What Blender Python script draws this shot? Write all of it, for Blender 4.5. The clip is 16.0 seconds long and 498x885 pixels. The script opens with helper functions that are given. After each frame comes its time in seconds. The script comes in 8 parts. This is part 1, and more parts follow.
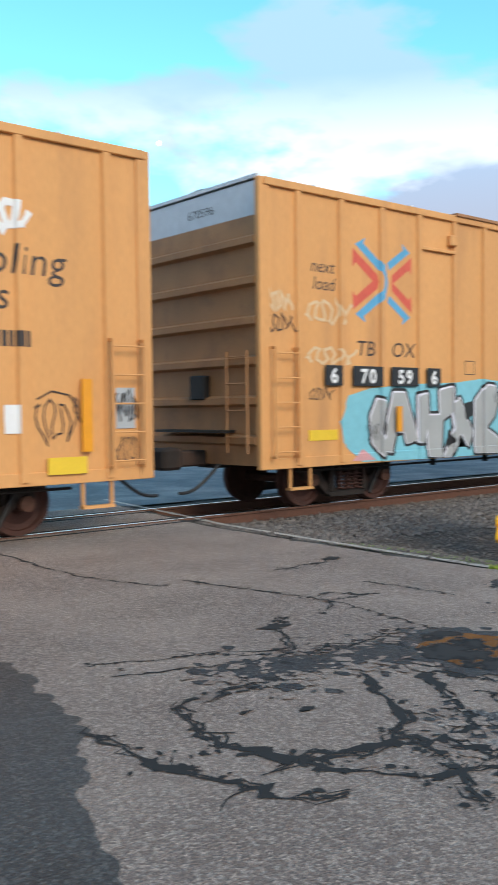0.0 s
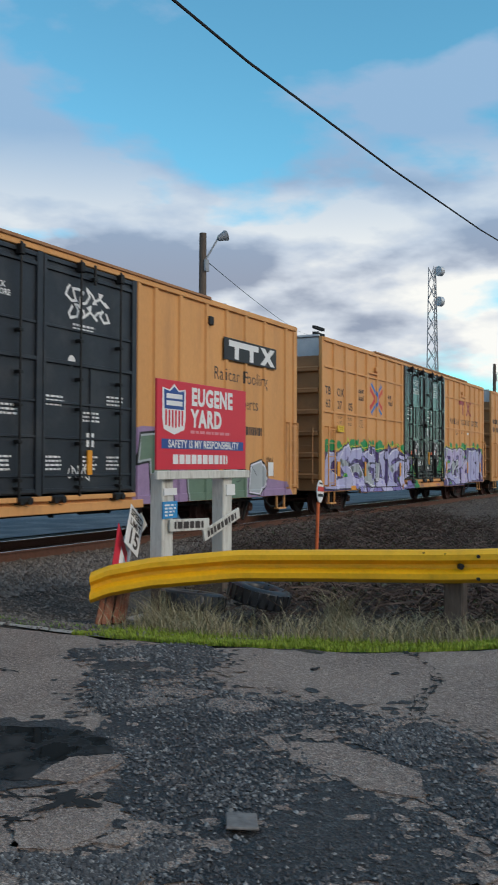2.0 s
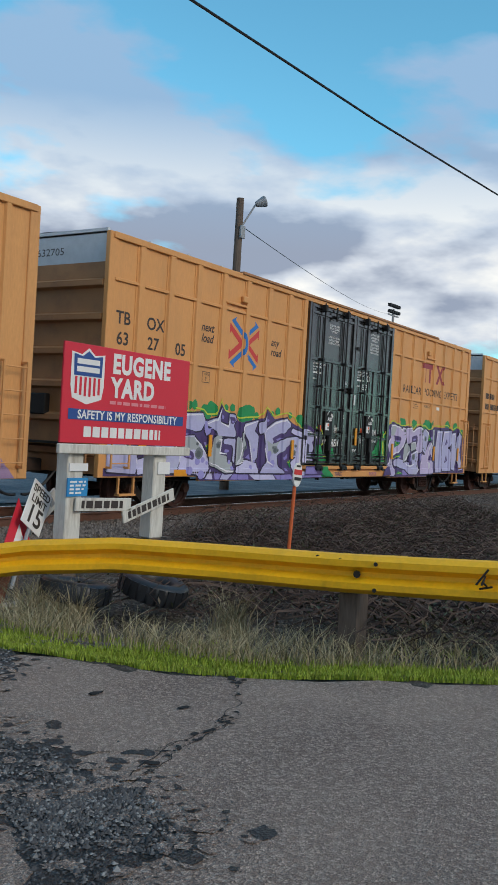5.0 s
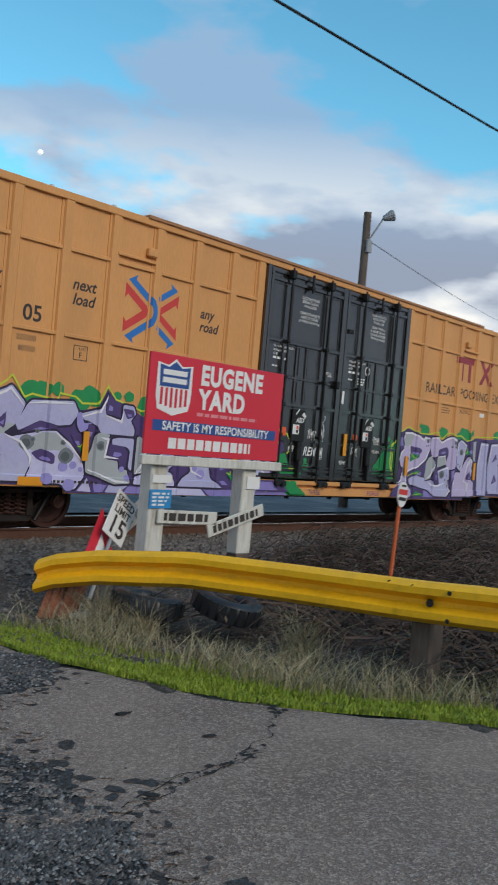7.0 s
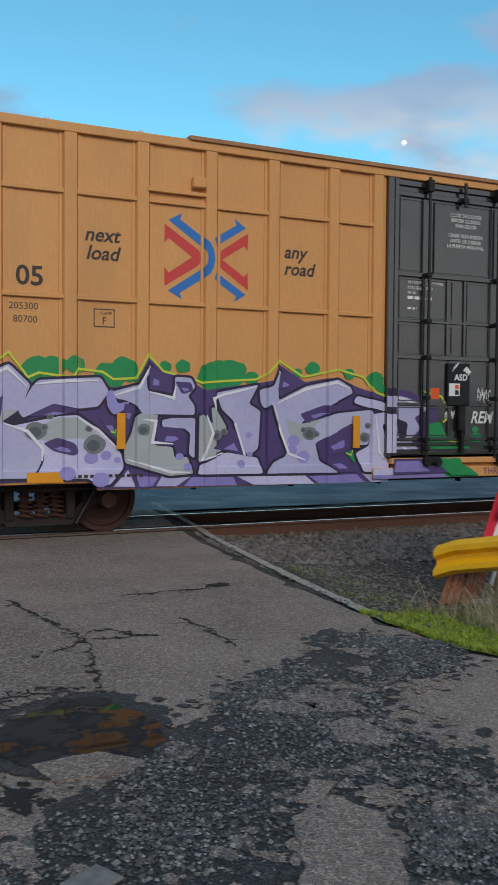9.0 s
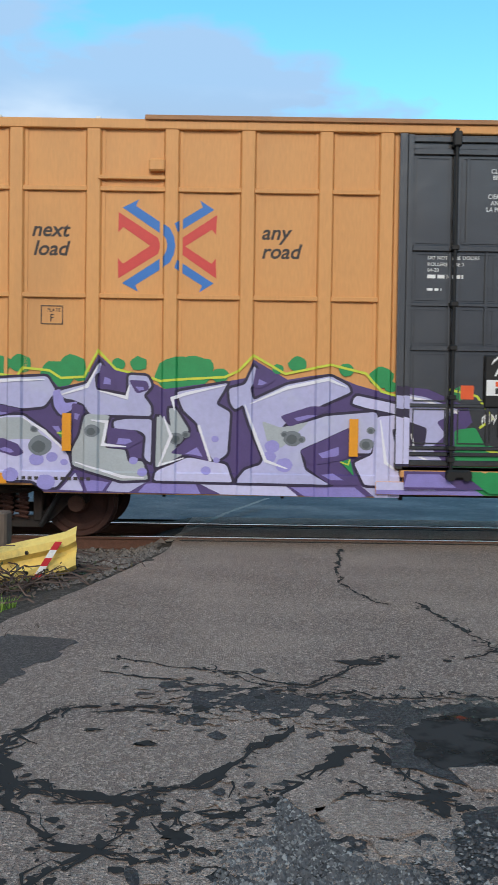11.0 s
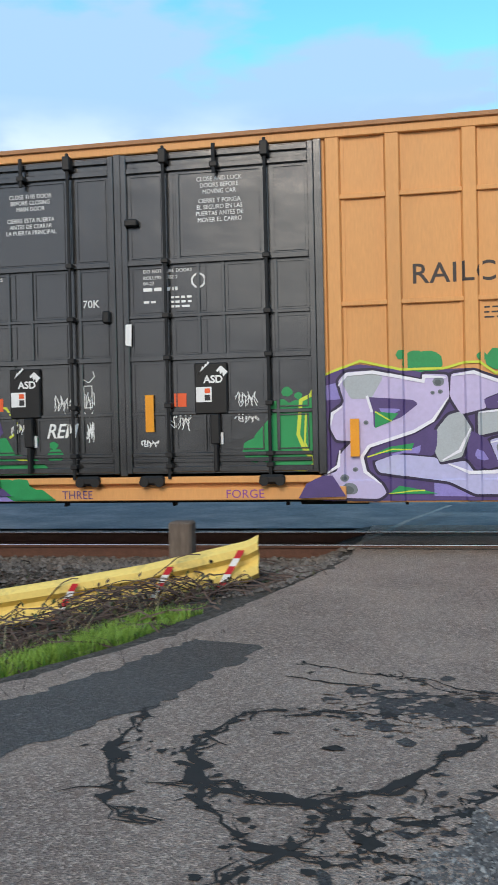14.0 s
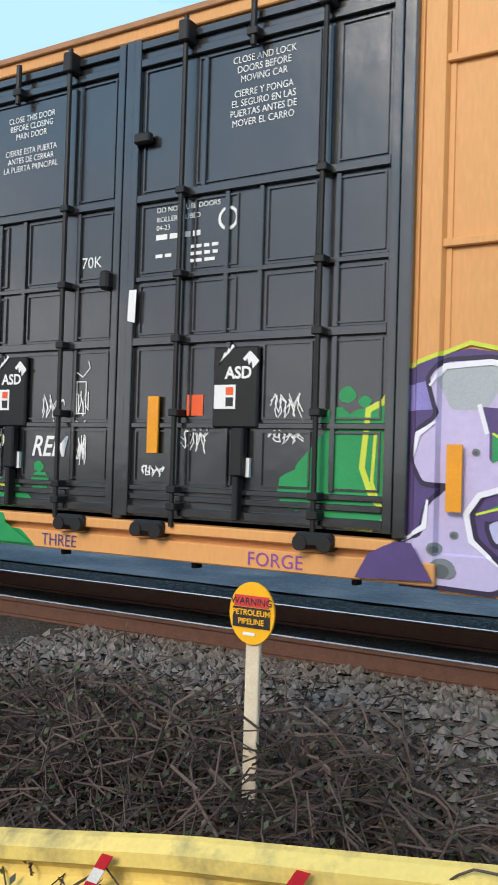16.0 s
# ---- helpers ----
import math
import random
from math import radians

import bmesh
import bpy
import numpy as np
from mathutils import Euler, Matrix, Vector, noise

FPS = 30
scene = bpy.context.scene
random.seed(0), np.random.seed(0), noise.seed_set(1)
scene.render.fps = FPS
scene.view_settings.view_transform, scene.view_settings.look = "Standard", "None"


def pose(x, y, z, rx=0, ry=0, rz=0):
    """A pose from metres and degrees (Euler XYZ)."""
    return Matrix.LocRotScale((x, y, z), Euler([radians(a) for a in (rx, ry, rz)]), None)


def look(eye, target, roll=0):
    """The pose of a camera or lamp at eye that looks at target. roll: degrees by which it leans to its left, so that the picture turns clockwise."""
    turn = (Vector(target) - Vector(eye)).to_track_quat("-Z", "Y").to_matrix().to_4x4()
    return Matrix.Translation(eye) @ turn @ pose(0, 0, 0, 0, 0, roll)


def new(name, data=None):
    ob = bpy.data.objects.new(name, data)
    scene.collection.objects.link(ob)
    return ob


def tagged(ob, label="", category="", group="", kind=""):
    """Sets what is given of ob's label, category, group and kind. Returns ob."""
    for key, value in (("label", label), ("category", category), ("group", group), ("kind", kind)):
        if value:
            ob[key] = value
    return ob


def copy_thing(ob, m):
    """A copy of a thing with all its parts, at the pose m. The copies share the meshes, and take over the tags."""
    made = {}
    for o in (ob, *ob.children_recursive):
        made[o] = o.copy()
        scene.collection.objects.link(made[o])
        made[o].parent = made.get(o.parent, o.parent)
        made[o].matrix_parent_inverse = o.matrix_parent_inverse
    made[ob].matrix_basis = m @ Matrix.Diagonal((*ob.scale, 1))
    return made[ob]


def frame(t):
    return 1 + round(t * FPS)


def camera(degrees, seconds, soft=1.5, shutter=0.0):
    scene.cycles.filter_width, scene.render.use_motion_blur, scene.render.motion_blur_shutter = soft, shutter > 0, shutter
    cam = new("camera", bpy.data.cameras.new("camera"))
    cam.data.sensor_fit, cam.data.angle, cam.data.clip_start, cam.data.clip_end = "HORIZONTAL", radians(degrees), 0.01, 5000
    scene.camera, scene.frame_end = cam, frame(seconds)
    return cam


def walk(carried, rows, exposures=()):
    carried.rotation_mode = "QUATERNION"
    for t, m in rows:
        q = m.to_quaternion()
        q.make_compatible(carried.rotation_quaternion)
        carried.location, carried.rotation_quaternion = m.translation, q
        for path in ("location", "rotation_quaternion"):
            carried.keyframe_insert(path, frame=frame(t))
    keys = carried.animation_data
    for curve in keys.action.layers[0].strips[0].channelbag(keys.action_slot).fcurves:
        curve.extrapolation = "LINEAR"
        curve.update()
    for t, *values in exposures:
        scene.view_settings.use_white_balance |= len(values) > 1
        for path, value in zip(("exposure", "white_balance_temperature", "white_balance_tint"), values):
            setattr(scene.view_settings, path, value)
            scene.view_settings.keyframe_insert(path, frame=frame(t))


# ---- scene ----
cam = camera(30.66, 16.0, soft=0.55, shutter=0.2)


def shot(x, y, z, yaw, pitch, roll):
    """Camera pose: yaw to the left of straight ahead (+y), pitch up, roll clockwise in the picture."""
    return pose(x, y, z, 90 + pitch, 0, yaw) @ pose(0, 0, 0, 0, 0, roll)


EXPOSURES = [(0.0, 0.82), (0.3, 0.5), (0.6, 0.3), (1.5, 0.03), (2.5, 0.05), (5.5, 0.1), (7.0, 0.05), (8.5, -0.05), (9.7, 0.05), (11.8, 0.6), (13.4, 0.6), (14.2, 0.65), (14.6, 0.6), (15.0, 0.4), (15.5, 0.2), (16.0, 0.95)]
PATH = [
    (0.0, shot(-31.655, 0.509, 1.390, -40.13, -2.10, -0.67)),
    (0.4, shot(-31.363, 0.672, 1.306, -48.93, -1.39, 0.37)),
    (0.5, shot(-31.296, 0.709, 1.316, -50.18, -1.08, 0.42)),
    (1.0, shot(-31.004, 0.827, 1.307, -53.29, 0.77, 1.04)),
    (1.5, shot(-30.662, 0.932, 1.294, -55.26, 1.63, 0.37)),
    (2.0, shot(-30.378, 0.843, 1.262, -62.40, 1.34, 0.24)),
    (2.5, shot(-30.128, 0.524, 1.289, -63.65, -0.19, -0.05)),
    (3.0, shot(-29.698, 0.456, 1.338, -63.87, -0.81, 0.58)),
    (3.2, shot(-29.512, 0.427, 1.352, -64.50, -1.00, 0.92)),
    (5.3, shot(-28.509, -0.211, 1.367, -56.78, 0.02, 3.27)),
    (5.5, shot(-28.452, -0.290, 1.384, -56.66, 0.63, 2.95)),
    (6.0, shot(-28.336, -0.291, 1.389, -55.66, 1.38, 2.90)),
    (6.5, shot(-28.170, -0.247, 1.387, -52.64, 1.24, 4.56)),
    (7.0, shot(-28.067, -0.298, 1.387, -48.99, -0.01, 4.93)),
    (7.5, shot(-27.997, -0.274, 1.368, -40.33, -2.95, 3.68)),
    (8.0, shot(-28.020, -0.312, 1.384, -36.10, -2.42, 1.63)),
    (8.5, shot(-28.062, -0.300, 1.393, -30.76, -2.63, 0.21)),
    (9.0, shot(-28.093, -0.240, 1.377, -25.18, -1.98, 0.46)),
    (9.5, shot(-28.169, -0.193, 1.375, -14.14, -1.76, 0.77)),
    (9.7, shot(-28.185, -0.193, 1.382, -10.36, -1.96, 0.55)),
    (11.8, shot(-28.127, -0.128, 1.239, 0.35, -0.74, 0.89)),
    (12.0, shot(-28.087, -0.101, 1.218, -4.48, -0.12, 0.51)),
    (12.5, shot(-28.052, -0.128, 1.233, -10.22, 0.34, -0.38)),
    (13.0, shot(-28.055, -0.142, 1.252, -12.08, 0.21, -1.39)),
    (13.5, shot(-28.121, -0.131, 1.270, 1.16, -1.39, -1.58)),
    (14.0, shot(-28.179, -0.148, 1.288, 10.87, -0.88, -1.27)),
    (14.5, shot(-28.828, 1.704, 1.478, 21.84, -1.67, -0.10)),
    (15.0, shot(-30.833, 4.267, 1.253, 25.67, 1.67, 1.02)),
    (15.5, shot(-31.619, 4.997, 1.120, 30.39, 3.67, 1.29)),
    (16.0, shot(-31.968, 4.937, 1.221, 31.72, 1.21, 1.72)),
]
walk(cam, PATH, EXPOSURES)

# the train's way along the track, seconds and metres
TRAIN = [(0.0, 0.00), (0.4, -1.31), (0.5, -1.63), (1.0, -3.21), (1.5, -4.80), (2.0, -6.43), (2.5, -8.20), (3.0, -9.87), (3.2, -10.53), (5.3, -17.18), (5.5, -17.88), (6.0, -19.38), (6.5, -20.88), (7.0, -22.36), (7.5, -23.79), (8.0, -25.15), (8.5, -26.56), (9.0, -27.98), (9.5, -29.34), (9.7, -29.91), (11.8, -35.97), (12.0, -36.53), (12.5, -37.94), (13.0, -39.32), (13.5, -40.58), (14.0, -41.89), (14.5, -43.26), (15.0, -44.37), (15.5, -45.64), (16.0, -46.92)]

# ---- world and light ----
world = bpy.data.worlds.new("world")
scene.world = world
world.use_nodes = True
SUN_AZ, SUN_EL = 186.0, 33.0


def build_world():
    nt = world.node_tree
    N, L = nt.nodes, nt.links
    N.clear()

    def node(kind, **kw):
        n = N.new(kind)
        for k, v in kw.items():
            n.inputs[k.replace("_", " ")].default_value = v
        return n

    def ramp(stops):
        r = N.new("ShaderNodeValToRGB")
        e = r.color_ramp.elements
        e[0].position, e[0].color = stops[0][0], (*stops[0][1], 1)
        e[1].position, e[1].color = stops[-1][0], (*stops[-1][1], 1)
        for p, c in stops[1:-1]:
            e.new(p).color = (*c, 1)
        return r

    out, bg = N.new("ShaderNodeOutputWorld"), node("ShaderNodeBackground", Strength=0.132)
    sky = N.new("ShaderNodeTexSky")
    sky.sky_type, sky.sun_disc = "NISHITA", False
    sky.sun_elevation, sky.sun_rotation = radians(SUN_EL), radians(SUN_AZ)
    sky.air_density, sky.dust_density, sky.ozone_density = 1.0, 0.3, 2.0
    tc, mp, sep = N.new("ShaderNodeTexCoord"), N.new("ShaderNodeMapping"), N.new("ShaderNodeSeparateXYZ")
    mp.inputs["Scale"].default_value = (1.0, 1.0, 2.6)
    mp.inputs["Location"].default_value = (1.7, 0.42, 0.0)
    n1 = node("ShaderNodeTexNoise", Scale=2.6, Detail=8.0, Roughness=0.5, Distortion=0.15)
    n2 = node("ShaderNodeTexNoise", Scale=3.4, Detail=6.0, Roughness=0.5)
    # more cloud low over the land, thin high up
    g = lambda v: (v, v, v)
    lift = ramp([(0.0, g(0.64)), (0.1, g(0.67)), (0.2, g(0.7)), (0.28, g(0.665)), (0.35, g(0.565)), (0.45, g(0.55)), (0.8, g(0.48))])
    add, r1 = N.new("ShaderNodeMath"), ramp([(0.525, g(0.0)), (0.585, g(1.0))])
    sub = N.new("ShaderNodeMath")
    sub.operation = "SUBTRACT"
    sub.inputs[1].default_value = 0.5
    # the sky clouds over towards the west
    west = N.new("ShaderNodeMath")
    west.operation = "MULTIPLY_ADD"
    west.inputs[1].default_value, west.inputs[2].default_value = -0.08, 0.0
    # lit crowns and grey-blue bodies
    body = ramp([(0.44, (7.2, 7.2, 6.9)), (0.5, (4.6, 5.0, 5.6)), (0.56, (2.3, 2.7, 3.5))])
    high = ramp([(0.2, g(0.0)), (0.34, g(1.0))])
    cl, mix = N.new("ShaderNodeMixRGB"), N.new("ShaderNodeMixRGB")
    cl.inputs[2].default_value = (2.2, 3.5, 5.1, 1)
    tint = N.new("ShaderNodeMixRGB")
    tint.blend_type, tint.inputs[0].default_value, tint.inputs[2].default_value = "MULTIPLY", 1.0, (0.8, 1.52, 1.42, 1)
    L.new(tc.outputs["Generated"], mp.inputs["Vector"])
    L.new(tc.outputs["Generated"], sep.inputs[0])
    for n in (n1, n2):
        L.new(mp.outputs[0], n.inputs["Vector"])
    for n in (lift, high):
        L.new(sep.outputs["Z"], n.inputs["Fac"])
    L.new(lift.outputs["Color"], sub.inputs[0])
    L.new(sep.outputs["X"], west.inputs[0])
    L.new(n1.outputs["Fac"], west.inputs[2])
    # banks of lit cloud round the sun in the south
    south, both = N.new("ShaderNodeMath"), N.new("ShaderNodeMath")
    south.operation, south.use_clamp, south.inputs[1].default_value = "MULTIPLY", True, -0.12
    L.new(sep.outputs["Y"], south.inputs[0])
    L.new(west.outputs[0], both.inputs[0])
    L.new(south.outputs[0], both.inputs[1])
    L.new(both.outputs[0], add.inputs[0])
    L.new(sub.outputs[0], add.inputs[1])
    L.new(add.outputs[0], r1.inputs["Fac"])
    L.new(n2.outputs["Fac"], body.inputs["Fac"])
    L.new(high.outputs["Color"], cl.inputs[0])
    L.new(body.outputs["Color"], cl.inputs[1])
    L.new(r1.outputs["Color"], mix.inputs[0])
    L.new(sky.outputs[0], tint.inputs[1])
    L.new(tint.outputs[0], mix.inputs[1])
    L.new(cl.outputs[0], mix.inputs[2])
    L.new(mix.outputs[0], bg.inputs["Color"])
    L.new(bg.outputs[0], out.inputs[0])


build_world()
sun = new("sun", bpy.data.lights.new("sun", "SUN"))
sun.data.energy, sun.data.angle, sun.data.color = 1.5, radians(26), (1.0, 0.84, 0.66)
az, el = radians(SUN_AZ), radians(SUN_EL)
sun.matrix_world = look((math.sin(az) * math.cos(el) * 50, math.cos(az) * math.cos(el) * 50, math.sin(el) * 50), (0, 0, 0))
scene.view_settings.exposure = 0.0

# ---- materials ----
MATS = {}


def mat(name, col, rough=0.6, metal=0.0, var=0.18, scale=6.0, bump=0.0, dirt=None, dirt_amt=0.0, fine=60.0, gloss=0.5, dirt_scale=1.3, streak=False, wave=0.0):
    """A painted or raw surface: base colour with variation at two scales, stains of a second colour, and fine relief."""
    if name in MATS:
        return MATS[name]
    m = bpy.data.materials.new(name)
    m.use_nodes = True
    nt = m.node_tree
    N, L = nt.nodes, nt.links
    b = N["Principled BSDF"]
    b.inputs["Roughness"].default_value, b.inputs["Metallic"].default_value = rough, metal
    b.inputs["Specular IOR Level"].default_value = gloss
    tc = N.new("ShaderNodeTexCoord")
    co = tc.outputs["Object"]
    if streak:
        mp = N.new("ShaderNodeMapping")
        mp.inputs["Scale"].default_value = (1.0, 1.0, 0.18)
        L.new(co, mp.inputs["Vector"])
        co = mp.outputs[0]
    n1, n2 = N.new("ShaderNodeTexNoise"), N.new("ShaderNodeTexNoise")
    n1.inputs["Scale"].default_value, n1.inputs["Detail"].default_value = scale, 5
    n2.inputs["Scale"].default_value, n2.inputs["Detail"].default_value = fine, 3
    for n in (n1, n2):
        L.new(co, n.inputs["Vector"])
    add = N.new("ShaderNodeMath")
    add.operation = "ADD"
    L.new(n1.outputs["Fac"], add.inputs[0])
    L.new(n2.outputs["Fac"], add.inputs[1])
    mr = N.new("ShaderNodeMapRange")
    mr.inputs["From Min"].default_value, mr.inputs["From Max"].default_value = 0.6, 1.4
    mr.inputs["To Min"].default_value, mr.inputs["To Max"].default_value = 1 - var, 1 + var
    L.new(add.outputs[0], mr.inputs["Value"])
    mx = N.new("ShaderNodeMixRGB")
    mx.blend_type, mx.inputs[0].default_value, mx.inputs[1].default_value = "MULTIPLY", 1.0, (*col, 1)
    L.new(mr.outputs[0], mx.inputs[2])
    res = mx.outputs[0]
    if dirt:
        n3, rp, m2 = N.new("ShaderNodeTexNoise"), N.new("ShaderNodeValToRGB"), N.new("ShaderNodeMixRGB")
        n3.inputs["Scale"].default_value, n3.inputs["Detail"].default_value, n3.inputs["Roughness"].default_value = dirt_scale, 8, 0.65
        rp.color_ramp.elements[0].position, rp.color_ramp.elements[1].position = 0.5, 0.72
        rp.color_ramp.elements[1].color = (dirt_amt, dirt_amt, dirt_amt, 1)
        m2.inputs[2].default_value = (*dirt, 1)
        L.new(co, n3.inputs["Vector"])
        L.new(n3.outputs["Fac"], rp.inputs["Fac"])
        L.new(rp.outputs["Color"], m2.inputs[0])
        L.new(res, m2.inputs[1])
        res = m2.outputs[0]
    L.new(res, b.inputs["Base Color"])
    if bump:
        bp = N.new("ShaderNodeBump")
        bp.inputs["Strength"].default_value, bp.inputs["Distance"].default_value = bump, 0.01
        L.new(n2.outputs["Fac"], bp.inputs["Height"])
        L.new(bp.outputs[0], b.inputs["Normal"])
    if wave:
        bp = N.new("ShaderNodeBump")
        bp.inputs["Strength"].default_value, bp.inputs["Distance"].default_value = wave, 0.06
        L.new(n1.outputs["Fac"], bp.inputs["Height"])
        L.new(bp.outputs[0], b.inputs["Normal"])
    MATS[name] = m
    return m


YELLOW = mat("boxcar_yellow", (0.66, 0.315, 0.105), 0.5, 0, 0.1, 0.8, 0.04, (0.42, 0.22, 0.09), 0.45, 40, 0.4, 1.1, True)
YELLOW_OLD = mat("boxcar_yellow_faded", (0.66, 0.33, 0.12), 0.6, 0, 0.13, 0.8, 0.05, (0.4, 0.2, 0.09), 0.55, 40, 0.3, 1.3, True)
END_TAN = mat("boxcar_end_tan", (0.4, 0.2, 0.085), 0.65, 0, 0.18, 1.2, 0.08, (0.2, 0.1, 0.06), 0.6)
GALV = mat("galvanised_end_panel", (0.55, 0.58, 0.6), 0.5, 0.2, 0.12)
EAVE = mat("eave_brown", (0.36, 0.17, 0.07), 0.6, 0, 0.2)
DOOR = mat("door_black_paint", (0.013, 0.0125, 0.0125), 0.24, 0, 0.25, 1.1, 0, (0.03, 0.028, 0.026), 0.4, 30, 1.0, 1.5, wave=0.35)
DOOR.node_tree.nodes["Principled BSDF"].inputs["Coat Weight"].default_value = 0.4
DOOR.node_tree.nodes["Principled BSDF"].inputs["Coat Roughness"].default_value = 0.16
DOOR.node_tree.nodes["Principled BSDF"].inputs["Coat IOR"].default_value = 1.7
DOOR_A = mat("door_slate_paint", (0.016, 0.021, 0.028), 0.45, 0, 0.3, 1.5, 0.04, (0.07, 0.07, 0.07), 0.5, 30, 0.5, 1.4)
BLACKIRON = mat("black_iron", (0.009, 0.0085, 0.0085), 0.55, 0.2, 0.3, 8, 0.1)
BOGIE = mat("bogie_grime", (0.022, 0.017, 0.015), 0.8, 0.1, 0.4, 5, 0.3, (0.12, 0.055, 0.03), 0.5)
RUSTY = mat("rusty_wheel", (0.07, 0.028, 0.02), 0.7, 0.3, 0.35, 9, 0.2)
WHITE = mat("white_lettering", (0.75, 0.75, 0.74), 0.6, 0, 0.06)
BLACKLET = mat("dark_lettering", (0.04, 0.03, 0.027), 0.6, 0, 0.15)
LBLUE, LRED = mat("emblem_blue", (0.02, 0.16, 0.5), 0.5, 0, 0.1), mat("emblem_red", (0.6, 0.045, 0.04), 0.5, 0, 0.1)
LBLUE_A, LRED_A = mat("emblem_blue_faded", (0.1, 0.35, 0.56), 0.6, 0, 0.15), mat("emblem_red_faded", (0.62, 0.1, 0.06), 0.6, 0, 0.15)
MAROON = mat("maroon_lettering", (0.3, 0.03, 0.045), 0.5, 0, 0.1)
REFLECT = mat("amber_reflector", (0.75, 0.3, 0.012), 0.35, 0, 0.1)
ORANGE = mat("orange_tag", (0.75, 0.1, 0.02), 0.5, 0, 0.05)
TAGYEL = mat("yellow_label", (0.75, 0.5, 0.03), 0.5, 0, 0.08)
G_LAV = mat("spray_lavender", (0.43, 0.42, 0.64), 0.5, 0, 0.1, 1.5, 0, (0.5, 0.52, 0.62), 0.8, 20, 0.4, 1.0)
G_PURP = mat("spray_purple", (0.075, 0.045, 0.16), 0.5, 0, 0.15)
G_VIO = mat("spray_violet", (0.24, 0.2, 0.5), 0.5, 0, 0.15)
G_GREY = mat("spray_grey", (0.38, 0.41, 0.43), 0.5, 0, 0.12, 2)
G_WHITE = mat("spray_white", (0.75, 0.74, 0.8), 0.5, 0, 0.05)
G_GREEN = mat("spray_green", (0.014, 0.26, 0.075), 0.45, 0, 0.15)
G_LIME = mat("spray_lime", (0.55, 0.62, 0.05), 0.5, 0, 0.1)
G_DOT = mat("spray_dot_grey", (0.16, 0.18, 0.2), 0.5, 0, 0.1)
G_PALE = mat("spray_pale_lilac", (0.54, 0.52, 0.74), 0.5, 0, 0.1, 1.5, 0, (0.42, 0.4, 0.66), 0.6, 20, 0.4, 1.0)
G_LILAC = mat("spray_lilac", (0.5, 0.43, 0.64), 0.5, 0, 0.1, 1.5, 0, (0.42, 0.4, 0.62), 0.7, 20, 0.4, 1.0)
G_VPALE = mat("spray_pale_violet", (0.3, 0.27, 0.6), 0.5, 0, 0.12)
G_INK = mat("spray_ink", (0.022, 0.014, 0.045), 0.5, 0, 0.1)
G_DOT2 = mat("spray_dot_dark", (0.085, 0.1, 0.11), 0.5, 0, 0.1)
G_SILVER = mat("spray_silver", (0.42, 0.42, 0.41), 0.42, 0.25, 0.14, 2)
G_BLACK = mat("spray_black", (0.015, 0.014, 0.015), 0.5, 0, 0.1)
G_CYAN = mat("spray_cyan", (0.2, 0.5, 0.58), 0.5, 0, 0.1)
G_TEAL = mat("spray_dull_green", (0.13, 0.2, 0.14), 0.5, 0, 0.15)
STEEL_TOP = mat("polished_rail", (0.5, 0.5, 0.5), 0.25, 1.0, 0.15)
RAILRUST = mat("rail_rust", (0.12, 0.055, 0.035), 0.8, 0.1, 0.3, 12, 0.2)
TIE = mat("tie_wood", (0.06, 0.05, 0.045), 0.9, 0, 0.4, 10, 0.4)
GUARD = mat("guardrail_yellow", (0.95, 0.5, 0.012), 0.38, 0, 0.1, 3, 0.04, (0.5, 0.27, 0.02), 0.35, 30, 0.5, 4.0)
GUARD_PALE = mat("guardrail_pale_yellow", (0.78, 0.58, 0.16), 0.5, 0, 0.1, 3, 0.06, (0.16, 0.13, 0.07), 0.8, 30, 0.5, 3.0)
POSTWOOD = mat("weathered_post", (0.13, 0.1, 0.08), 0.9, 0, 0.4, 6, 0.5, (0.05, 0.04, 0.035), 0.7, 40, 0.3, 3, True)
PALEWOOD = mat("flaking_white_wood", (0.62, 0.61, 0.56), 0.8, 0, 0.15, 6, 0.4, (0.2, 0.17, 0.13), 0.8, 40, 0.3, 6, True)
BROKEN = mat("split_red_wood", (0.24, 0.09, 0.05), 0.9, 0, 0.4, 6, 0.5, (0.35, 0.22, 0.14), 0.6, 40, 0.3, 6)
SIGNRED = mat("sign_red", (0.62, 0.022, 0.045), 0.45, 0, 0.06, 2)
SIGNBLUE = mat("sign_blue", (0.02, 0.07, 0.27), 0.45, 0, 0.06, 2)
TYRE = mat("tyre_rubber", (0.022, 0.025, 0.03), 0.42, 0, 0.3, 8, 0.2)
LAMPGREY = mat("lamp_grey", (0.3, 0.31, 0.32), 0.5, 0.3, 0.1)
CABLE = mat("cable_black", (0.012, 0.012, 0.014), 0.6)
STAKE = mat("pale_stake", (0.62, 0.52, 0.38), 0.7, 0, 0.15, 12, 0.2)
PIPEYEL = mat("marker_yellow", (0.85, 0.42, 0.01), 0.4, 0, 0.05)
MARKORANGE = mat("marker_orange", (0.6, 0.12, 0.03), 0.6, 0, 0.15)
TAPERED = mat("tape_red", (0.5, 0.02, 0.03), 0.4, 0, 0.1)
LINEWHITE = mat("road_line_white", (0.38, 0.34, 0.29), 0.8, 0, 0.25, 8, 0.2, (0.12, 0.11, 0.1), 0.8, 80, 0.3, 9)
CRACK = mat("crack_tar", (0.013, 0.0125, 0.012), 0.9, 0, 0.3)
LITTER = mat("white_litter", (0.7, 0.7, 0.68), 0.6)
BLUETAG = mat("blue_tag", (0.03, 0.25, 0.55), 0.4, 0, 0.08)


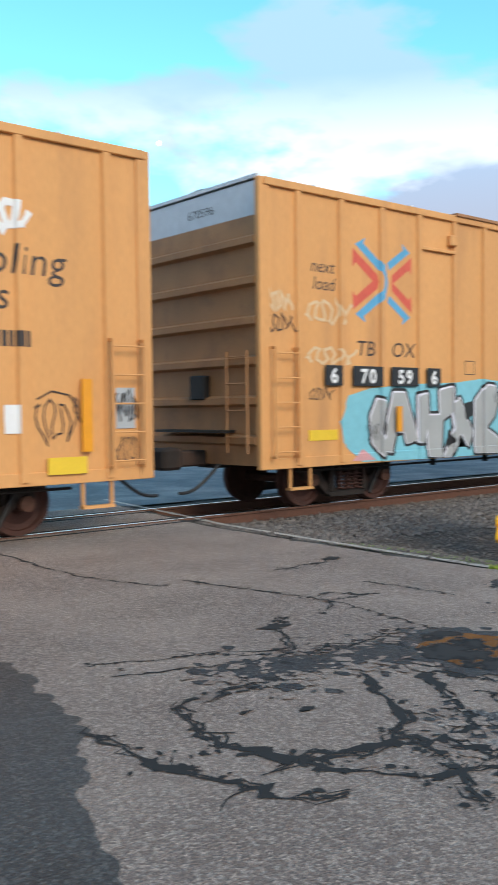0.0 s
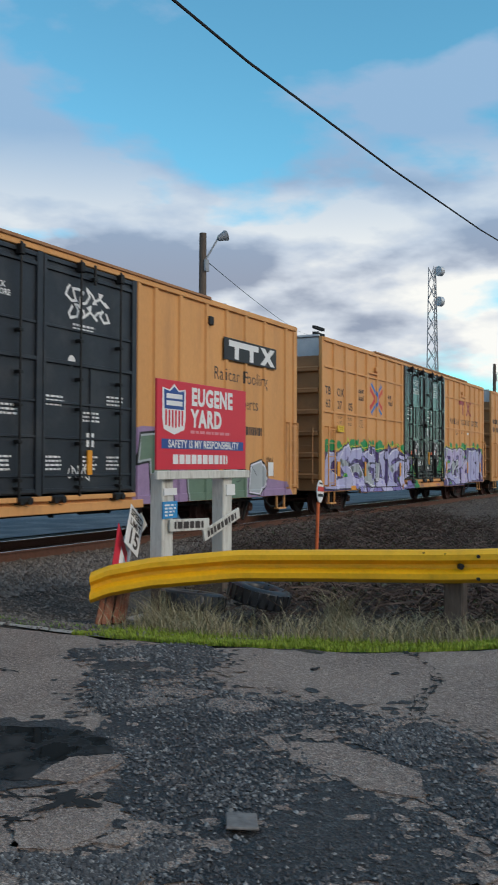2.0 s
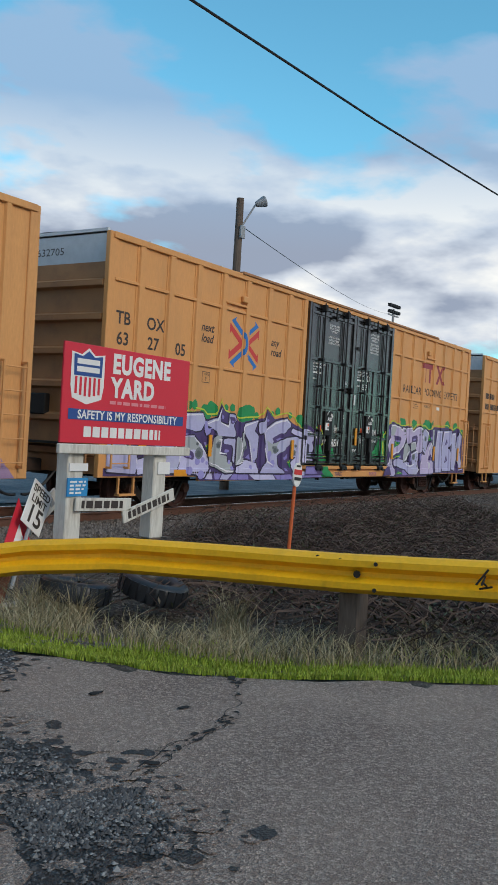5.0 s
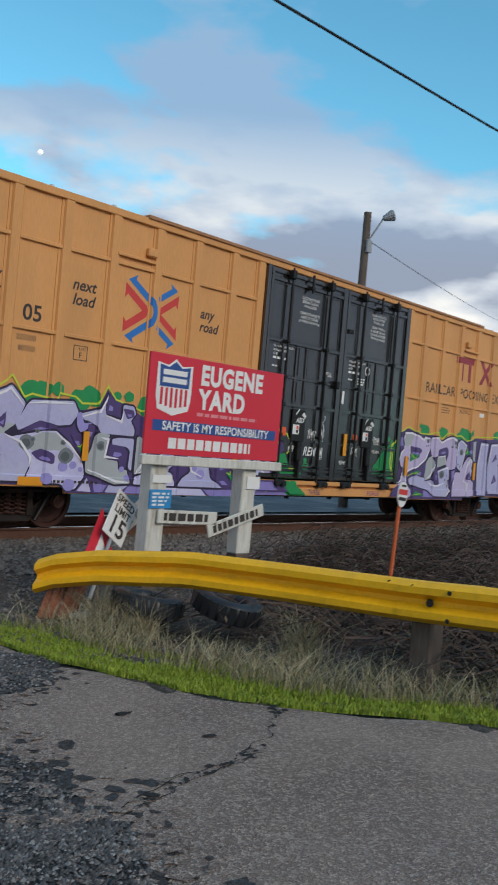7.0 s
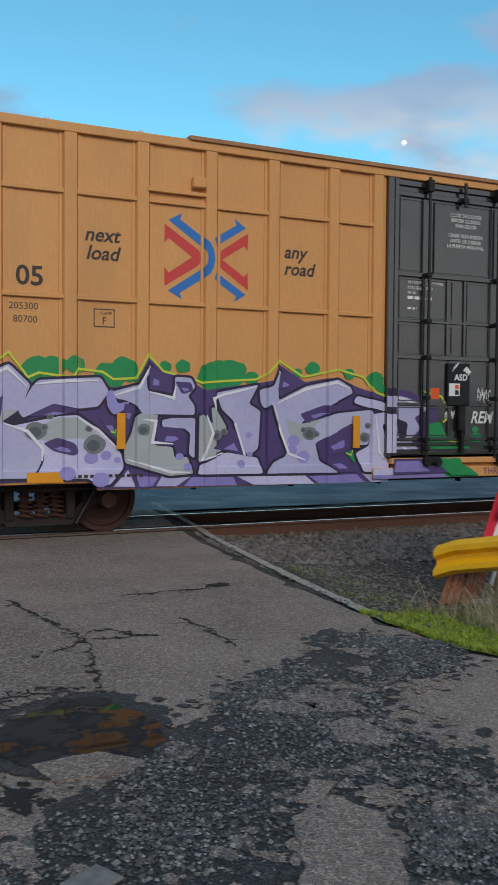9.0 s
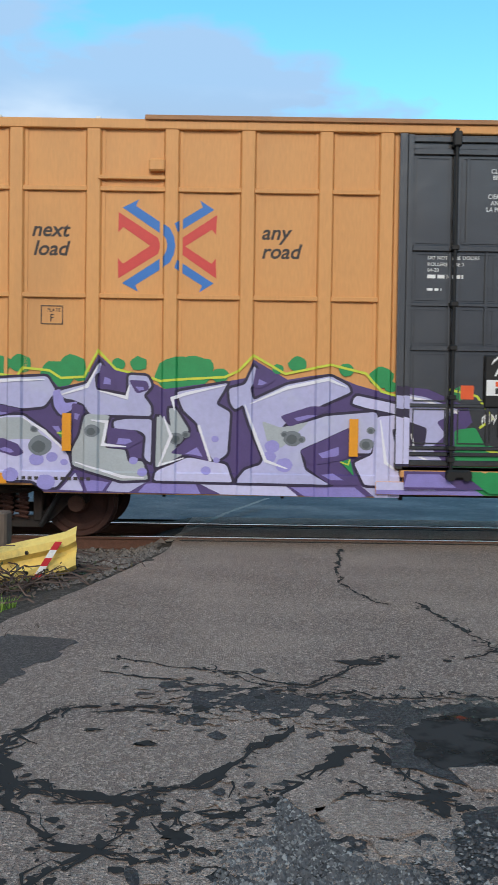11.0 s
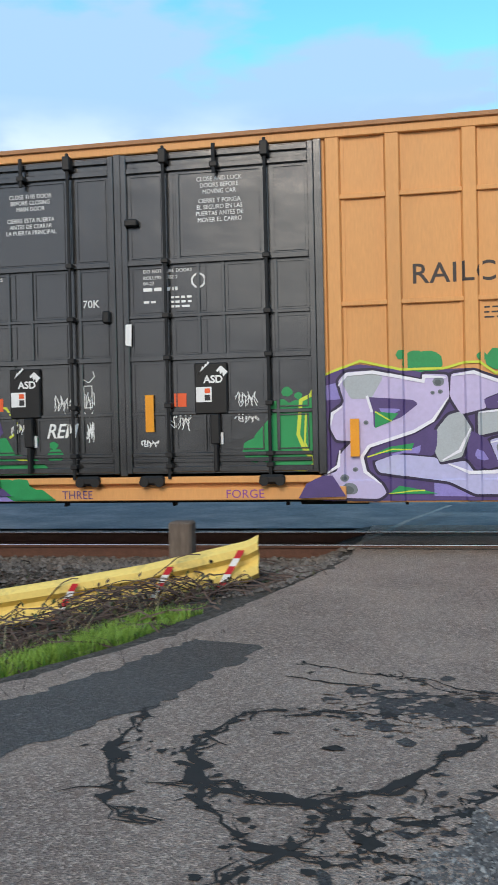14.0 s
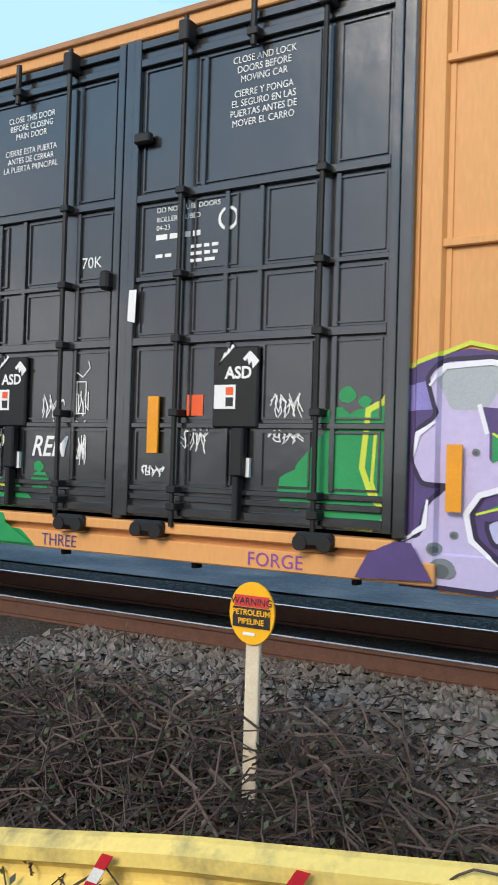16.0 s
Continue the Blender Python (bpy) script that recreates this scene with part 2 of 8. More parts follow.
def ground_mat(name, a, b, c, sc, rough, bump, wet=0.0):
    """Loose or paved ground: two tones in patches, small stones as cells, relief."""
    m = bpy.data.materials.new(name)
    m.use_nodes = True
    N, L = m.node_tree.nodes, m.node_tree.links
    p = N["Principled BSDF"]
    tc = N.new("ShaderNodeTexCoord")
    big, vo, fine = N.new("ShaderNodeTexNoise"), N.new("ShaderNodeTexVoronoi"), N.new("ShaderNodeTexNoise")
    big.inputs["Scale"].default_value, big.inputs["Detail"].default_value = 0.9, 9
    vo.inputs["Scale"].default_value = sc
    fine.inputs["Scale"].default_value, fine.inputs["Detail"].default_value = sc * 2.5, 4
    for n in (big, vo, fine):
        L.new(tc.outputs["Object"], n.inputs["Vector"])
    r = N.new("ShaderNodeValToRGB")
    r.color_ramp.elements[0].position, r.color_ramp.elements[1].position = 0.38, 0.66
    r.color_ramp.elements[0].color, r.color_ramp.elements[1].color = (*a, 1), (*b, 1)
    L.new(big.outputs["Fac"], r.inputs["Fac"])
    bw = N.new("ShaderNodeRGBToBW")
    L.new(vo.outputs["Color"], bw.inputs[0])
    rr = N.new("ShaderNodeValToRGB")
    rr.color_ramp.elements[0].position, rr.color_ramp.elements[1].position = 0.45, 0.85
    rr.color_ramp.elements[0].color, rr.color_ramp.elements[1].color = (0, 0, 0, 1), (0.8, 0.8, 0.8, 1)
    L.new(bw.outputs[0], rr.inputs["Fac"])
    mx = N.new("ShaderNodeMixRGB")
    mx.inputs[2].default_value = (*c, 1)
    L.new(rr.outputs["Color"], mx.inputs[0])
    L.new(r.outputs["Color"], mx.inputs[1])
    # pits between the grains
    pit, tone = N.new("ShaderNodeMapRange"), N.new("ShaderNodeMixRGB")
    pit.inputs["From Min"].default_value, pit.inputs["From Max"].default_value = 0.36, 0.64
    pit.inputs["To Min"].default_value, pit.inputs["To Max"].default_value = 0.45, 1.6
    tone.blend_type, tone.inputs[0].default_value = "MULTIPLY", 1.0
    L.new(fine.outputs["Fac"], pit.inputs["Value"])
    L.new(mx.outputs[0], tone.inputs[1])
    L.new(pit.outputs[0], tone.inputs[2])
    L.new(tone.outputs[0], p.inputs["Base Color"])
    mr = N.new("ShaderNodeMapRange")
    mr.inputs["From Min"].default_value, mr.inputs["From Max"].default_value = 0.35, 0.65
    mr.inputs["To Min"].default_value, mr.inputs["To Max"].default_value = rough - wet, rough
    L.new(big.outputs["Fac"], mr.inputs["Value"])
    L.new(mr.outputs[0], p.inputs["Roughness"])
    ad = N.new("ShaderNodeMath")
    ad.operation = "ADD"
    L.new(vo.outputs["Distance"], ad.inputs[0])
    L.new(fine.outputs["Fac"], ad.inputs[1])
    bp = N.new("ShaderNodeBump")
    bp.inputs["Strength"].default_value, bp.inputs["Distance"].default_value = bump, 0.02
    L.new(ad.outputs[0], bp.inputs["Height"])
    L.new(bp.outputs[0], p.inputs["Normal"])
    return m


ASPHALT = ground_mat("asphalt_worn", (0.225, 0.166, 0.138), (0.335, 0.254, 0.209), (0.58, 0.458, 0.38), 80, 0.85, 0.9)
GRAVELDARK = ground_mat("dark_wet_gravel", (0.011, 0.011, 0.012), (0.027, 0.027, 0.029), (0.085, 0.085, 0.086), 70, 0.7, 0.8, 0.3)
EARTH = ground_mat("roadside_earth", (0.028, 0.023, 0.018), (0.056, 0.046, 0.036), (0.12, 0.102, 0.088), 30, 0.95, 0.8)
# dark soil, near black because the ditch and bramble shade is in the colour
SOIL = ground_mat("soil_with_ditch_shade", (0.014, 0.013, 0.011), (0.035, 0.031, 0.027), (0.08, 0.07, 0.06), 45, 0.9, 0.9)
DAMP = ground_mat("damp_dark_asphalt", (0.03, 0.028, 0.027), (0.07, 0.066, 0.063), (0.14, 0.133, 0.127), 80, 0.7, 0.7, 0.2)
# dark blue tones paint in the yard's shade and the sky it reflects
YARD = ground_mat("yard_asphalt_shaded_blue", (0.02, 0.036, 0.05), (0.035, 0.055, 0.072), (0.06, 0.08, 0.098), 12, 0.75, 0.25, 0.25)
BALLAST = mat("ballast_stone", (0.19, 0.175, 0.165), 0.9, 0, 0.45, 3, 0.3, (0.08, 0.065, 0.055), 0.6, 30, 0.3, 2)
BRAMBLE = mat("bramble_stem", (0.085, 0.05, 0.042), 0.8, 0, 0.45, 3.0)


def water_mat():
    """Still shallow water, broken here and there by silt that reaches the surface."""
    m = bpy.data.materials.new("puddle_water")
    m.use_nodes = True
    N, L = m.node_tree.nodes, m.node_tree.links
    p = N["Principled BSDF"]
    tc, n = N.new("ShaderNodeTexCoord"), N.new("ShaderNodeTexNoise")
    n.inputs["Scale"].default_value, n.inputs["Detail"].default_value = 5.0, 7
    L.new(tc.outputs["Object"], n.inputs["Vector"])
    for sock, a, b in (("Roughness", 0.03, 0.75), ("Specular IOR Level", 0.16, 0.06)):
        mr = N.new("ShaderNodeMapRange")
        mr.inputs["From Min"].default_value, mr.inputs["From Max"].default_value = 0.46, 0.53
        mr.inputs["To Min"].default_value, mr.inputs["To Max"].default_value = a, b
        L.new(n.outputs["Fac"], mr.inputs["Value"])
        L.new(mr.outputs[0], p.inputs[sock])
    r = N.new("ShaderNodeValToRGB")
    r.color_ramp.elements[0].position, r.color_ramp.elements[1].position = 0.48, 0.6
    r.color_ramp.elements[0].color, r.color_ramp.elements[1].color = (0.012, 0.013, 0.013, 1), (0.045, 0.043, 0.042, 1)
    L.new(n.outputs["Fac"], r.inputs["Fac"])
    L.new(r.outputs["Color"], p.inputs["Base Color"])
    return m


WATER = water_mat()

# ---- mesh helpers ----


def mesh_ob(name, bm, material, smooth=False):
    me = bpy.data.meshes.new(name)
    bm.to_mesh(me)
    bm.free()
    if material:
        me.materials.append(material)
    if smooth:
        for p in me.polygons:
            p.use_smooth = True
    return new(name, me)


def part(name, bm, material, parent, label="", smooth=False):
    ob = mesh_ob(name, bm, material, smooth)
    ob.parent = parent
    if label:
        ob["label"] = label
    return ob


def empty(name, m=None):
    ob = new(name)
    ob.empty_display_size = 0.2
    if m:
        ob.matrix_basis = m
    return ob


def B(bm, x0, x1, y0, y1, z0, z1, bevel=0.0, m=None):
    """A box into bm, with chamfered edges if asked."""
    vs = [bm.verts.new((x, y, z)) for x in (x0, x1) for y in (y0, y1) for z in (z0, z1)]
    fs = [bm.faces.new([vs[i] for i in q]) for q in ((0, 1, 3, 2), (4, 6, 7, 5), (0, 4, 5, 1), (2, 3, 7, 6), (0, 2, 6, 4), (1, 5, 7, 3))]
    if bevel:
        es = {e for f in fs for e in f.edges}
        r = bmesh.ops.bevel(bm, geom=list(es), offset=bevel, segments=1, affect="EDGES")
        vs = list({v for f in r["faces"] for v in f.verts} | {v for v in vs if v.is_valid})
    if m:
        for v in vs:
            v.co = m @ v.co
    return bm


def rod(bm, a, b, r, n=8, r2=None):
    a, b = Vector(a), Vector(b)
    q = (b - a).to_track_quat("Z", "Y")
    rings = []
    for c, rad in ((a, r), (b, r if r2 is None else r2)):
        rings.append([bm.verts.new(c + q @ Vector((math.cos(k * math.tau / n) * rad, math.sin(k * math.tau / n) * rad, 0))) for k in range(n)])
    for k in range(n):
        bm.faces.new((rings[0][k], rings[0][(k + 1) % n], rings[1][(k + 1) % n], rings[1][k]))
    bm.faces.new(rings[0][::-1])
    bm.faces.new(rings[1])
    return bm


def poly(bm, pts, y, thick=0.0):
    """A flat face in the xz plane at y, seen from -y; with thickness behind if asked."""
    vs = [bm.verts.new((x, y, z)) for x, z in pts]
    f = bm.faces.new(vs)
    f.normal_update()
    if f.normal.y > 0:
        f.normal_flip()
    if thick:
        r = bmesh.ops.extrude_face_region(bm, geom=[f])
        for v in r["geom"]:
            if isinstance(v, bmesh.types.BMVert):
                v.co.y -= thick
    return f


def text_mesh(body, size, x, z, y, align="LEFT", wide=1.0, shear=0.0, space=1.0, bold=0.0):
    """Built-in font text in the xz plane facing -y; z is the base line. Returns a bmesh."""
    cu = bpy.data.curves.new("txt", "FONT")
    cu.body, cu.size, cu.align_x, cu.shear, cu.space_character, cu.offset = body, size, align, shear, space, bold
    cu.resolution_u = 3
    cu.space_line = 0.85
    ob = bpy.data.objects.new("txt", cu)
    me = bpy.data.meshes.new_from_object(ob)
    bm = bmesh.new()
    bm.from_mesh(me)
    bpy.data.objects.remove(ob)
    bpy.data.meshes.remove(me)
    bpy.data.curves.remove(cu)
    for v in bm.verts:
        v.co = Vector((x + v.co.x * wide, y, z + v.co.y))
    return bm


def textp(name, body, size, x, z, y, material, parent, **kw):
    return part(name, text_mesh(body, size, x, z, y, **kw), material, parent)


def disc(bm, cx, cz, r, y, n=14, sx=1.0):
    return poly(bm, [(cx + math.cos(k * math.tau / n) * r * sx, cz + math.sin(k * math.tau / n) * r) for k in range(n)], y)


def ribbon(pts, w, cap=True):
    """Outline polygons (quads with mitred joints) of a thick stroke through pts; w may vary by a list."""
    n = len(pts)
    ws = w if isinstance(w, list) else [w] * n
    left, right = [], []
    for i in range(n):
        p = Vector(pts[i])
        d0 = (p - Vector(pts[i - 1])).normalized() if i else None
        d1 = (Vector(pts[i + 1]) - p).normalized() if i < n - 1 else None
        t = ((d0 or d1) + (d1 or d0))
        t = t.normalized() if t.length > 0.2 else (d1 or d0)
        nn = Vector((-t.y, t.x))
        k = 1.0 / max(0.6, nn.dot(Vector((-(d1 or d0).y, (d1 or d0).x))))
        ext = t * (-ws[i] * 0.5 if i == 0 and cap else ws[i] * 0.5 if i == n - 1 and cap else 0)
        left.append(p + ext + nn * ws[i] * 0.5 * k)
        right.append(p + ext - nn * ws[i] * 0.5 * k)
    return [[tuple(left[i]), tuple(left[i + 1]), tuple(right[i + 1]), tuple(right[i])] for i in range(n - 1)]

# ---- ground ----
EDGE_R_Y = [-30, -6, -4, -1.5, 0.2, 1.46, 2.35, 2.84, 3.4, 4.4, 5.5, 7.6, 10.5, 14.5, 30]
EDGE_R_X = [30, -5, -12, -19, -21.3, -22.86, -23.55, -24.0, -24.26, -24.48, -24.45, -24.2, -23.75, -23.0, -21]
EDGE_L_Y = [-30, -6, 0.5, 2.5, 3.4, 4.0, 5.0, 6.0, 8.5, 10.5, 14.5, 30]
EDGE_L_X = [-60, -40, -33.5, -32.0, -31.2, -30.8, -30.35, -29.95, -29.45, -29.1, -29.0, -28.5]
TRACK_Y, RAIL_Z, SIDE_Y = 12.6, -0.28, 11.0


def edge_r(y):
    return float(np.interp(y, EDGE_R_Y, EDGE_R_X))


def edge_l(y):
    return float(np.interp(y, EDGE_L_Y, EDGE_L_X))


def sstep(t):
    t = min(1.0, max(0.0, t))
    return t * t * (3 - 2 * t)


def road_z(y):
    return -0.1 - 0.2 * min(1.0, max(0.0, (y - 4.0) / 7.0))


def ground_z(x, y):
    """Height of the land: verges fall to a ditch on both sides of the road, the track stands on its bed."""
    if y > 14.6:
        return -0.42 - 0.08 * sstep((y - 14.6) / 2)
    base = road_z(y)
    dr, dl = x - edge_r(y), edge_l(y) - x
    z = base - 0.015
    if dr > 0:
        z = base + 0.01 - 0.05 * sstep(dr / 0.3) - 0.22 * sstep((dr - 0.3) / 1.6) - 0.55 * sstep((x + 20.5) / 3.5) * sstep((y + 2) / 3)
    if dl > 0:
        z = base + 0.01 - 0.1 * sstep(dl / 0.5) - 1.15 * sstep((dl - 0.4) / 3.2) * sstep((y - 1) / 3)
    if dr > 0 or dl > 0:
        bed = -0.47
        k = sstep((y - 8.9) / 2.0) if dl > 0 else sstep((y - 7.6) / 3.0)
        k *= sstep(max(dr, dl) / 0.8)
        z = z * (1 - k) + bed * k
    return z


def grid(xs, ys, zf):
    bm = bmesh.new()
    vs = [[bm.verts.new((x, y, zf(x, y))) for x in xs] for y in ys]
    for j in range(len(ys) - 1):
        for i in range(len(xs) - 1):
            bm.faces.new((vs[j][i], vs[j][i + 1], vs[j + 1][i + 1], vs[j + 1][i]))
    return bm


def spread(near0, near1, step, far):
    a = list(np.arange(near0, near1 + 1e-6, step))
    out, dd = [], step
    v = a[-1]
    while v < far:
        dd *= 1.6
        v += dd
        out.append(v)
    low, dd, v = [], step, a[0]
    while v > -far:
        dd *= 1.6
        v -= dd
        low.append(v)
    return low[::-1] + [float(q) for q in a] + out


def build_ground():
    def z(x, y):
        g = ground_z(x, y)
        off = min(1.0, max(0.0, max(edge_l(y) - x, x - edge_r(y))) * 1.5)
        return g + (0.03 * off * noise.noise((x * 1.7, y * 1.7, 0)) if -40 < x < 10 else 0)
    g = mesh_ob("ground", grid(spread(-38, -8, 0.25, 1500), spread(-3, 15, 0.25, 1500), z), EARTH, True)
    tagged(g, "brown roadside earth and gravel with ditches", "ground", kind="structure")
    # far yard behind the track, its shade and sky reflection painted blue-grey
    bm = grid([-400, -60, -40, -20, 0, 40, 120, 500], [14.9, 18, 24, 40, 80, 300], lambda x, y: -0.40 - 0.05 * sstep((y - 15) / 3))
    tagged(mesh_ob("pavement_far", bm, YARD), "yard paving beyond the track, coloured blue-grey for shade and reflected sky", "pavement", kind="structure")
    # the road slab, from behind the camera over the crossing
    ys = [-30, -15, -6, -4, -2.5, -1.5, -0.6, 0.2] + [0.2 + 0.25 * k for k in range(1, 58)]
    bm = bmesh.new()
    rows = []
    for y in ys:
        a, b = edge_l(y), edge_r(y)
        jit = 0.06 if y < 6 else 0.015
        a += jit * noise.noise((y * 3, 1, 0)) * 2
        b += jit * noise.noise((y * 3, 7, 0)) * 2
        rows.append([bm.verts.new((a + (b - a) * k / 16, y, road_z(y) + (0.02 if k in (0,) else 0) * 0)) for k in range(17)])
    for p, q in zip(rows, rows[1:]):
        for k in range(16):
            bm.faces.new((p[k], p[k + 1], q[k + 1], q[k]))
    r = bmesh.ops.extrude_face_region(bm, geom=bm.faces[:])
    for v in r["geom"]:
        if isinstance(v, bmesh.types.BMVert):
            v.co.z -= 0.12
    bmesh.ops.recalc_face_normals(bm, faces=bm.faces)
    tagged(mesh_ob("road", bm, ASPHALT), "grey worn cracked asphalt road over a level crossing", "road", kind="structure")


build_ground()


def build_track():
    for name, y in (("rail", 11.85), ("rail", 13.35)):
        e = tagged(empty(name, pose(0, y, RAIL_Z)), "rusty steel rail with a polished running surface", "rail", "rails", "structure")
        bm = bmesh.new()
        B(bm, -300, 300, -0.07, 0.07, -0.19, -0.165)
        B(bm, -300, 300, -0.012, 0.012, -0.165, -0.04)
        B(bm, -300, 300, -0.036, 0.036, -0.04, -0.006, 0.006)
        part("web", bm, RAILRUST, e)
        bm = bmesh.new()
        B(bm, -300, 300, -0.028, 0.028, -0.0058, 0.0)
        part("running_surface", bm, STEEL_TOP, e, "polished bright steel")
    tie = bmesh.new()
    B(tie, -0.115, 0.115, -1.3, 1.3, -0.09, 0.09, 0.012)
    first = mesh_ob("railway_tie", tie, TIE)
    first.matrix_basis = pose(-38, TRACK_Y, RAIL_Z - 0.285)
    tagged(first, "dark weathered wooden railway tie under the rails", "tie", "ties under the rails")
    for k in range(1, 90):
        x = -38 + k * 0.55
        if not -29.3 < x < -23.2:
            copy_thing(first, pose(x, TRACK_Y + random.uniform(-0.03, 0.03), RAIL_Z - 0.285, 0, 0, random.uniform(-1, 1)))


build_track()


def bank_soil():
    """Dark leaf soil, darkened for the ditch's shade, from the road edge to the ballast."""
    bm = bmesh.new()
    rows = []
    for k in range(46):
        y = 2.2 + 0.16 * k
        rows.append([bm.verts.new((edge_l(y) - 0.12 - 0.17 * i - (0.12 * noise.noise((y * 2, 3, 0)) if i == 0 else 0), y, 0)) for i in range(48)])
    for p, q in zip(rows, rows[1:]):
        for i in range(47):
            bm.faces.new((p[i], q[i], q[i + 1], p[i + 1]))
    for v in bm.verts:
        depth = min(1.0, max(0.0, (edge_l(v.co.y) - v.co.x - 0.12) / 0.8))
        v.co.z = ground_z(v.co.x, v.co.y) - 0.02 + 0.055 * depth + depth * 0.03 * noise.noise((v.co.x * 2.3, v.co.y * 2.3, 5))
    bmesh.ops.recalc_face_normals(bm, faces=bm.faces)
    tagged(mesh_ob("bank_soil", bm, SOIL, True), "dark leaf-covered soil on the ditch bank, with the ditch's shade in its colour", "soil", kind="structure")


bank_soil()

# ---- boxcars ----


class Side:
    """The outline of a car side along its length: vertical ribs, as a relief that paint follows."""

    def __init__(self, ribs, depth, w):
        self.ribs, self.depth, self.w = ribs, depth, w

    def cuts(self):
        out = []
        for x in self.ribs:
            out += [x - self.w / 2, x - self.w / 2 + 0.025, x + self.w / 2 - 0.025, x + self.w / 2]
        return out

    def y(self, x):
        for r in self.ribs:
            d = abs(x - r)
            if d < self.w / 2:
                return -self.depth * min(1.0, (self.w / 2 - d) / 0.025)
        return 0.0


APART = ("sprayed_green", "sprayed_spill", "sprayed_hollow", "sprayed_grey", "sprayed_shine", "sprayed_leaf", "sprayed_cloud", "label_plate")


def paint(name, polys, material, parent, side, off, label="", z0=0.46):
    """Sprayed paint that lies on the ribbed side, off metres proud of it."""
    if name in APART and len(polys) > 1:
        for k, q in enumerate(polys):
            last = paint(name, [q], material, parent, side, off + 0.0004 * k, label, z0)
        return last
    bm = bmesh.new()
    for k, q in enumerate(polys):
        if side:
            q = [(x, max(z0, z)) for x, z in q]
        try:
            f = poly(bm, q, 0.0)
        except ValueError:
            continue
        for v in f.verts:
            v.co.y = -0.00002 * k
    if side:
        xs = [v.co.x for v in bm.verts]
        for c in side.cuts():
            if min(xs) < c < max(xs):
                bmesh.ops.bisect_plane(bm, geom=bm.verts[:] + bm.edges[:] + bm.faces[:], plane_co=(c, 0, 0), plane_no=(1, 0, 0))
        for z in (0.62, 0.635):
            bmesh.ops.bisect_plane(bm, geom=bm.verts[:] + bm.edges[:] + bm.faces[:], plane_co=(0, 0, z), plane_no=(0, 0, 1))
        for v in bm.verts:
            v.co.y += min(side.y(v.co.x), -0.022 if v.co.z < 0.63 else 0.0) - off
    else:
        for v in bm.verts:
            v.co.y -= off
    bmesh.ops.triangulate(bm, faces=bm.faces[:])
    return part(name, bm, material, parent, label)


def conform(bm, side, off):
    """Lay a flat mesh in the xz plane on the ribbed side."""
    xs = [v.co.x for v in bm.verts]
    for c in side.cuts():
        if xs and min(xs) < c < max(xs):
            bmesh.ops.bisect_plane(bm, geom=bm.verts[:] + bm.edges[:] + bm.faces[:], plane_co=(c, 0, 0), plane_no=(1, 0, 0))
    for v in bm.verts:
        v.co.y = side.y(v.co.x) - off
    return bm


def on_side(name, body, size, x, z, side, material, parent, **kw):
    """Lettering painted straight on the ribbed side."""
    bm = text_mesh(body, size, x, z, 0.0, **kw)
    bmesh.ops.triangulate(bm, faces=bm.faces[:])
    return part(name, conform(bm, side, 0.0025), material, parent)


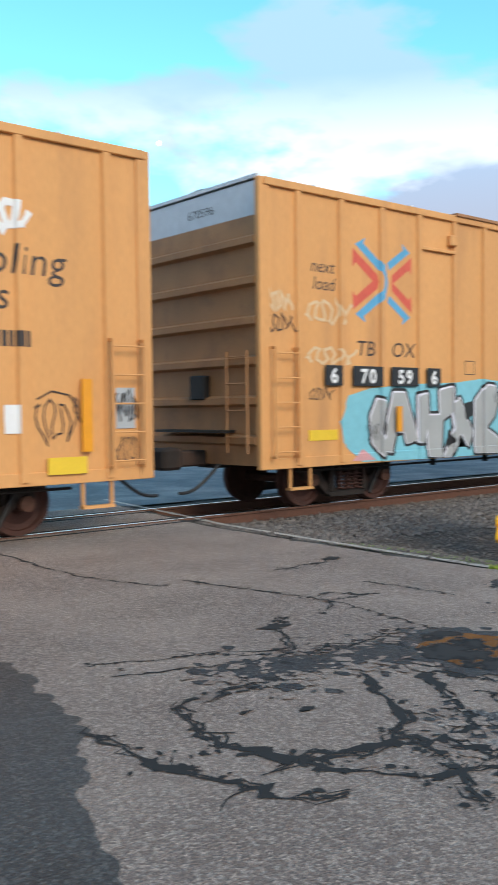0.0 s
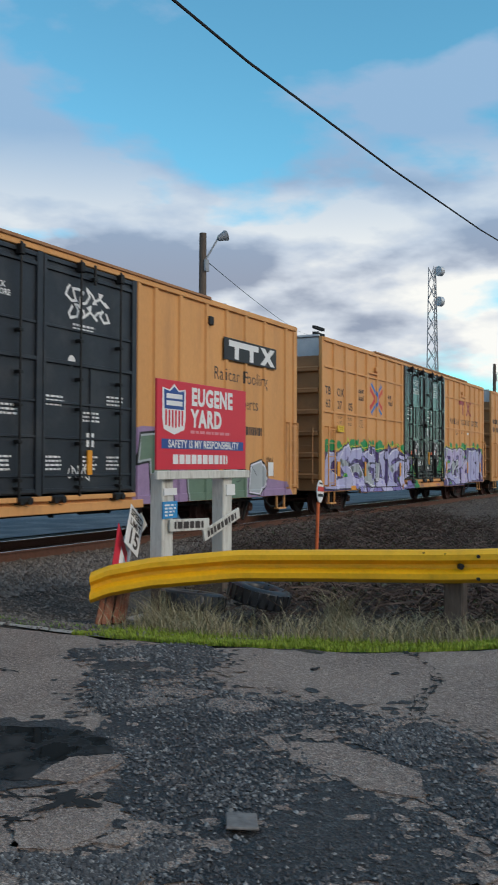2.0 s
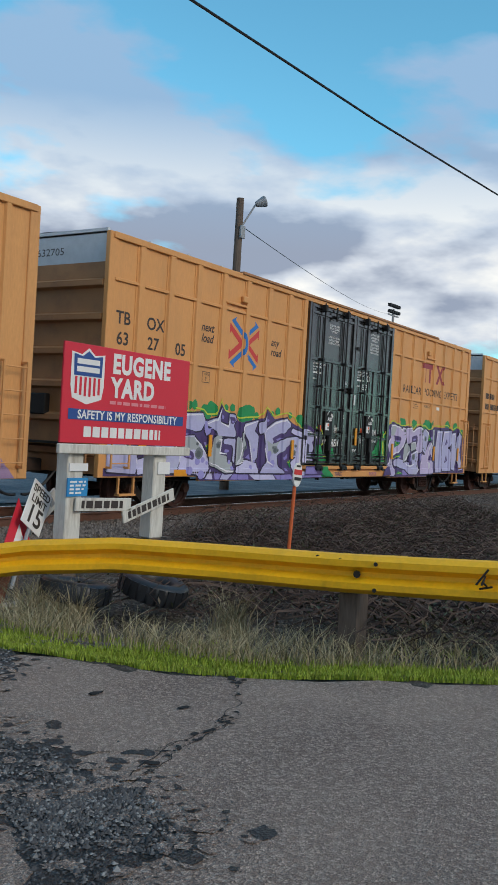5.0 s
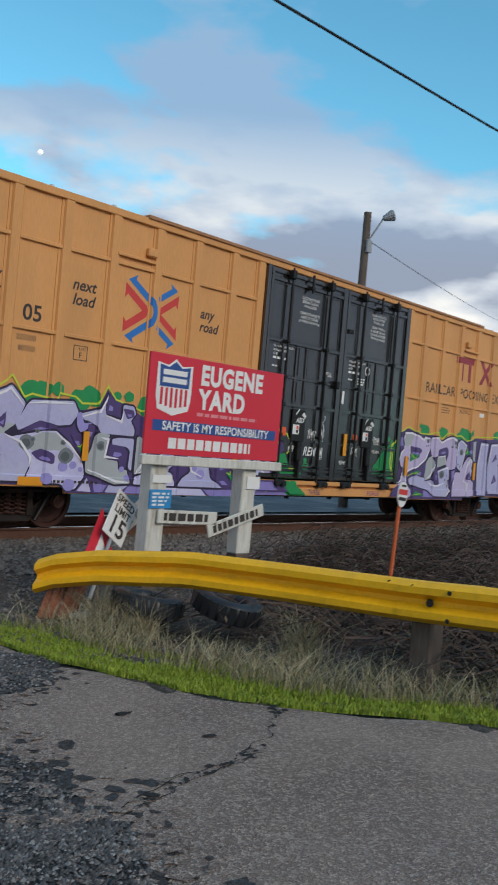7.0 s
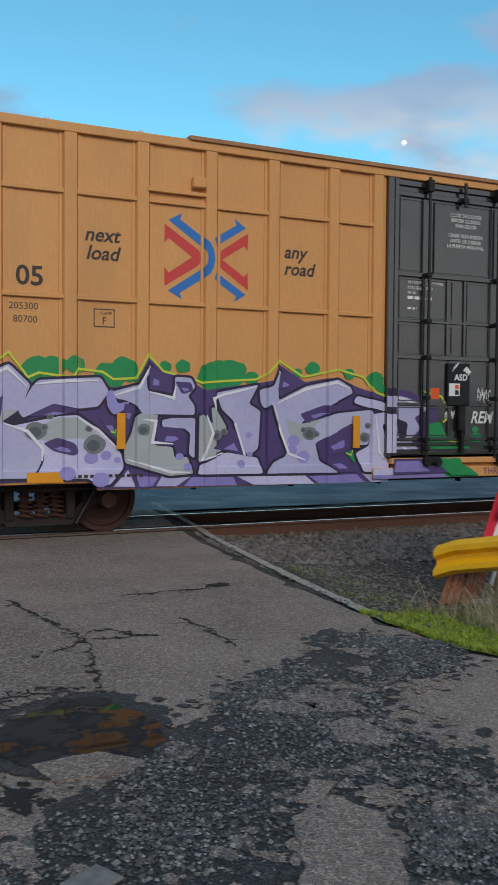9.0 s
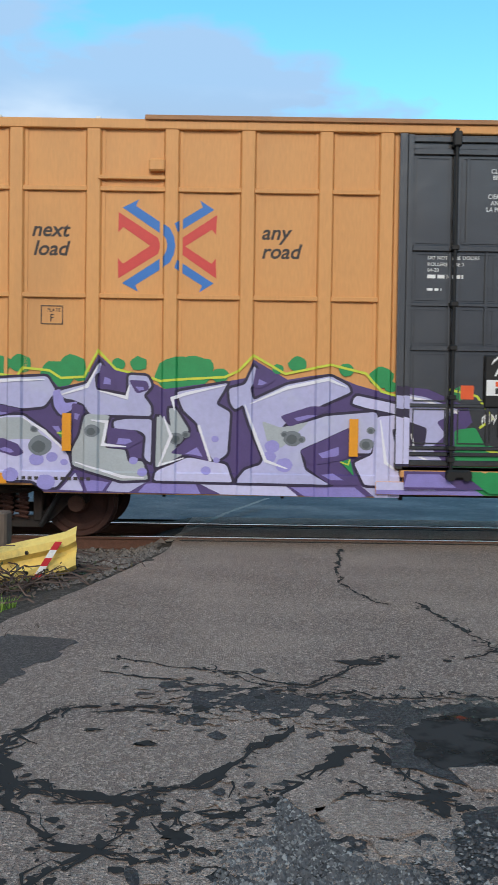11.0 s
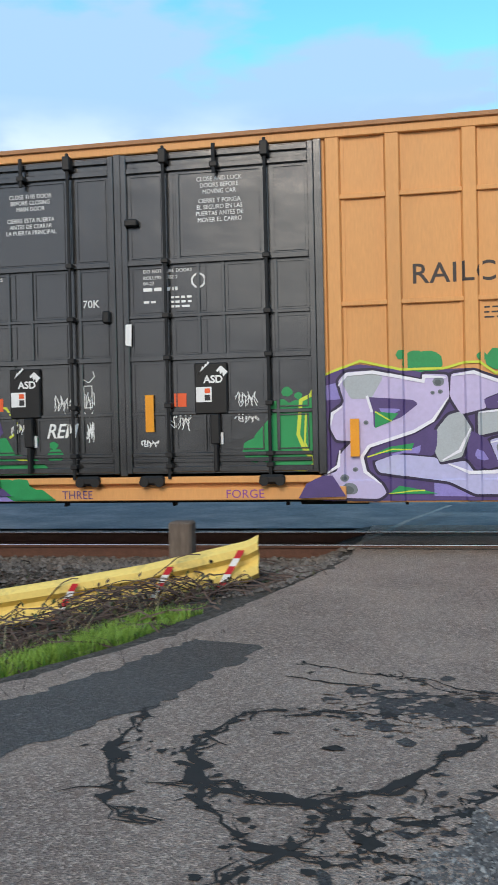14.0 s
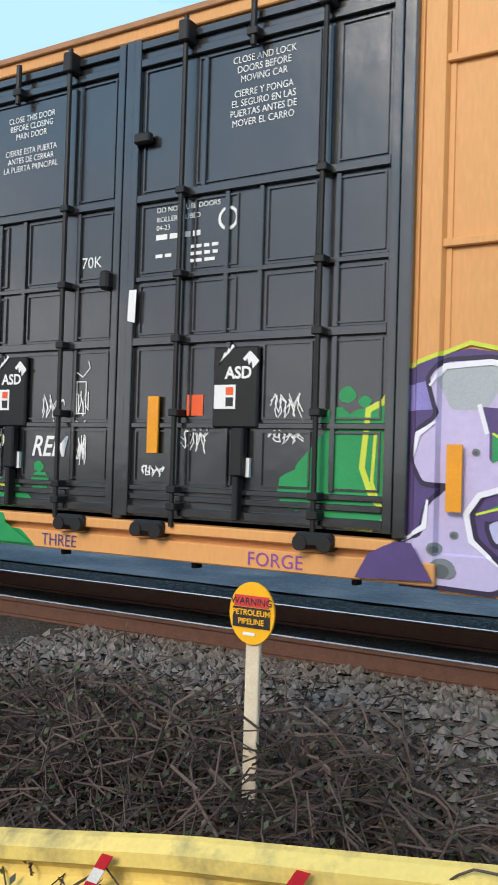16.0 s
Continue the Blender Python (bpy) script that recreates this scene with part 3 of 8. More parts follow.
def bogie_parts(car, cx, spin):
    """A two-axle bogie at cx: side frames with springs, bolster, two turning wheelsets."""
    bm = bmesh.new()
    for y in (0.68, 2.52):
        poly(bm, [(-1.18, 0.36), (-1.08, 0.46), (1.08, 0.46), (1.18, 0.36)], y + 0.07, 0.14)
        for s in (-1, 1):
            q = [(s * 1.0, 0.36), (s * 0.8, 0.36), (s * 0.36, -0.02), (s * 0.5, -0.1)]
            poly(bm, q[::s], y + 0.07, 0.15)
            B(bm, min(s * 0.34, s * 0.46), max(s * 0.34, s * 0.46), y - 0.12, y + 0.06, -0.06, 0.48, 0.015)
            B(bm, s * 0.9 - 0.15, s * 0.9 + 0.15, y - 0.1, y + 0.06, 0.17, 0.4, 0.03)
            B(bm, s * 0.63 - 0.05, s * 0.63 + 0.05, y - 0.04, y + 0.06, 0.05, 0.4, 0.015)
        poly(bm, [(-0.52, 0.0), (-0.42, -0.14), (0.42, -0.14), (0.52, 0.0)], y + 0.07, 0.16)
        B(bm, -0.3, 0.3, y - 0.14, y + 0.05, 0.3, 0.42, 0.02)
    B(bm, -0.2, 0.2, 0.5, 2.7, 0.3, 0.5, 0.02)
    bg = part("bogie", bm, BOGIE, car, "grimy cast steel bogie")
    bg.matrix_basis = pose(cx, 0, 0)
    for s in (-0.9, 0.9):
        cap = rod(bmesh.new(), (s, 0.5, 0.177), (s, 0.62, 0.177), 0.105, 16)
        for k in range(3):
            a = k * math.tau / 3 + 0.5
            rod(cap, (s + 0.055 * math.cos(a), 0.485, 0.177 + 0.055 * math.sin(a)), (s + 0.055 * math.cos(a), 0.5, 0.177 + 0.055 * math.sin(a)), 0.02, 6)
        part("axle_cap", cap, RAILRUST, bg, "round axle bearing cap")
    for sx in (-0.2, 0.0, 0.2):
        sp = bmesh.new()
        for k in range(5):
            rod(sp, (sx - 0.09, 0.56, 0.01 + k * 0.062), (sx + 0.09, 0.54, -0.015 + k * 0.062), 0.019, 6)
        rod(sp, (sx, 0.62, -0.02), (sx, 0.62, 0.3), 0.06, 8)
        part("spring", sp, RUSTY, bg)
    bar = bmesh.new()
    rod(bar, (0.75, 0.5, 0.4), (0.45, 0.5, -0.12), 0.035)
    part("brake_rod", bar, BLACKIRON, bg)
    for sx in (-0.9, 0.9):
        w = bmesh.new()
        for y, s in ((0.85, 1), (2.35, -1)):
            prof = [(0.0, -0.12), (0.1, -0.12), (0.12, -0.07), (0.16, -0.03), (0.3, -0.01), (0.37, -0.03), (0.385, -0.065), (0.45, -0.07), (0.457, -0.055), (0.457, 0.06), (0.487, 0.07), (0.487, 0.095), (0.38, 0.095), (0.3, 0.04), (0.1, 0.08), (0.0, 0.08)]
            n = 32
            rings = [[w.verts.new((math.cos(k * math.tau / n) * max(r, 0.001), y + s * d, math.sin(k * math.tau / n) * max(r, 0.001))) for k in range(n)] for r, d in prof]
            for ra, rb in zip(rings, rings[1:]):
                for k in range(n):
                    w.faces.new((ra[k], ra[(k + 1) % n], rb[(k + 1) % n], rb[k]))
            for k in range(3):
                a = k * math.tau / 3
                rod(w, (0.06 * math.cos(a), y - s * 0.14, 0.06 * math.sin(a)), (0.06 * math.cos(a), y, 0.06 * math.sin(a)), 0.018, 6)
        bmesh.ops.recalc_face_normals(w, faces=w.faces)
        rod(w, (0, 0.6, 0), (0, 2.6, 0), 0.08, 12)
        ws = part("wheelset", w, RUSTY, bg, "rusty steel wheels on an axle")
        ws.matrix_basis = pose(sx, 0, 0.177)
        spin.append((ws, sx))


def door_parts(car, x0, x1, z0, z1, material, new_style, leaf_label):
    """One plug door leaf: sunk panel, stiffeners, lock rods with brackets."""
    y = -0.045
    bm = bmesh.new()
    B(bm, x0, x1, y, 0.03, z0, z1)
    leaf = part("door", bm, material, car, leaf_label)
    fr = bmesh.new()
    for a, b in ((x0, x0 + 0.07), (x1 - 0.07, x1)):
        B(fr, a, b, y - 0.05, y, z0, z1, 0.006)
    for z in (z0 + 0.02, z1 - 0.09, z1 - 0.24):
        B(fr, x0 + 0.07, x1 - 0.07, y - 0.04, y, z, z + 0.07, 0.006)
    part("door_frame", fr, material, leaf)
    w = x1 - x0
    if new_style:
        hs = (3.41, 2.73, 2.20, 1.5, 0.98)
        vs = ((0.30, 3.41, z1 - 0.24), (0.40, 2.2, 3.41), (0.53, 2.2, 3.41), (0.76, 3.41, z1 - 0.24), (0.8, 0.98, 3.41), (0.22, 0.98, 3.41), (0.42, 0.98, 2.2))
        rods = (0.235, 0.76)
    else:
        hs = (3.6, 3.0, 2.3, 1.7, 1.05)
        vs = ((0.5, 1.05, 3.0),)
        rods = (0.35, 0.8)
    for z in hs:
        st = bmesh.new()
        tall = 0.07 if z in (3.41, 2.2, 3.0) else 0.045
        B(st, x0 + 0.07, x1 - 0.07, y - 0.045 if tall > 0.05 else y - 0.03, y, z - tall / 2, z + tall / 2, 0.006)
        part("stiffener", st, material, leaf)
    for k, a, b in vs:
        v = bmesh.new()
        B(v, x0 + w * k - 0.02, x0 + w * k + 0.02, y - 0.03, y, a + 0.035, b - 0.035, 0.005)
        part("post", v, material, leaf)
    # thin raised seams round each field of the leaf
    if new_style:
        cols, rows = (0.045, 0.21, 0.27, 0.44, 0.55, 0.725, 0.795, 0.955), ((3.47, z1 - 0.27), (2.78, 3.35), (2.26, 2.68), (1.55, 2.14), (1.03, 1.46))
        for a, b in rows:
            cells = ((0, 1), (2, 5), (6, 7)) if a > 3.4 else ((0, 1), (2, 3), (4, 5), (6, 7))
            for i0, i1 in cells:
                xa, xb = x0 + w * cols[i0], x0 + w * cols[i1]
                sm = bmesh.new()
                for q in ((xa, xb, a, a + 0.014), (xa, xb, b - 0.014, b), (xa, xa + 0.014, a + 0.014, b - 0.014), (xb - 0.014, xb, a + 0.014, b - 0.014)):
                    B(sm, q[0], q[1], y - 0.016, y, q[2], q[3])
                part("panel_seam", sm, material, leaf)
        for za in (z0 + 0.14, 0.9):
            part("lower_bar", B(bmesh.new(), x0 + 0.08, x1 - 0.08, y - 0.03, y, za, za + 0.03, 0.006), material, leaf)
    for k in rods:
        x = x0 + w * k
        r = bmesh.new()
        rod(r, (x, y - 0.1, z0 - 0.06), (x, y - 0.1, z1 + 0.06), 0.022, 8)
        for z in (z0 + 0.1, 0.98, 1.6, 2.2, 2.73, 3.41, z1 - 0.12):
            B(r, x - 0.045, x + 0.045, y - 0.13, y, z - 0.03, z + 0.03, 0.008)
        B(r, x - 0.05, x + 0.05, y - 0.15, y - 0.02, z1 - 0.16, z1 + 0.02, 0.012)
        part("lock_rod", r, BLACKIRON, leaf)
    hk = bmesh.new()
    x = x0 + w * 0.5
    rod(hk, (x, y - 0.1, z1 - 0.32), (x, y - 0.1, z1 + 0.04), 0.026, 8)
    B(hk, x - 0.05, x + 0.05, y - 0.13, y - 0.02, z1 - 0.25, z1 - 0.18, 0.01)
    part("hook", hk, BLACKIRON, leaf)
    return leaf


def ladder(car, x0, x1, z0, z1, n, material):
    bm = bmesh.new()
    for x in (x0, x1):
        B(bm, x - 0.02, x + 0.02, -0.16, -0.13, z0, z1, 0.004)
        B(bm, x - 0.02, x + 0.02, -0.13, 0.0, z1 - 0.04, z1)
        B(bm, x - 0.02, x + 0.02, -0.13, 0.0, z0, z0 + 0.04)
    lad = part("ladder", bm, material, car)
    for k in range(n):
        z = z0 + 0.1 + (z1 - z0 - 0.2) * k / (n - 1)
        part("rung", rod(bmesh.new(), (x0, -0.145, z), (x1, -0.145, z), 0.014, 6), material, lad)
    return lad


def end_wall(car, x, sgn, length, old, spin):
    """A ribbed car end at x facing sgn, with its galvanised top panel, hand brake side, coupler and hoses."""
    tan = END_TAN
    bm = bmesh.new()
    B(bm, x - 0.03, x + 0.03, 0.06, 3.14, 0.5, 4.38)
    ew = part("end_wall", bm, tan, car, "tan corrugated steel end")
    n = 6
    for k in range(n):
        z = 0.9 + k * (3.4 / (n - 0.5))
        c = bmesh.new()
        pts = [(0, z - 0.09), (0.1, z - 0.05), (0.1, z + 0.05), (0, z + 0.09)]
        va = [c.verts.new((x + sgn * (0.03 + p), 0.1, q)) for p, q in pts]
        vb = [c.verts.new((x + sgn * (0.03 + p), 3.1, q)) for p, q in pts]
        for i in range(4):
            c.faces.new((va[i], va[(i + 1) % 4], vb[(i + 1) % 4], vb[i]))
        c.faces.new(va)
        c.faces.new(vb[::-1])
        bmesh.ops.recalc_face_normals(c, faces=c.faces)
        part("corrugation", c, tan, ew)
    g = bmesh.new()
    B(g, x - 0.02, x + 0.05 * sgn + 0.02, 0.06, 3.14, 4.38, 4.9)
    part("roof_end_panel", g, GALV, car, "pale galvanised top panel")
    for y in (0.0, 3.2):
        c = bmesh.new()
        B(c, x - 0.1 if sgn > 0 else x - 0.12, x + 0.12 if sgn > 0 else x + 0.1, y - 0.03, y + 0.08, 0.45, 4.92, 0.012)
        part("corner_post", c, YELLOW_OLD if old else YELLOW, car)
    # brake platform, grab irons and coupler
    b = bmesh.new()
    B(b, x, x + sgn * 0.35, 0.7, 2.5, 1.02, 1.06)
    part("brake_step", b, BLACKIRON, car)
    b = bmesh.new()
    B(b, x, x + sgn * 0.16, 1.35, 1.75, 1.55, 1.95, 0.02)
    part("brake_box", b, BLACKIRON, car)
    for k in range(4):
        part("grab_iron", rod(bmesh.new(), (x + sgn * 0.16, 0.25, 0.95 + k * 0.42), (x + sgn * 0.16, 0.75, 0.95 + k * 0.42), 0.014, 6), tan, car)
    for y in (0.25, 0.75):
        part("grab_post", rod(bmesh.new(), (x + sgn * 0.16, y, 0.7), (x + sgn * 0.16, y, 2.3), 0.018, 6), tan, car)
    cp = bmesh.new()
    B(cp, min(x - sgn * 0.3, x + sgn * 0.75), max(x - sgn * 0.3, x + sgn * 0.75), 1.48, 1.72, 0.46, 0.72, 0.03)
    B(cp, min(x + sgn * 0.55, x + sgn * 0.95), max(x + sgn * 0.55, x + sgn * 0.95), 1.4, 1.8, 0.42, 0.78, 0.05)
    part("coupler", cp, BOGIE, car, "rusty knuckle coupler")
    hz = bmesh.new()
    prev = None
    for k in range(9):
        t = k / 8
        q = Vector((x + sgn * (0.1 + 0.8 * t), 1.05, 0.5 - 0.42 * math.sin(t * math.pi * 0.55)))
        if prev:
            rod(hz, prev, q, 0.028, 6)
        prev = q
    part("air_hose", hz, CABLE, car)
    st = bmesh.new()
    xs = x - sgn * 0.75
    for dx in (-0.22, 0.22):
        B(st, xs + dx - 0.02, xs + dx + 0.02, 0.02, 0.06, 0.12, 0.5)
    B(st, xs - 0.24, xs + 0.24, -0.02, 0.1, 0.1, 0.14)
    part("stirrup_step", st, YELLOW_OLD if old else YELLOW, car)


def boxcar(label, x0, length, ribs, door, old, spin, hbars, eave):
    yel = YELLOW_OLD if old else YELLOW
    car = tagged(empty("boxcar", pose(x0, SIDE_Y, 0)), label, "boxcar", "boxcars of the train")
    rw = 0.2 if not old else 0.15
    d0, d1 = door
    near = Side(ribs, 0.045 if not old else 0.05, rw)
    for name, a, b in (("side_panel", 0.0, d0), ("side_panel", d1, length)):
        bm = bmesh.new()
        B(bm, a, b, 0.0, 0.05, 0.62, 4.80)
        part(name, bm, yel, car)
    bm = bmesh.new()
    B(bm, 0, length, 3.15, 3.2, 0.45, 4.92)
    part("far_side", bm, yel, car)
    for a, b in ((0.0, d0), (d1, length)):
        bm = bmesh.new()
        B(bm, a, b, -0.02, 0.06, 0.45, 0.62, 0.006)
        part("side_sill", bm, yel, car)
    if not old:
        for a, b in ((3.05, d0 - 0.3), (d1 + 0.3, length - 3.6)):
            part("sill_apron", B(bmesh.new(), a, b, -0.018, 0.05, 0.355, 0.45, 0.004), yel, car)
    bm = bmesh.new()
    B(bm, 0, length, -0.055, 0.06, 4.80, 4.92, 0.01)
    part("top_chord", bm, yel, car)
    bm = bmesh.new()
    B(bm, eave[0], eave[1], -0.085, 0.1, 4.905, 4.965, 0.008)
    part("eave_strip", bm, EAVE, car)
    for r in ribs:
        bm = bmesh.new()
        h = rw / 2
        z0, z1 = 0.5, 4.80
        pts = [(-h, 0.0), (-h + 0.025, -near.depth), (h - 0.025, -near.depth), (h, 0.0)]
        lo = [bm.verts.new((r + px, py, z0)) for px, py in pts]
        hi = [bm.verts.new((r + px, py, z1)) for px, py in pts]
        for k in range(3):
            bm.faces.new((lo[k], lo[k + 1], hi[k + 1], hi[k]))
        bm.faces.new(lo[::-1])
        bm.faces.new(hi)
        if not old:
            B(bm, r - h - 0.04, r - h, -0.012, 0, z0, z1)
            B(bm, r + h, r + h + 0.04, -0.012, 0, z0, z1)
        bmesh.ops.recalc_face_normals(bm, faces=bm.faces)
        part("rib", bm, yel, car)
        if not old:
            bm = bmesh.new()
            B(bm, r - 0.1, r + 0.1, 3.2, 3.25, 0.5, 4.85)
            part("rib", bm, yel, car)
    stops = [0.0] + [r for r in ribs if r < d0] + [d0]
    stops2 = [d1] + [r for r in ribs if r > d1] + [length]
    for z in hbars:
        for ss in (stops, stops2):
            for a, b in zip(ss, ss[1:]):
                if b - a > 0.35:
                    bm = bmesh.new()
                    B(bm, a + rw / 2 - 0.02, b - rw / 2 + 0.02, -0.04, 0.0, z - 0.03, z + 0.03, 0.008)
                    part("crossbar", bm, yel, car)
    roof = bmesh.new()
    n = int(length / 1.2)
    for k in range(n):
        a, b = length * k / n, length * (k + 1) / n
        v = [roof.verts.new(p) for p in ((a, 0.04, 4.92), (b, 0.04, 4.92), (b, 1.6, 5.02), (a, 1.6, 5.02), (b, 3.2, 4.92), (a, 3.2, 4.92))]
        roof.faces.new((v[0], v[1], v[2], v[3]))
        roof.faces.new((v[3], v[2], v[4], v[5]))
        B(roof, a - 0.03, a + 0.03, 0.1, 3.1, 4.93, 4.99)
    part("roof", roof, GALV, car, "galvanised roof with seams")
    un = bmesh.new()
    B(un, 0.1, length - 0.1, 1.35, 1.85, 0.42, 0.75)
    B(un, 0.05, length - 0.05, 0.06, 3.14, 0.62, 0.66)
    for k in range(9):
        xx = 0.6 + (length - 1.2) * k / 8
        B(un, xx - 0.06, xx + 0.06, 0.1, 3.1, 0.46, 0.62)
    part("underframe", un, BOGIE, car, "dark underframe")
    tk = bmesh.new()
    rod(tk, (length * 0.62, 1.0, 0.42), (length * 0.62 + 0.9, 1.0, 0.42), 0.17, 14)
    part("air_tank", tk, BLACKIRON, car)
    pp = bmesh.new()
    rod(pp, (1.0, 0.35, 0.36), (length - 1.0, 0.35, 0.36), 0.022, 6)
    for k in range(8):
        xx = 4.5 + (length - 9) * k / 7
        B(pp, xx - 0.02, xx + 0.02, 0.3, 0.4, 0.3, 0.5)
    part("train_pipe", pp, BOGIE, car)
    # door sill beam with rollers
    sb = bmesh.new()
    B(sb, d0 - 0.3, d1 + 0.3, -0.1, 0.05, 0.40, 0.56, 0.01)
    B(sb, d0, d1, -0.13, 0.05, 0.615, 0.70, 0.01)
    B(sb, d0, d1, -0.04, 0.05, 0.56, 0.615)
    part("door_sill", sb, yel, car)
    dm = DOOR_A if old else DOOR
    mid = (d0 + d1) / 2
    leaves = [door_parts(car, d0 + 0.03, mid - 0.05, 0.74, 4.78, dm, not old, ""), door_parts(car, mid + 0.05, d1 - 0.03, 0.74, 4.78, dm, not old, "")]
    for x in (d0 - 0.02, mid, d1 + 0.02):
        part("door_jamb", B(bmesh.new(), x - 0.05, x + 0.05, -0.08, 0.03, 0.71, 4.80, 0.01), dm, car)
    for x in (d0 + 0.7, mid - 0.45, mid + 0.4, d1 - 0.6):
        rl = bmesh.new()
        B(rl, x - 0.16, x + 0.16, -0.19, -0.09, 0.6, 0.72, 0.03)
        rod(rl, (x - 0.1, -0.2, 0.64), (x - 0.1, -0.05, 0.64), 0.06, 10)
        rod(rl, (x + 0.1, -0.2, 0.64), (x + 0.1, -0.05, 0.64), 0.06, 10)
        part("roller", rl, BLACKIRON, car)
    end_wall(car, 0.03, -1, length, old, spin)
    end_wall(car, length - 0.03, 1, length, old, spin)
    ladder(car, 0.12, 0.62, 0.62, 2.35, 5, yel)
    ladder(car, length - 0.62, length - 0.12, 0.62, 2.35, 5, yel)
    bogie_parts(car, 2.45, spin)
    bogie_parts(car, length - 2.45, spin)
    return car, near, leaves


def emblem(car, cx, cz, w, h, blue, red, side):
    """Two bent double arrows back to back: a blue bow round a red wedge, and four short arms."""
    w, h = w * 0.9, h
    bow = [(-0.286, 0.5), (-0.314, 0.43), (-0.05, 0.245), (0.03, 0.185), (0.07, 0.1), (0.085, 0.0), (0.005, 0.0), (-0.005, 0.06), (-0.03, 0.105), (-0.067, 0.135), (-0.448, 0.41)]
    wedge = [(-0.486, 0.36), (-0.49, 0.14), (-0.44, 0.2), (-0.17, 0.0), (-0.065, 0.0), (-0.09, 0.085)]
    arm = [(0.076, 0.24), (0.105, 0.15), (0.467, 0.4), (0.324, 0.5), (0.352, 0.425)]
    hook = [(0.155, 0.095), (0.145, 0.0), (0.18, 0.0), (0.445, 0.185), (0.487, 0.13), (0.495, 0.345)]
    for name, pts, material in (("emblem_bow", bow, blue), ("emblem_wedge", wedge, red), ("emblem_arm", arm, blue), ("emblem_hook", hook, red)):
        for s in (1, -1):
            paint(name, [[(cx + u * w, cz + s * v * h) for u, v in pts[::s]]], material, car, side, 0.003)


def bars(name, car, x, z, w, rows, h, gap, y, material, side=None):
    """Lines of small writing that cannot be read."""
    p = []
    for k in range(rows):
        cx, zz = x, z - k * (h + gap)
        end = x + w * random.uniform(0.7, 1.0)
        while cx < end:
            ww = min(random.uniform(0.04, 0.12), end - cx)
            p.append([(cx, zz), (cx + ww, zz), (cx + ww, zz + h), (cx, zz + h)])
            cx += ww + 0.025
    return paint(name, p, material, car, side, 0.0025 if side else -y)


SPIN = []
RIBS_B = [0.85, 1.77, 2.69, 3.63, 4.58, 5.51, 6.46, 7.2, 12.68, 13.4, 14.3, 15.2, 16.1, 17.0, 17.9, 18.75]
RIBS_A = [0.73, 1.7, 2.7, 3.7, 4.7, 5.63, 6.6, 7.35, 13.25, 13.85, 14.8, 15.9, 16.8, 17.75, 18.75, 20.0]
LABEL_OLD = "yellow steel boxcar with slate doors, faded paint and graffiti"
LABEL_NEW = "yellow steel boxcar with glossy black doors and purple graffiti"
car_b, side_b, doors_b = boxcar(LABEL_NEW, 0.0, 19.5, RIBS_B, (7.42, 12.48), False, SPIN, (4.08, 2.78), (4.25, 16.2))
car_a, side_a, doors_a = boxcar(LABEL_OLD, -22.5, 20.6, RIBS_A, (7.62, 13.05), True, SPIN, (), (4.7, 16.0))
car_z, side_z, doors_z = boxcar("yellow steel boxcar with faded paint and scrawled tags", -45.25, 20.6, RIBS_A, (7.62, 13.05), True, SPIN, (), (4.7, 16.0))
car_c, side_c, doors_c = boxcar("yellow steel boxcar with black doors and pale graffiti", 21.3, 19.5, RIBS_B, (7.42, 12.48), False, SPIN, (4.08, 2.78), (4.25, 16.2))
car_d, side_d, doors_d = boxcar("yellow steel boxcar with black doors", 42.6, 19.5, RIBS_B, (7.42, 12.48), False, SPIN, (4.08, 2.78), (4.25, 16.2))
CARS = ((car_z, -45.25), (car_a, -22.5), (car_b, 0.0), (car_c, 21.3), (car_d, 42.6))

# ---- sprayed pieces, in the cars' own metres ----
SL_TOP = [(1.24, 1.66), (1.46, 1.71), (1.56, 1.8), (1.94, 1.96), (2.22, 1.69), (2.3, 1.77), (2.72, 1.77), (2.88, 1.81), (3.1, 1.79), (3.22, 1.66), (3.54, 1.72), (3.71, 2.06), (3.92, 1.88), (4.26, 1.83), (4.39, 1.72), (4.52, 1.65), (4.9, 1.71), (5.29, 1.76), (5.51, 1.8), (5.61, 2.03), (6.03, 1.79), (6.32, 1.84), (6.56, 1.87), (6.87, 1.74), (7.24, 1.64), (7.42, 1.6)]
SL_LIME = [(1.24, 1.71), (1.46, 1.77), (1.7, 1.9), (1.94, 2.07), (2.17, 1.77), (2.3, 1.83), (2.72, 1.78), (2.79, 1.89), (3.11, 1.86), (3.25, 1.77), (3.54, 1.79), (3.71, 2.11), (3.92, 1.89), (4.31, 1.8), (4.47, 1.75), (4.79, 1.78), (5.26, 1.81), (5.43, 1.89), (5.61, 2.08), (6.0, 1.86), (6.56, 1.98), (6.99, 1.88), (7.18, 1.66), (7.42, 1.6)]
SL_S = [(1.24, 1.63), (1.5, 1.69), (1.56, 1.76), (1.94, 1.93), (2.2, 1.68), (2.12, 1.49), (2.07, 1.38), (1.85, 1.23), (2.19, 1.1), (2.37, 0.84), (2.3, 0.65), (2.19, 0.53), (1.24, 0.54), (1.24, 0.82), (1.81, 0.89), (1.33, 1.18), (1.24, 1.21)]
SL_E1 = [(2.22, 1.66), (2.3, 1.74), (3.08, 1.79), (3.19, 1.61), (3.05, 1.42), (2.79, 1.39), (2.48, 1.45), (2.1, 1.27), (2.04, 1.38), (2.14, 1.52)]
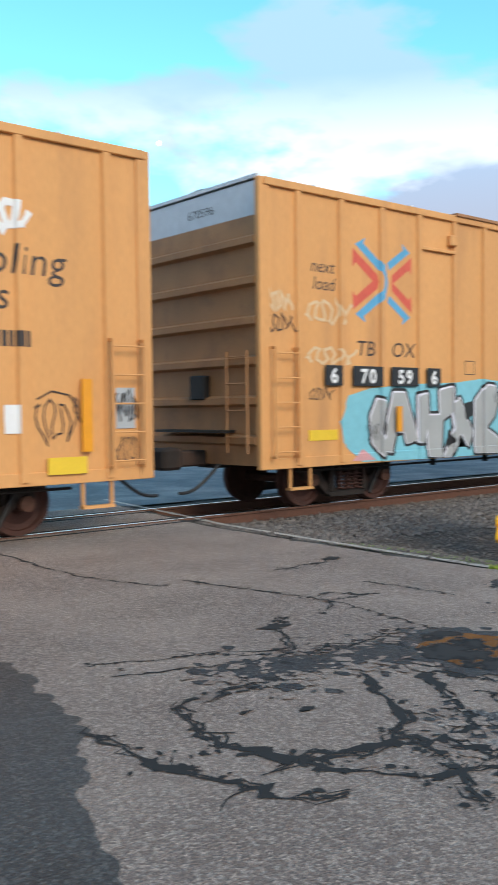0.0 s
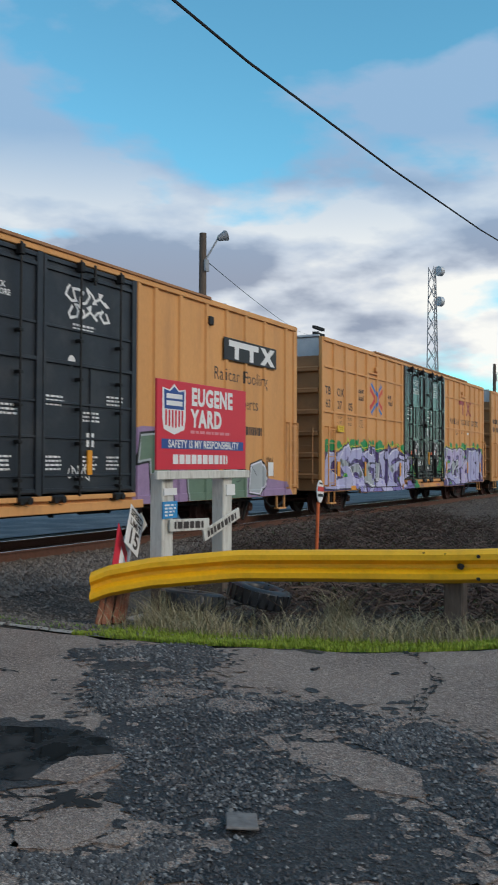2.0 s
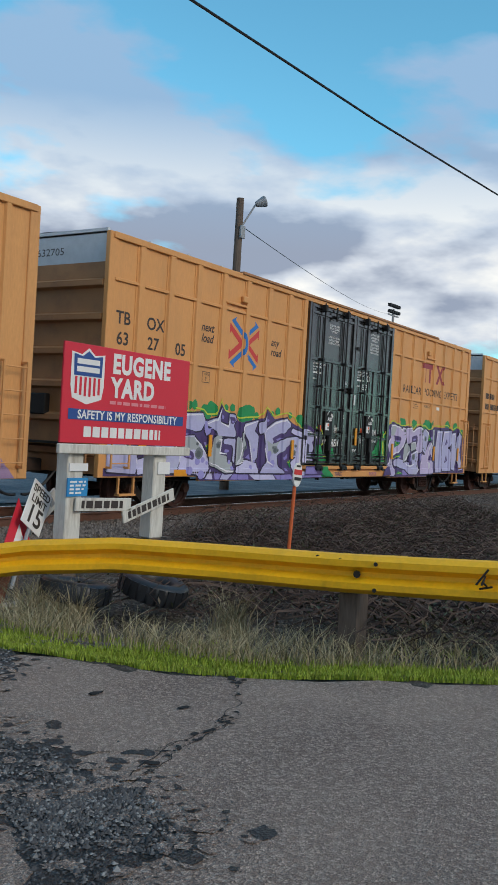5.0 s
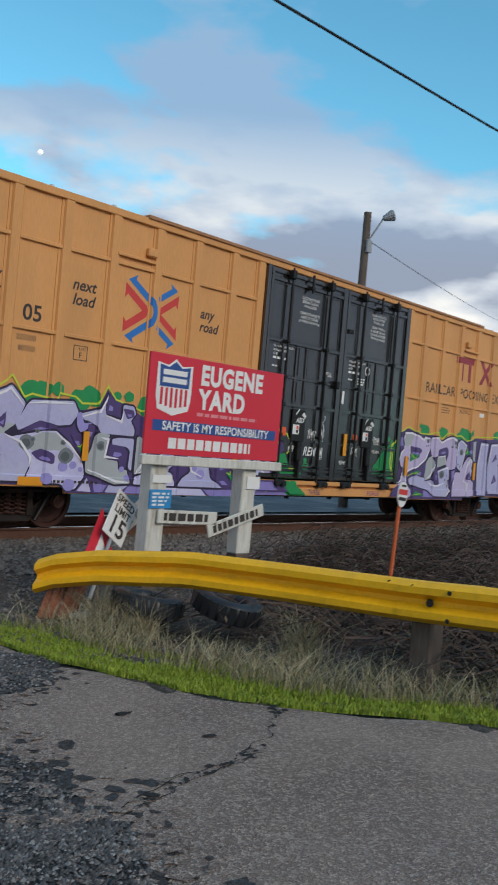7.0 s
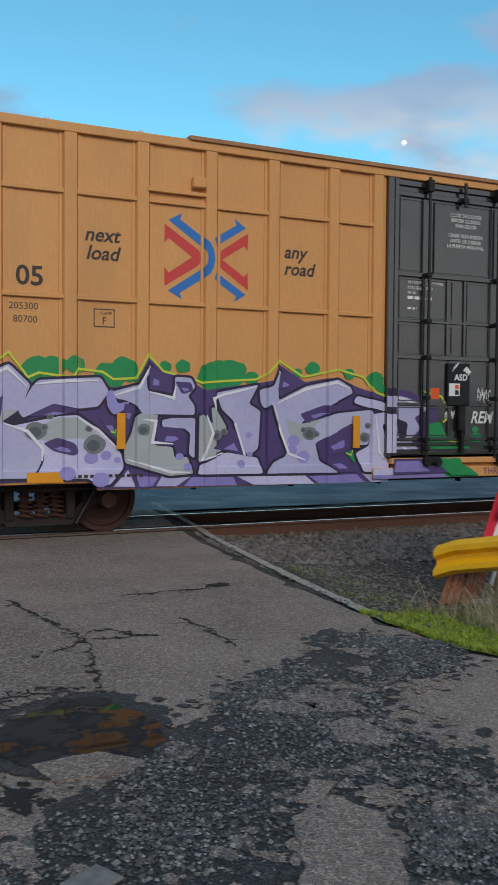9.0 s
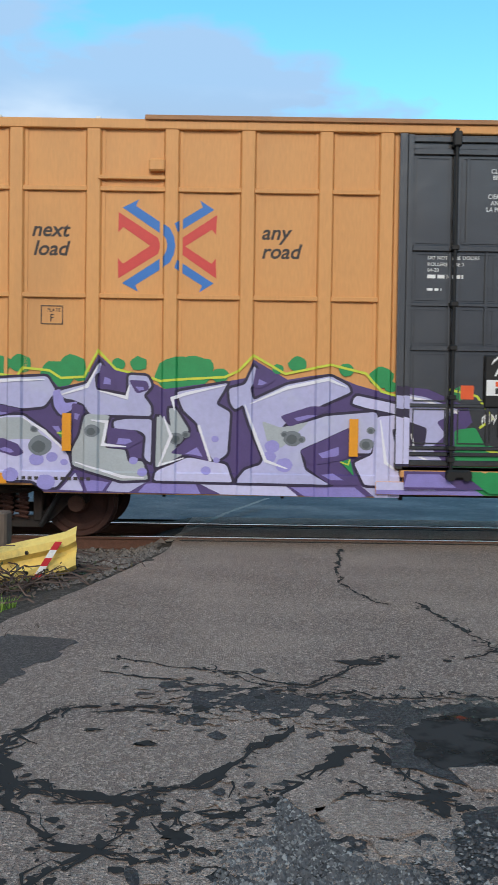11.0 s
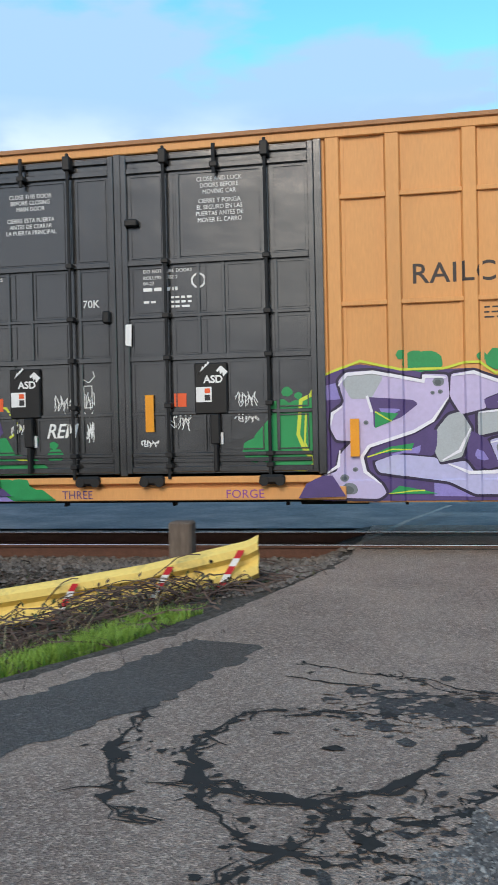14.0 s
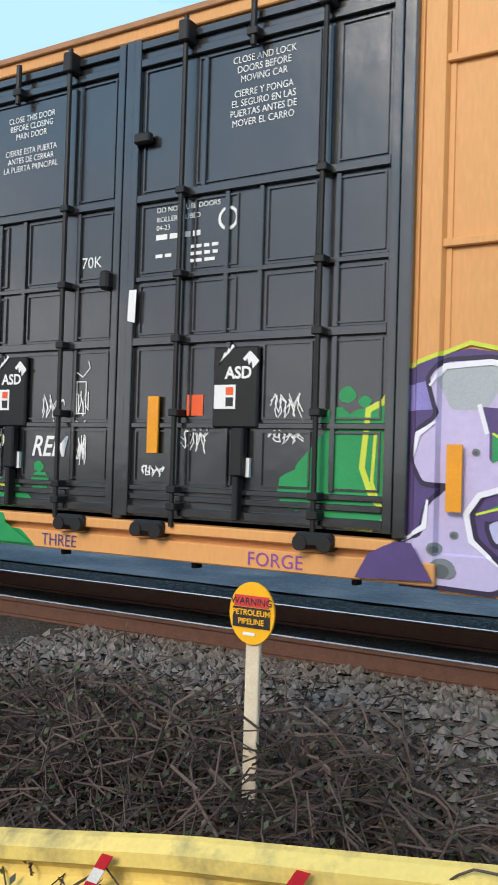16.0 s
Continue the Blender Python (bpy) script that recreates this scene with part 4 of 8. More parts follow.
SL_E2 = [(1.96, 1.17), (2.58, 1.3), (2.79, 1.31), (2.98, 1.18), (3.25, 0.96), (3.35, 0.82), (3.39, 0.65), (3.2, 0.42), (2.98, 0.47), (2.91, 0.51), (2.25, 0.53), (2.36, 0.72), (2.37, 0.86), (2.23, 1.07)]
SL_P = [(3.15, 1.61), (3.25, 1.64), (3.3, 1.46), (3.47, 1.49), (3.39, 1.38), (3.25, 1.31), (3.17, 1.42)]
SL_T1 = [(3.23, 1.61), (3.59, 1.71), (3.73, 1.98), (3.78, 1.88), (3.67, 1.81), (3.69, 1.63), (4.08, 1.56), (4.08, 1.82), (4.31, 1.81), (4.37, 1.69), (4.26, 1.57), (4.36, 1.44), (4.36, 1.32), (3.62, 1.33), (3.54, 1.45), (3.39, 1.51), (3.29, 1.52)]
SL_T2 = [(3.6, 1.34), (3.86, 1.32), (3.78, 1.16), (3.8, 0.92), (4.05, 0.9), (4.08, 0.75), (4.26, 0.77), (4.34, 0.54), (4.0, 0.52), (3.4, 0.7), (3.39, 0.89), (3.49, 1.08), (3.54, 1.3)]
SL_T3 = [(4.05, 1.28), (4.37, 1.28), (4.36, 0.74), (4.28, 0.8), (4.3, 1.08), (4.22, 1.14), (3.91, 1.16), (3.9, 1.25)]
SL_W1 = [(4.43, 1.32), (4.42, 0.68), (4.76, 0.85), (4.66, 0.95), (4.83, 1.15), (4.66, 1.42), (4.58, 1.42), (4.61, 1.17), (4.53, 1.16), (4.48, 1.3)]
SL_W2 = [(4.67, 1.62), (5.3, 1.74), (5.15, 1.48), (5.33, 1.38), (5.3, 0.87), (5.15, 0.76), (5.02, 0.94), (4.93, 1.24), (4.75, 1.4)]
SL_W3 = [(4.48, 0.67), (4.82, 0.82), (5.29, 0.74), (5.37, 0.52), (4.4, 0.53), (4.43, 0.64)]
SL_R = [(5.31, 1.67), (5.51, 1.72), (5.62, 1.96), (5.68, 1.83), (5.57, 1.68), (5.61, 1.53), (6.03, 1.73), (6.56, 1.84), (6.77, 1.73), (6.81, 1.65), (6.44, 1.48), (6.0, 1.25), (5.94, 1.16), (6.5, 1.35), (7.12, 1.41), (7.15, 1.28), (7.07, 0.9), (6.82, 0.9), (6.81, 1.22), (6.19, 0.93), (6.26, 0.68), (6.56, 0.51), (5.4, 0.52), (5.52, 0.68), (5.71, 0.74), (5.75, 0.82), (5.57, 1.23), (5.49, 1.48), (5.39, 1.41), (5.33, 1.49)]
SL_X = [(6.87, 1.61), (7.31, 1.52), (7.42, 1.5), (7.42, 1.23), (7.32, 1.2), (7.37, 0.95), (7.34, 0.74), (7.42, 0.65), (7.42, 0.5), (6.99, 0.51), (6.86, 0.78), (7.09, 0.89), (7.13, 1.35), (7.4, 1.38), (6.99, 1.46), (6.82, 1.51)]
SL_D1 = [(1.67, 1.37), (1.87, 1.56), (1.83, 1.28)]
SL_D2 = [(1.24, 1.06), (1.33, 1.16), (1.83, 0.9), (1.5, 0.86), (1.24, 0.88)]
SL_D3 = [(2.14, 1.29), (2.48, 1.44), (2.79, 1.38), (2.58, 1.31)]
SL_D4 = [(2.35, 0.96), (2.53, 1.03), (2.74, 0.96), (2.81, 0.84), (2.72, 0.8), (2.48, 0.86)]
SL_D5 = [(3.05, 1.3), (3.25, 1.31), (3.32, 1.08), (3.25, 0.99)]
SL_D6 = [(3.74, 1.95), (3.92, 1.85), (3.92, 1.63), (3.7, 1.65)]
SL_D7 = [(3.86, 1.17), (4.18, 1.14), (4.27, 1.02), (4.06, 0.91), (3.81, 0.93)]
SL_D8 = [(4.6, 0.87), (4.95, 1.15), (5.06, 0.89), (5.12, 0.76), (4.84, 0.84)]
SL_D9 = [(5.64, 1.94), (5.88, 1.78), (5.71, 1.68), (5.6, 1.69)]
SL_D10 = [(5.94, 1.34), (6.32, 1.47), (6.62, 1.46), (6.26, 1.29), (6.06, 1.21)]
SL_D11 = [(6.19, 0.92), (6.8, 1.21), (6.81, 0.9), (6.75, 0.82), (6.32, 0.74)]
SL_D12 = [(6.26, 0.73), (6.62, 0.78), (6.92, 0.51), (6.56, 0.51)]
SL_D13 = [(3.39, 1.47), (3.54, 1.43), (3.47, 1.18), (3.38, 1.25)]
SL_D14 = [(4.08, 1.76), (4.31, 1.75), (4.34, 1.64), (4.18, 1.59)]
SL_G1 = [(1.51, 0.87), (1.61, 1.0), (1.71, 0.99), (1.81, 0.89)]
SL_G2 = [(6.69, 0.79), (6.81, 0.83), (6.86, 0.62)]
SL_G3 = [(3.21, 1.1), (3.29, 1.14), (3.3, 1.0)]
SL_B1 = [(3.25, 0.4), (3.44, 0.61), (3.54, 0.39)]
SL_B2 = [(3.82, 0.39), (3.9, 0.52), (4.31, 0.51), (4.1, 0.38)]
SL_B3 = [(4.98, 0.49), (6.03, 0.48), (6.18, 0.36), (5.23, 0.37)]
SL_B4 = [(6.96, 0.49), (7.42, 0.47), (7.42, 0.36), (7.12, 0.36)]
SL_V1 = [(4.31, 0.49), (4.9, 0.53), (4.98, 0.37), (4.21, 0.38)]
SL_V2 = [(3.54, 0.54), (3.85, 0.5), (3.77, 0.39), (3.59, 0.39)]
SL_V3 = [(6.09, 0.47), (6.87, 0.48), (7.02, 0.36), (6.26, 0.36)]
SL_H1 = [(1.26, 1.41), (1.43, 1.57), (1.58, 1.72), (1.92, 1.88), (2.15, 1.66)]
SL_H2 = [(2.26, 1.69), (2.58, 1.73), (3.05, 1.75)]
SL_H3 = [(1.89, 1.2), (2.16, 1.11), (2.35, 0.89), (2.34, 0.75)]
SL_H4 = [(3.27, 1.57), (3.58, 1.67), (3.72, 1.94)]
SL_H5 = [(3.72, 1.62), (4.06, 1.54), (4.09, 1.69)]
SL_H6 = [(2.79, 1.28), (3.05, 1.12), (3.3, 0.89)]
SL_H7 = [(4.65, 1.4), (4.62, 1.54), (4.79, 1.6), (5.26, 1.71)]
SL_H8 = [(4.52, 1.31), (4.61, 1.08), (4.47, 0.72), (4.76, 0.81)]
SL_H9 = [(5.58, 1.49), (6.03, 1.69), (6.53, 1.8), (6.75, 1.71)]
SL_H10 = [(5.51, 1.47), (5.65, 1.08), (5.77, 0.79), (6.03, 0.7)]
SL_H11 = [(3.44, 0.74), (4.02, 0.57), (4.28, 0.56)]
SL_H12 = [(4.95, 1.2), (5.09, 0.79)]
SL_H13 = [(7.17, 1.31), (7.24, 0.79), (7.4, 0.68)]
SL_H14 = [(3.64, 1.26), (3.82, 1.24), (3.77, 0.96), (4.05, 0.94)]
SR_TOP = [(12.43, 1.83), (12.67, 1.99), (12.97, 2.04), (13.45, 1.96), (13.72, 1.92), (14.05, 1.95), (14.31, 1.95), (14.57, 1.84), (14.84, 1.95), (15.06, 2.0), (15.32, 1.96), (15.47, 1.92), (15.92, 1.91), (16.18, 1.97), (16.42, 2.01)]
SR_LIME = [(12.52, 1.92), (12.97, 2.08), (13.45, 1.96), (13.98, 1.96), (14.2, 2.02), (14.39, 2.02), (14.57, 1.88), (14.84, 2.03), (15.06, 2.05), (15.25, 2.0), (15.58, 2.02), (15.92, 1.9), (16.22, 1.99), (16.42, 2.05)]
SR_2 = [(12.7, 1.84), (12.8, 1.95), (13.12, 1.96), (13.72, 1.81), (13.72, 1.9), (14.01, 1.88), (14.03, 1.62), (13.87, 1.37), (13.64, 1.23), (13.08, 1.06), (12.99, 0.91), (13.03, 0.73), (13.21, 0.58), (13.27, 0.47), (13.17, 0.4), (12.6, 0.42), (12.51, 0.69), (12.67, 0.74), (12.71, 0.95), (12.86, 1.11), (12.67, 1.12), (12.59, 1.28), (12.62, 1.46), (12.75, 1.55), (12.77, 1.6)]
SR_E1 = [(14.05, 1.89), (14.31, 1.92), (14.59, 1.81), (14.84, 1.92), (15.1, 1.97), (15.3, 1.91), (15.39, 1.71), (15.4, 1.2), (15.04, 1.12), (14.85, 1.26), (14.97, 1.53), (14.91, 1.68), (14.61, 1.65), (14.42, 1.58), (14.46, 1.47), (14.16, 1.4), (14.03, 1.62)]
SR_E2 = [(14.16, 1.44), (14.28, 1.22), (14.16, 0.89), (13.9, 0.83), (13.84, 0.97), (13.87, 1.23), (14.01, 1.4)]
SR_E3 = [(14.35, 1.43), (14.8, 1.47), (14.89, 1.26), (14.35, 1.14)]
SR_E4 = [(14.48, 1.09), (14.98, 1.21), (15.1, 0.88), (14.98, 0.86), (15.13, 0.59), (14.99, 0.44), (14.31, 0.45), (14.01, 0.6), (13.17, 0.72), (13.12, 0.85), (13.38, 0.94), (13.87, 0.89), (13.9, 0.8), (14.2, 0.85), (14.31, 0.7), (14.61, 0.75)]
SR_W1 = [(15.43, 1.83), (15.58, 1.92), (15.9, 1.81), (15.77, 1.41), (15.69, 1.09), (15.43, 1.22), (15.41, 1.64)]
SR_W2 = [(15.21, 0.82), (15.42, 1.09), (15.66, 1.07), (15.81, 1.3), (16.03, 1.51), (16.18, 1.41), (16.29, 1.15), (16.28, 0.9), (16.42, 0.82), (16.42, 0.47), (15.21, 0.45)]
SR_X = [(16.2, 1.88), (16.42, 1.94), (16.42, 1.37), (16.31, 1.43)]
SR_D1 = [(13.04, 1.64), (13.6, 1.59), (13.66, 1.54), (13.45, 1.38), (13.12, 1.26), (13.12, 1.45), (13.08, 1.53)]
SR_D2 = [(13.03, 0.91), (13.57, 1.09), (13.88, 1.24), (13.87, 1.04), (13.83, 0.91), (13.42, 0.95), (13.12, 0.86)]
SR_D3 = [(14.42, 1.57), (14.61, 1.64), (14.84, 1.7), (14.97, 1.62), (14.84, 1.48), (14.46, 1.46)]
SR_D4 = [(14.27, 1.21), (14.46, 1.1), (14.6, 0.78), (14.46, 0.74), (14.28, 0.82), (14.21, 0.97)]
SR_D5 = [(15.95, 0.9), (16.05, 1.14), (16.22, 0.9)]
SR_D6 = [(15.95, 1.81), (16.21, 1.85), (16.28, 1.55), (16.04, 1.52), (15.87, 1.53)]
SR_G1 = [(13.14, 1.46), (13.42, 1.43), (13.34, 1.34), (13.14, 1.26)]
SR_G2 = [(13.04, 0.91), (13.31, 1.03), (13.6, 1.07), (13.57, 0.99), (13.19, 0.95)]
SR_G3 = [(15.84, 1.54), (15.95, 1.74), (16.05, 1.56)]
SR_G4 = [(13.29, 0.46), (13.42, 0.56), (13.72, 0.5), (13.87, 0.42)]
SR_V1 = [(13.83, 0.61), (14.2, 0.51), (14.31, 0.42), (13.83, 0.43)]
SR_V2 = [(15.13, 1.1), (15.38, 1.13), (15.32, 0.88), (15.17, 0.84)]
SR_V3 = [(12.52, 1.79), (12.69, 1.82), (12.73, 1.62), (12.52, 1.61)]
SR_H1 = [(12.71, 1.79), (12.8, 1.92), (13.12, 1.94), (13.72, 1.81), (13.73, 1.87), (13.98, 1.85)]
SR_H2 = [(13.1, 1.47), (13.05, 1.64)]
SR_H3 = [(14.01, 1.6), (13.83, 1.34), (13.6, 1.21), (13.06, 1.04), (12.97, 0.91), (13.01, 0.73), (13.2, 0.58)]
SR_H4 = [(12.6, 1.3), (12.63, 1.45), (12.75, 1.53)]
SR_H5 = [(14.07, 1.87), (14.31, 1.9), (14.59, 1.79), (14.84, 1.89), (15.09, 1.94), (15.29, 1.87), (15.37, 1.69)]
SR_H6 = [(14.26, 1.23), (14.14, 0.97), (13.94, 0.86)]
SR_H7 = [(14.37, 1.42), (14.79, 1.46), (14.87, 1.26)]
SR_H8 = [(14.5, 1.06), (14.98, 1.18), (15.07, 0.9)]
SR_H9 = [(14.01, 0.81), (14.24, 0.71), (14.54, 0.71), (14.82, 0.78)]
SR_H10 = [(14.99, 0.85), (15.1, 0.59), (14.98, 0.46)]
SR_H11 = [(15.46, 1.82), (15.4, 1.52)]
SR_H12 = [(15.58, 1.9), (15.88, 1.79), (15.66, 1.11)]
SR_H13 = [(15.84, 0.87), (15.97, 1.19), (16.05, 1.46), (16.16, 1.37), (16.26, 1.13)]
SR_H14 = [(15.84, 0.86), (16.01, 0.81), (16.01, 0.59)]
SR_H15 = [(15.23, 0.73), (15.25, 0.81), (15.36, 0.82)]
SR_H16 = [(12.52, 0.7), (12.69, 0.81), (12.71, 0.99)]
SL_DOTS = [(1.37, 1.34, 0.113), (1.51, 1.24, 0.072), (2.26, 1.11, 0.138), (2.37, 1.16, 0.046), (2.44, 1.29, 0.041), (3.0, 0.94, 0.144), (2.93, 1.14, 0.051), (3.64, 1.13, 0.092), (4.67, 1.05, 0.087), (4.79, 1.1, 0.051), (6.1, 1.07, 0.113), (6.0, 1.12, 0.046), (6.21, 1.06, 0.051), (7.01, 1.01, 0.087), (7.06, 1.18, 0.051)]
SL_VDOTS = [(2.96, 0.77, 0.092), (3.15, 0.8, 0.072), (3.3, 0.74, 0.046), (3.08, 0.48, 0.113), (2.65, 0.58, 0.103), (4.15, 0.77, 0.056), (4.26, 0.63, 0.062), (5.04, 0.66, 0.062), (5.15, 1.05, 0.046), (5.85, 0.97, 0.092), (5.82, 0.84, 0.082), (6.0, 0.74, 0.103), (5.17, 0.79, 0.041)]
SL_GREEN = [(1.39, 1.77, 0.103), (1.24, 1.84, 0.133), (2.28, 1.85, 0.179), (2.46, 1.9, 0.144), (2.58, 1.94, 0.072), (2.76, 1.94, 0.113), (3.2, 1.81, 0.179), (3.39, 1.92, 0.144), (3.49, 1.82, 0.092), (3.95, 1.95, 0.072), (4.2, 1.96, 0.092), (4.68, 1.83, 0.231), (4.87, 1.87, 0.205), (5.01, 1.94, 0.103), (5.2, 1.83, 0.092), (6.15, 1.98, 0.097), (5.91, 1.92, 0.062), (6.75, 1.92, 0.082), (7.18, 1.83, 0.133), (7.29, 1.72, 0.072)]
SR_DOTS = [(13.9, 1.8, 0.067), (13.83, 1.67, 0.026), (13.92, 1.68, 0.03), (15.21, 1.83, 0.067), (15.24, 1.72, 0.041), (15.1, 1.71, 0.026), (15.63, 1.6, 0.096), (14.69, 1.0, 0.13), (15.49, 1.28, 0.026), (15.6, 1.23, 0.03), (12.82, 0.52, 0.096), (12.76, 0.66, 0.052), (12.89, 0.76, 0.033), (13.03, 1.33, 0.03), (14.87, 0.87, 0.033), (15.0, 0.71, 0.033), (14.93, 0.97, 0.022)]
SR_GREEN = [(13.47, 2.14, 0.059), (13.64, 2.04, 0.141), (13.79, 2.03, 0.156), (14.41, 2.09, 0.052), (14.61, 2.05, 0.141), (14.74, 2.04, 0.119), (15.51, 1.98, 0.148), (15.67, 2.04, 0.193), (15.84, 2.03, 0.185), (16.12, 2.11, 0.059), (16.14, 2.19, 0.03)]
GA_CLOUD = [(1.63, 1.17), (1.86, 1.6), (2.39, 1.72), (3.43, 1.8), (4.73, 1.84), (5.54, 1.92), (6.22, 1.88), (6.96, 1.57), (7.55, 0.81), (7.17, 0.57), (6.42, 0.37), (3.71, 0.4), (2.16, 0.48), (1.69, 0.82)]
GA_A = [(2.67, 0.68), (2.97, 1.66), (3.29, 1.66), (3.63, 0.82), (3.32, 0.76), (3.26, 0.97), (3.04, 0.96), (2.93, 0.61)]
GA_N = [(3.63, 1.61), (3.92, 1.64), (3.94, 1.25), (4.27, 1.25), (4.24, 1.7), (4.63, 1.77), (4.63, 1.3), (4.34, 1.16), (4.29, 0.48), (3.92, 0.51), (3.9, 1.03), (3.81, 0.76), (3.63, 0.77)]
GA_E = [(4.6, 1.46), (4.86, 1.56), (5.25, 0.9), (5.11, 0.64), (4.9, 0.91), (4.56, 0.48), (4.35, 0.48), (4.66, 0.98)]
GA_R = [(5.3, 0.52), (5.32, 1.51), (5.67, 1.81), (5.98, 1.79), (6.09, 1.53), (5.95, 1.21), (5.67, 0.98), (6.54, 0.55), (6.6, 0.92), (6.91, 0.96), (7.06, 0.72), (7.04, 0.52), (6.78, 0.47)]
GA_C = [(2.55, 1.55), (2.75, 1.5), (2.62, 0.95), (2.85, 0.72), (2.7, 0.55), (2.42, 0.8), (2.38, 1.25)]
GA2_CLOUD = [(13.02, 1.92), (13.35, 2.0), (14.5, 2.0), (15.03, 1.88), (15.6, 1.67), (17.75, 1.02), (20.13, 0.79), (20.42, 0.46), (17.75, 0.4), (13.19, 0.41), (13.01, 0.59)]
GA2_LET = [[(13.35, 1.78), (14.67, 1.9), (14.85, 1.49), (14.32, 1.38), (14.49, 0.53), (13.82, 0.51), (13.74, 1.38), (13.27, 1.33)], [(15.12, 1.72), (16.2, 1.51), (16.2, 0.46), (15.22, 0.48)], [(16.62, 1.16), (17.75, 1.02), (17.75, 0.45), (16.62, 0.45)]]

# ---- ground marks, in world metres ----
GRAVEL_A = [(-26.27, 4.1), (-25.74, 4.29), (-25.13, 4.77), (-24.69, 4.76), (-24.31, 4.43), (-24.78, 3.91), (-25.34, 3.84), (-25.62, 3.46), (-25.62, 3.17), (-25.58, 2.8), (-25.72, 2.48), (-25.9, 2.47), (-26.05, 2.56), (-26.01, 2.7), (-26.19, 2.8), (-26.35, 2.66), (-26.5, 2.53), (-26.7, 2.12), (-27.28, 2.46), (-27.09, 3.1), (-26.79, 3.38), (-26.43, 3.72)]
GRAVEL_B = [(-26.11, 2.58), (-26.01, 2.39), (-25.68, 2.23), (-25.81, 1.97), (-25.92, 1.81), (-26.11, 1.8), (-26.19, 2.06), (-26.34, 2.14), (-26.23, 2.37)]
GRAVEL_C = [(-28.02, 3.19), (-27.91, 3.0), (-27.85, 2.82), (-27.76, 2.69), (-27.59, 2.65), (-27.57, 2.51), (-28.25, 2.54), (-28.22, 2.76), (-28.07, 2.87)]
GRAVEL_D = [(-28.58, 4.61), (-28.08, 4.6), (-27.63, 4.37), (-27.02, 4.41), (-27.17, 3.82), (-27.59, 3.9), (-27.82, 4.08), (-28.22, 4.22), (-28.41, 4.16)]
GRAVEL_E = [(-25.63, 2.35), (-25.98, 1.98), (-26.55, 1.66), (-26.5, 1.41), (-26.73, 1.27), (-27.02, 1.23), (-27.09, 1.55), (-26.79, 1.88), (-26.17, 2.37), (-25.85, 2.55)]
GRAVEL_F = [(-24.94, 5.15), (-24.43, 4.45), (-25.27, 3.91), (-25.77, 3.97), (-25.92, 3.31), (-25.82, 2.73), (-26.13, 2.7), (-26.33, 2.9), (-26.69, 2.54), (-26.82, 2.07), (-26.9, 1.84), (-27.2, 1.59), (-27.44, 1.54), (-27.91, 2.48), (-26.8, 3.46)]
PUDDLE = [(-27.42, 3.9), (-27.2, 4.14), (-26.99, 4.31), (-26.8, 4.26), (-26.7, 3.98), (-26.68, 3.72), (-26.72, 3.54), (-26.85, 3.42), (-27.03, 3.47), (-27.15, 3.57), (-27.34, 3.49), (-27.43, 3.63)]
ISLANDS = [[(-25.92, 3.94), (-25.68, 3.75), (-25.65, 3.53), (-25.88, 3.59), (-25.93, 3.78)], [(-25.96, 3.44), (-25.79, 3.46), (-25.73, 3.15), (-25.85, 3.06), (-26.02, 3.22)], [(-25.19, 4.67), (-24.98, 4.53), (-25.13, 4.35)], [(-25.38, 4.21), (-25.23, 4.19), (-25.32, 4.01)], [(-25.9, 2.43), (-25.7, 2.37), (-25.7, 2.3), (-25.85, 2.35)], [(-26.34, 2.71), (-26.24, 2.51), (-26.45, 2.05), (-26.76, 1.94), (-26.75, 2.2), (-26.56, 2.61)], [(-26.08, 3.89), (-25.85, 3.7), (-25.98, 3.57), (-26.18, 3.76)], [(-26.33, 2.9), (-26.25, 2.83), (-26.42, 2.69), (-26.49, 2.74)], [(-27.9, 3.09), (-27.77, 3.18), (-27.53, 3.14), (-27.53, 2.93), (-27.7, 2.86), (-27.84, 2.9)], [(-27.73, 2.86), (-27.57, 2.81), (-27.57, 2.73), (-27.71, 2.74)], [(-28.22, 2.76), (-28.07, 2.79), (-28.0, 2.67), (-28.11, 2.57), (-28.2, 2.61)], [(-27.32, 3.49), (-27.03, 3.52), (-26.87, 3.34), (-26.96, 3.26), (-27.27, 3.28)], [(-28.0, 3.2), (-27.82, 3.44), (-27.75, 3.28), (-27.91, 3.04)]]
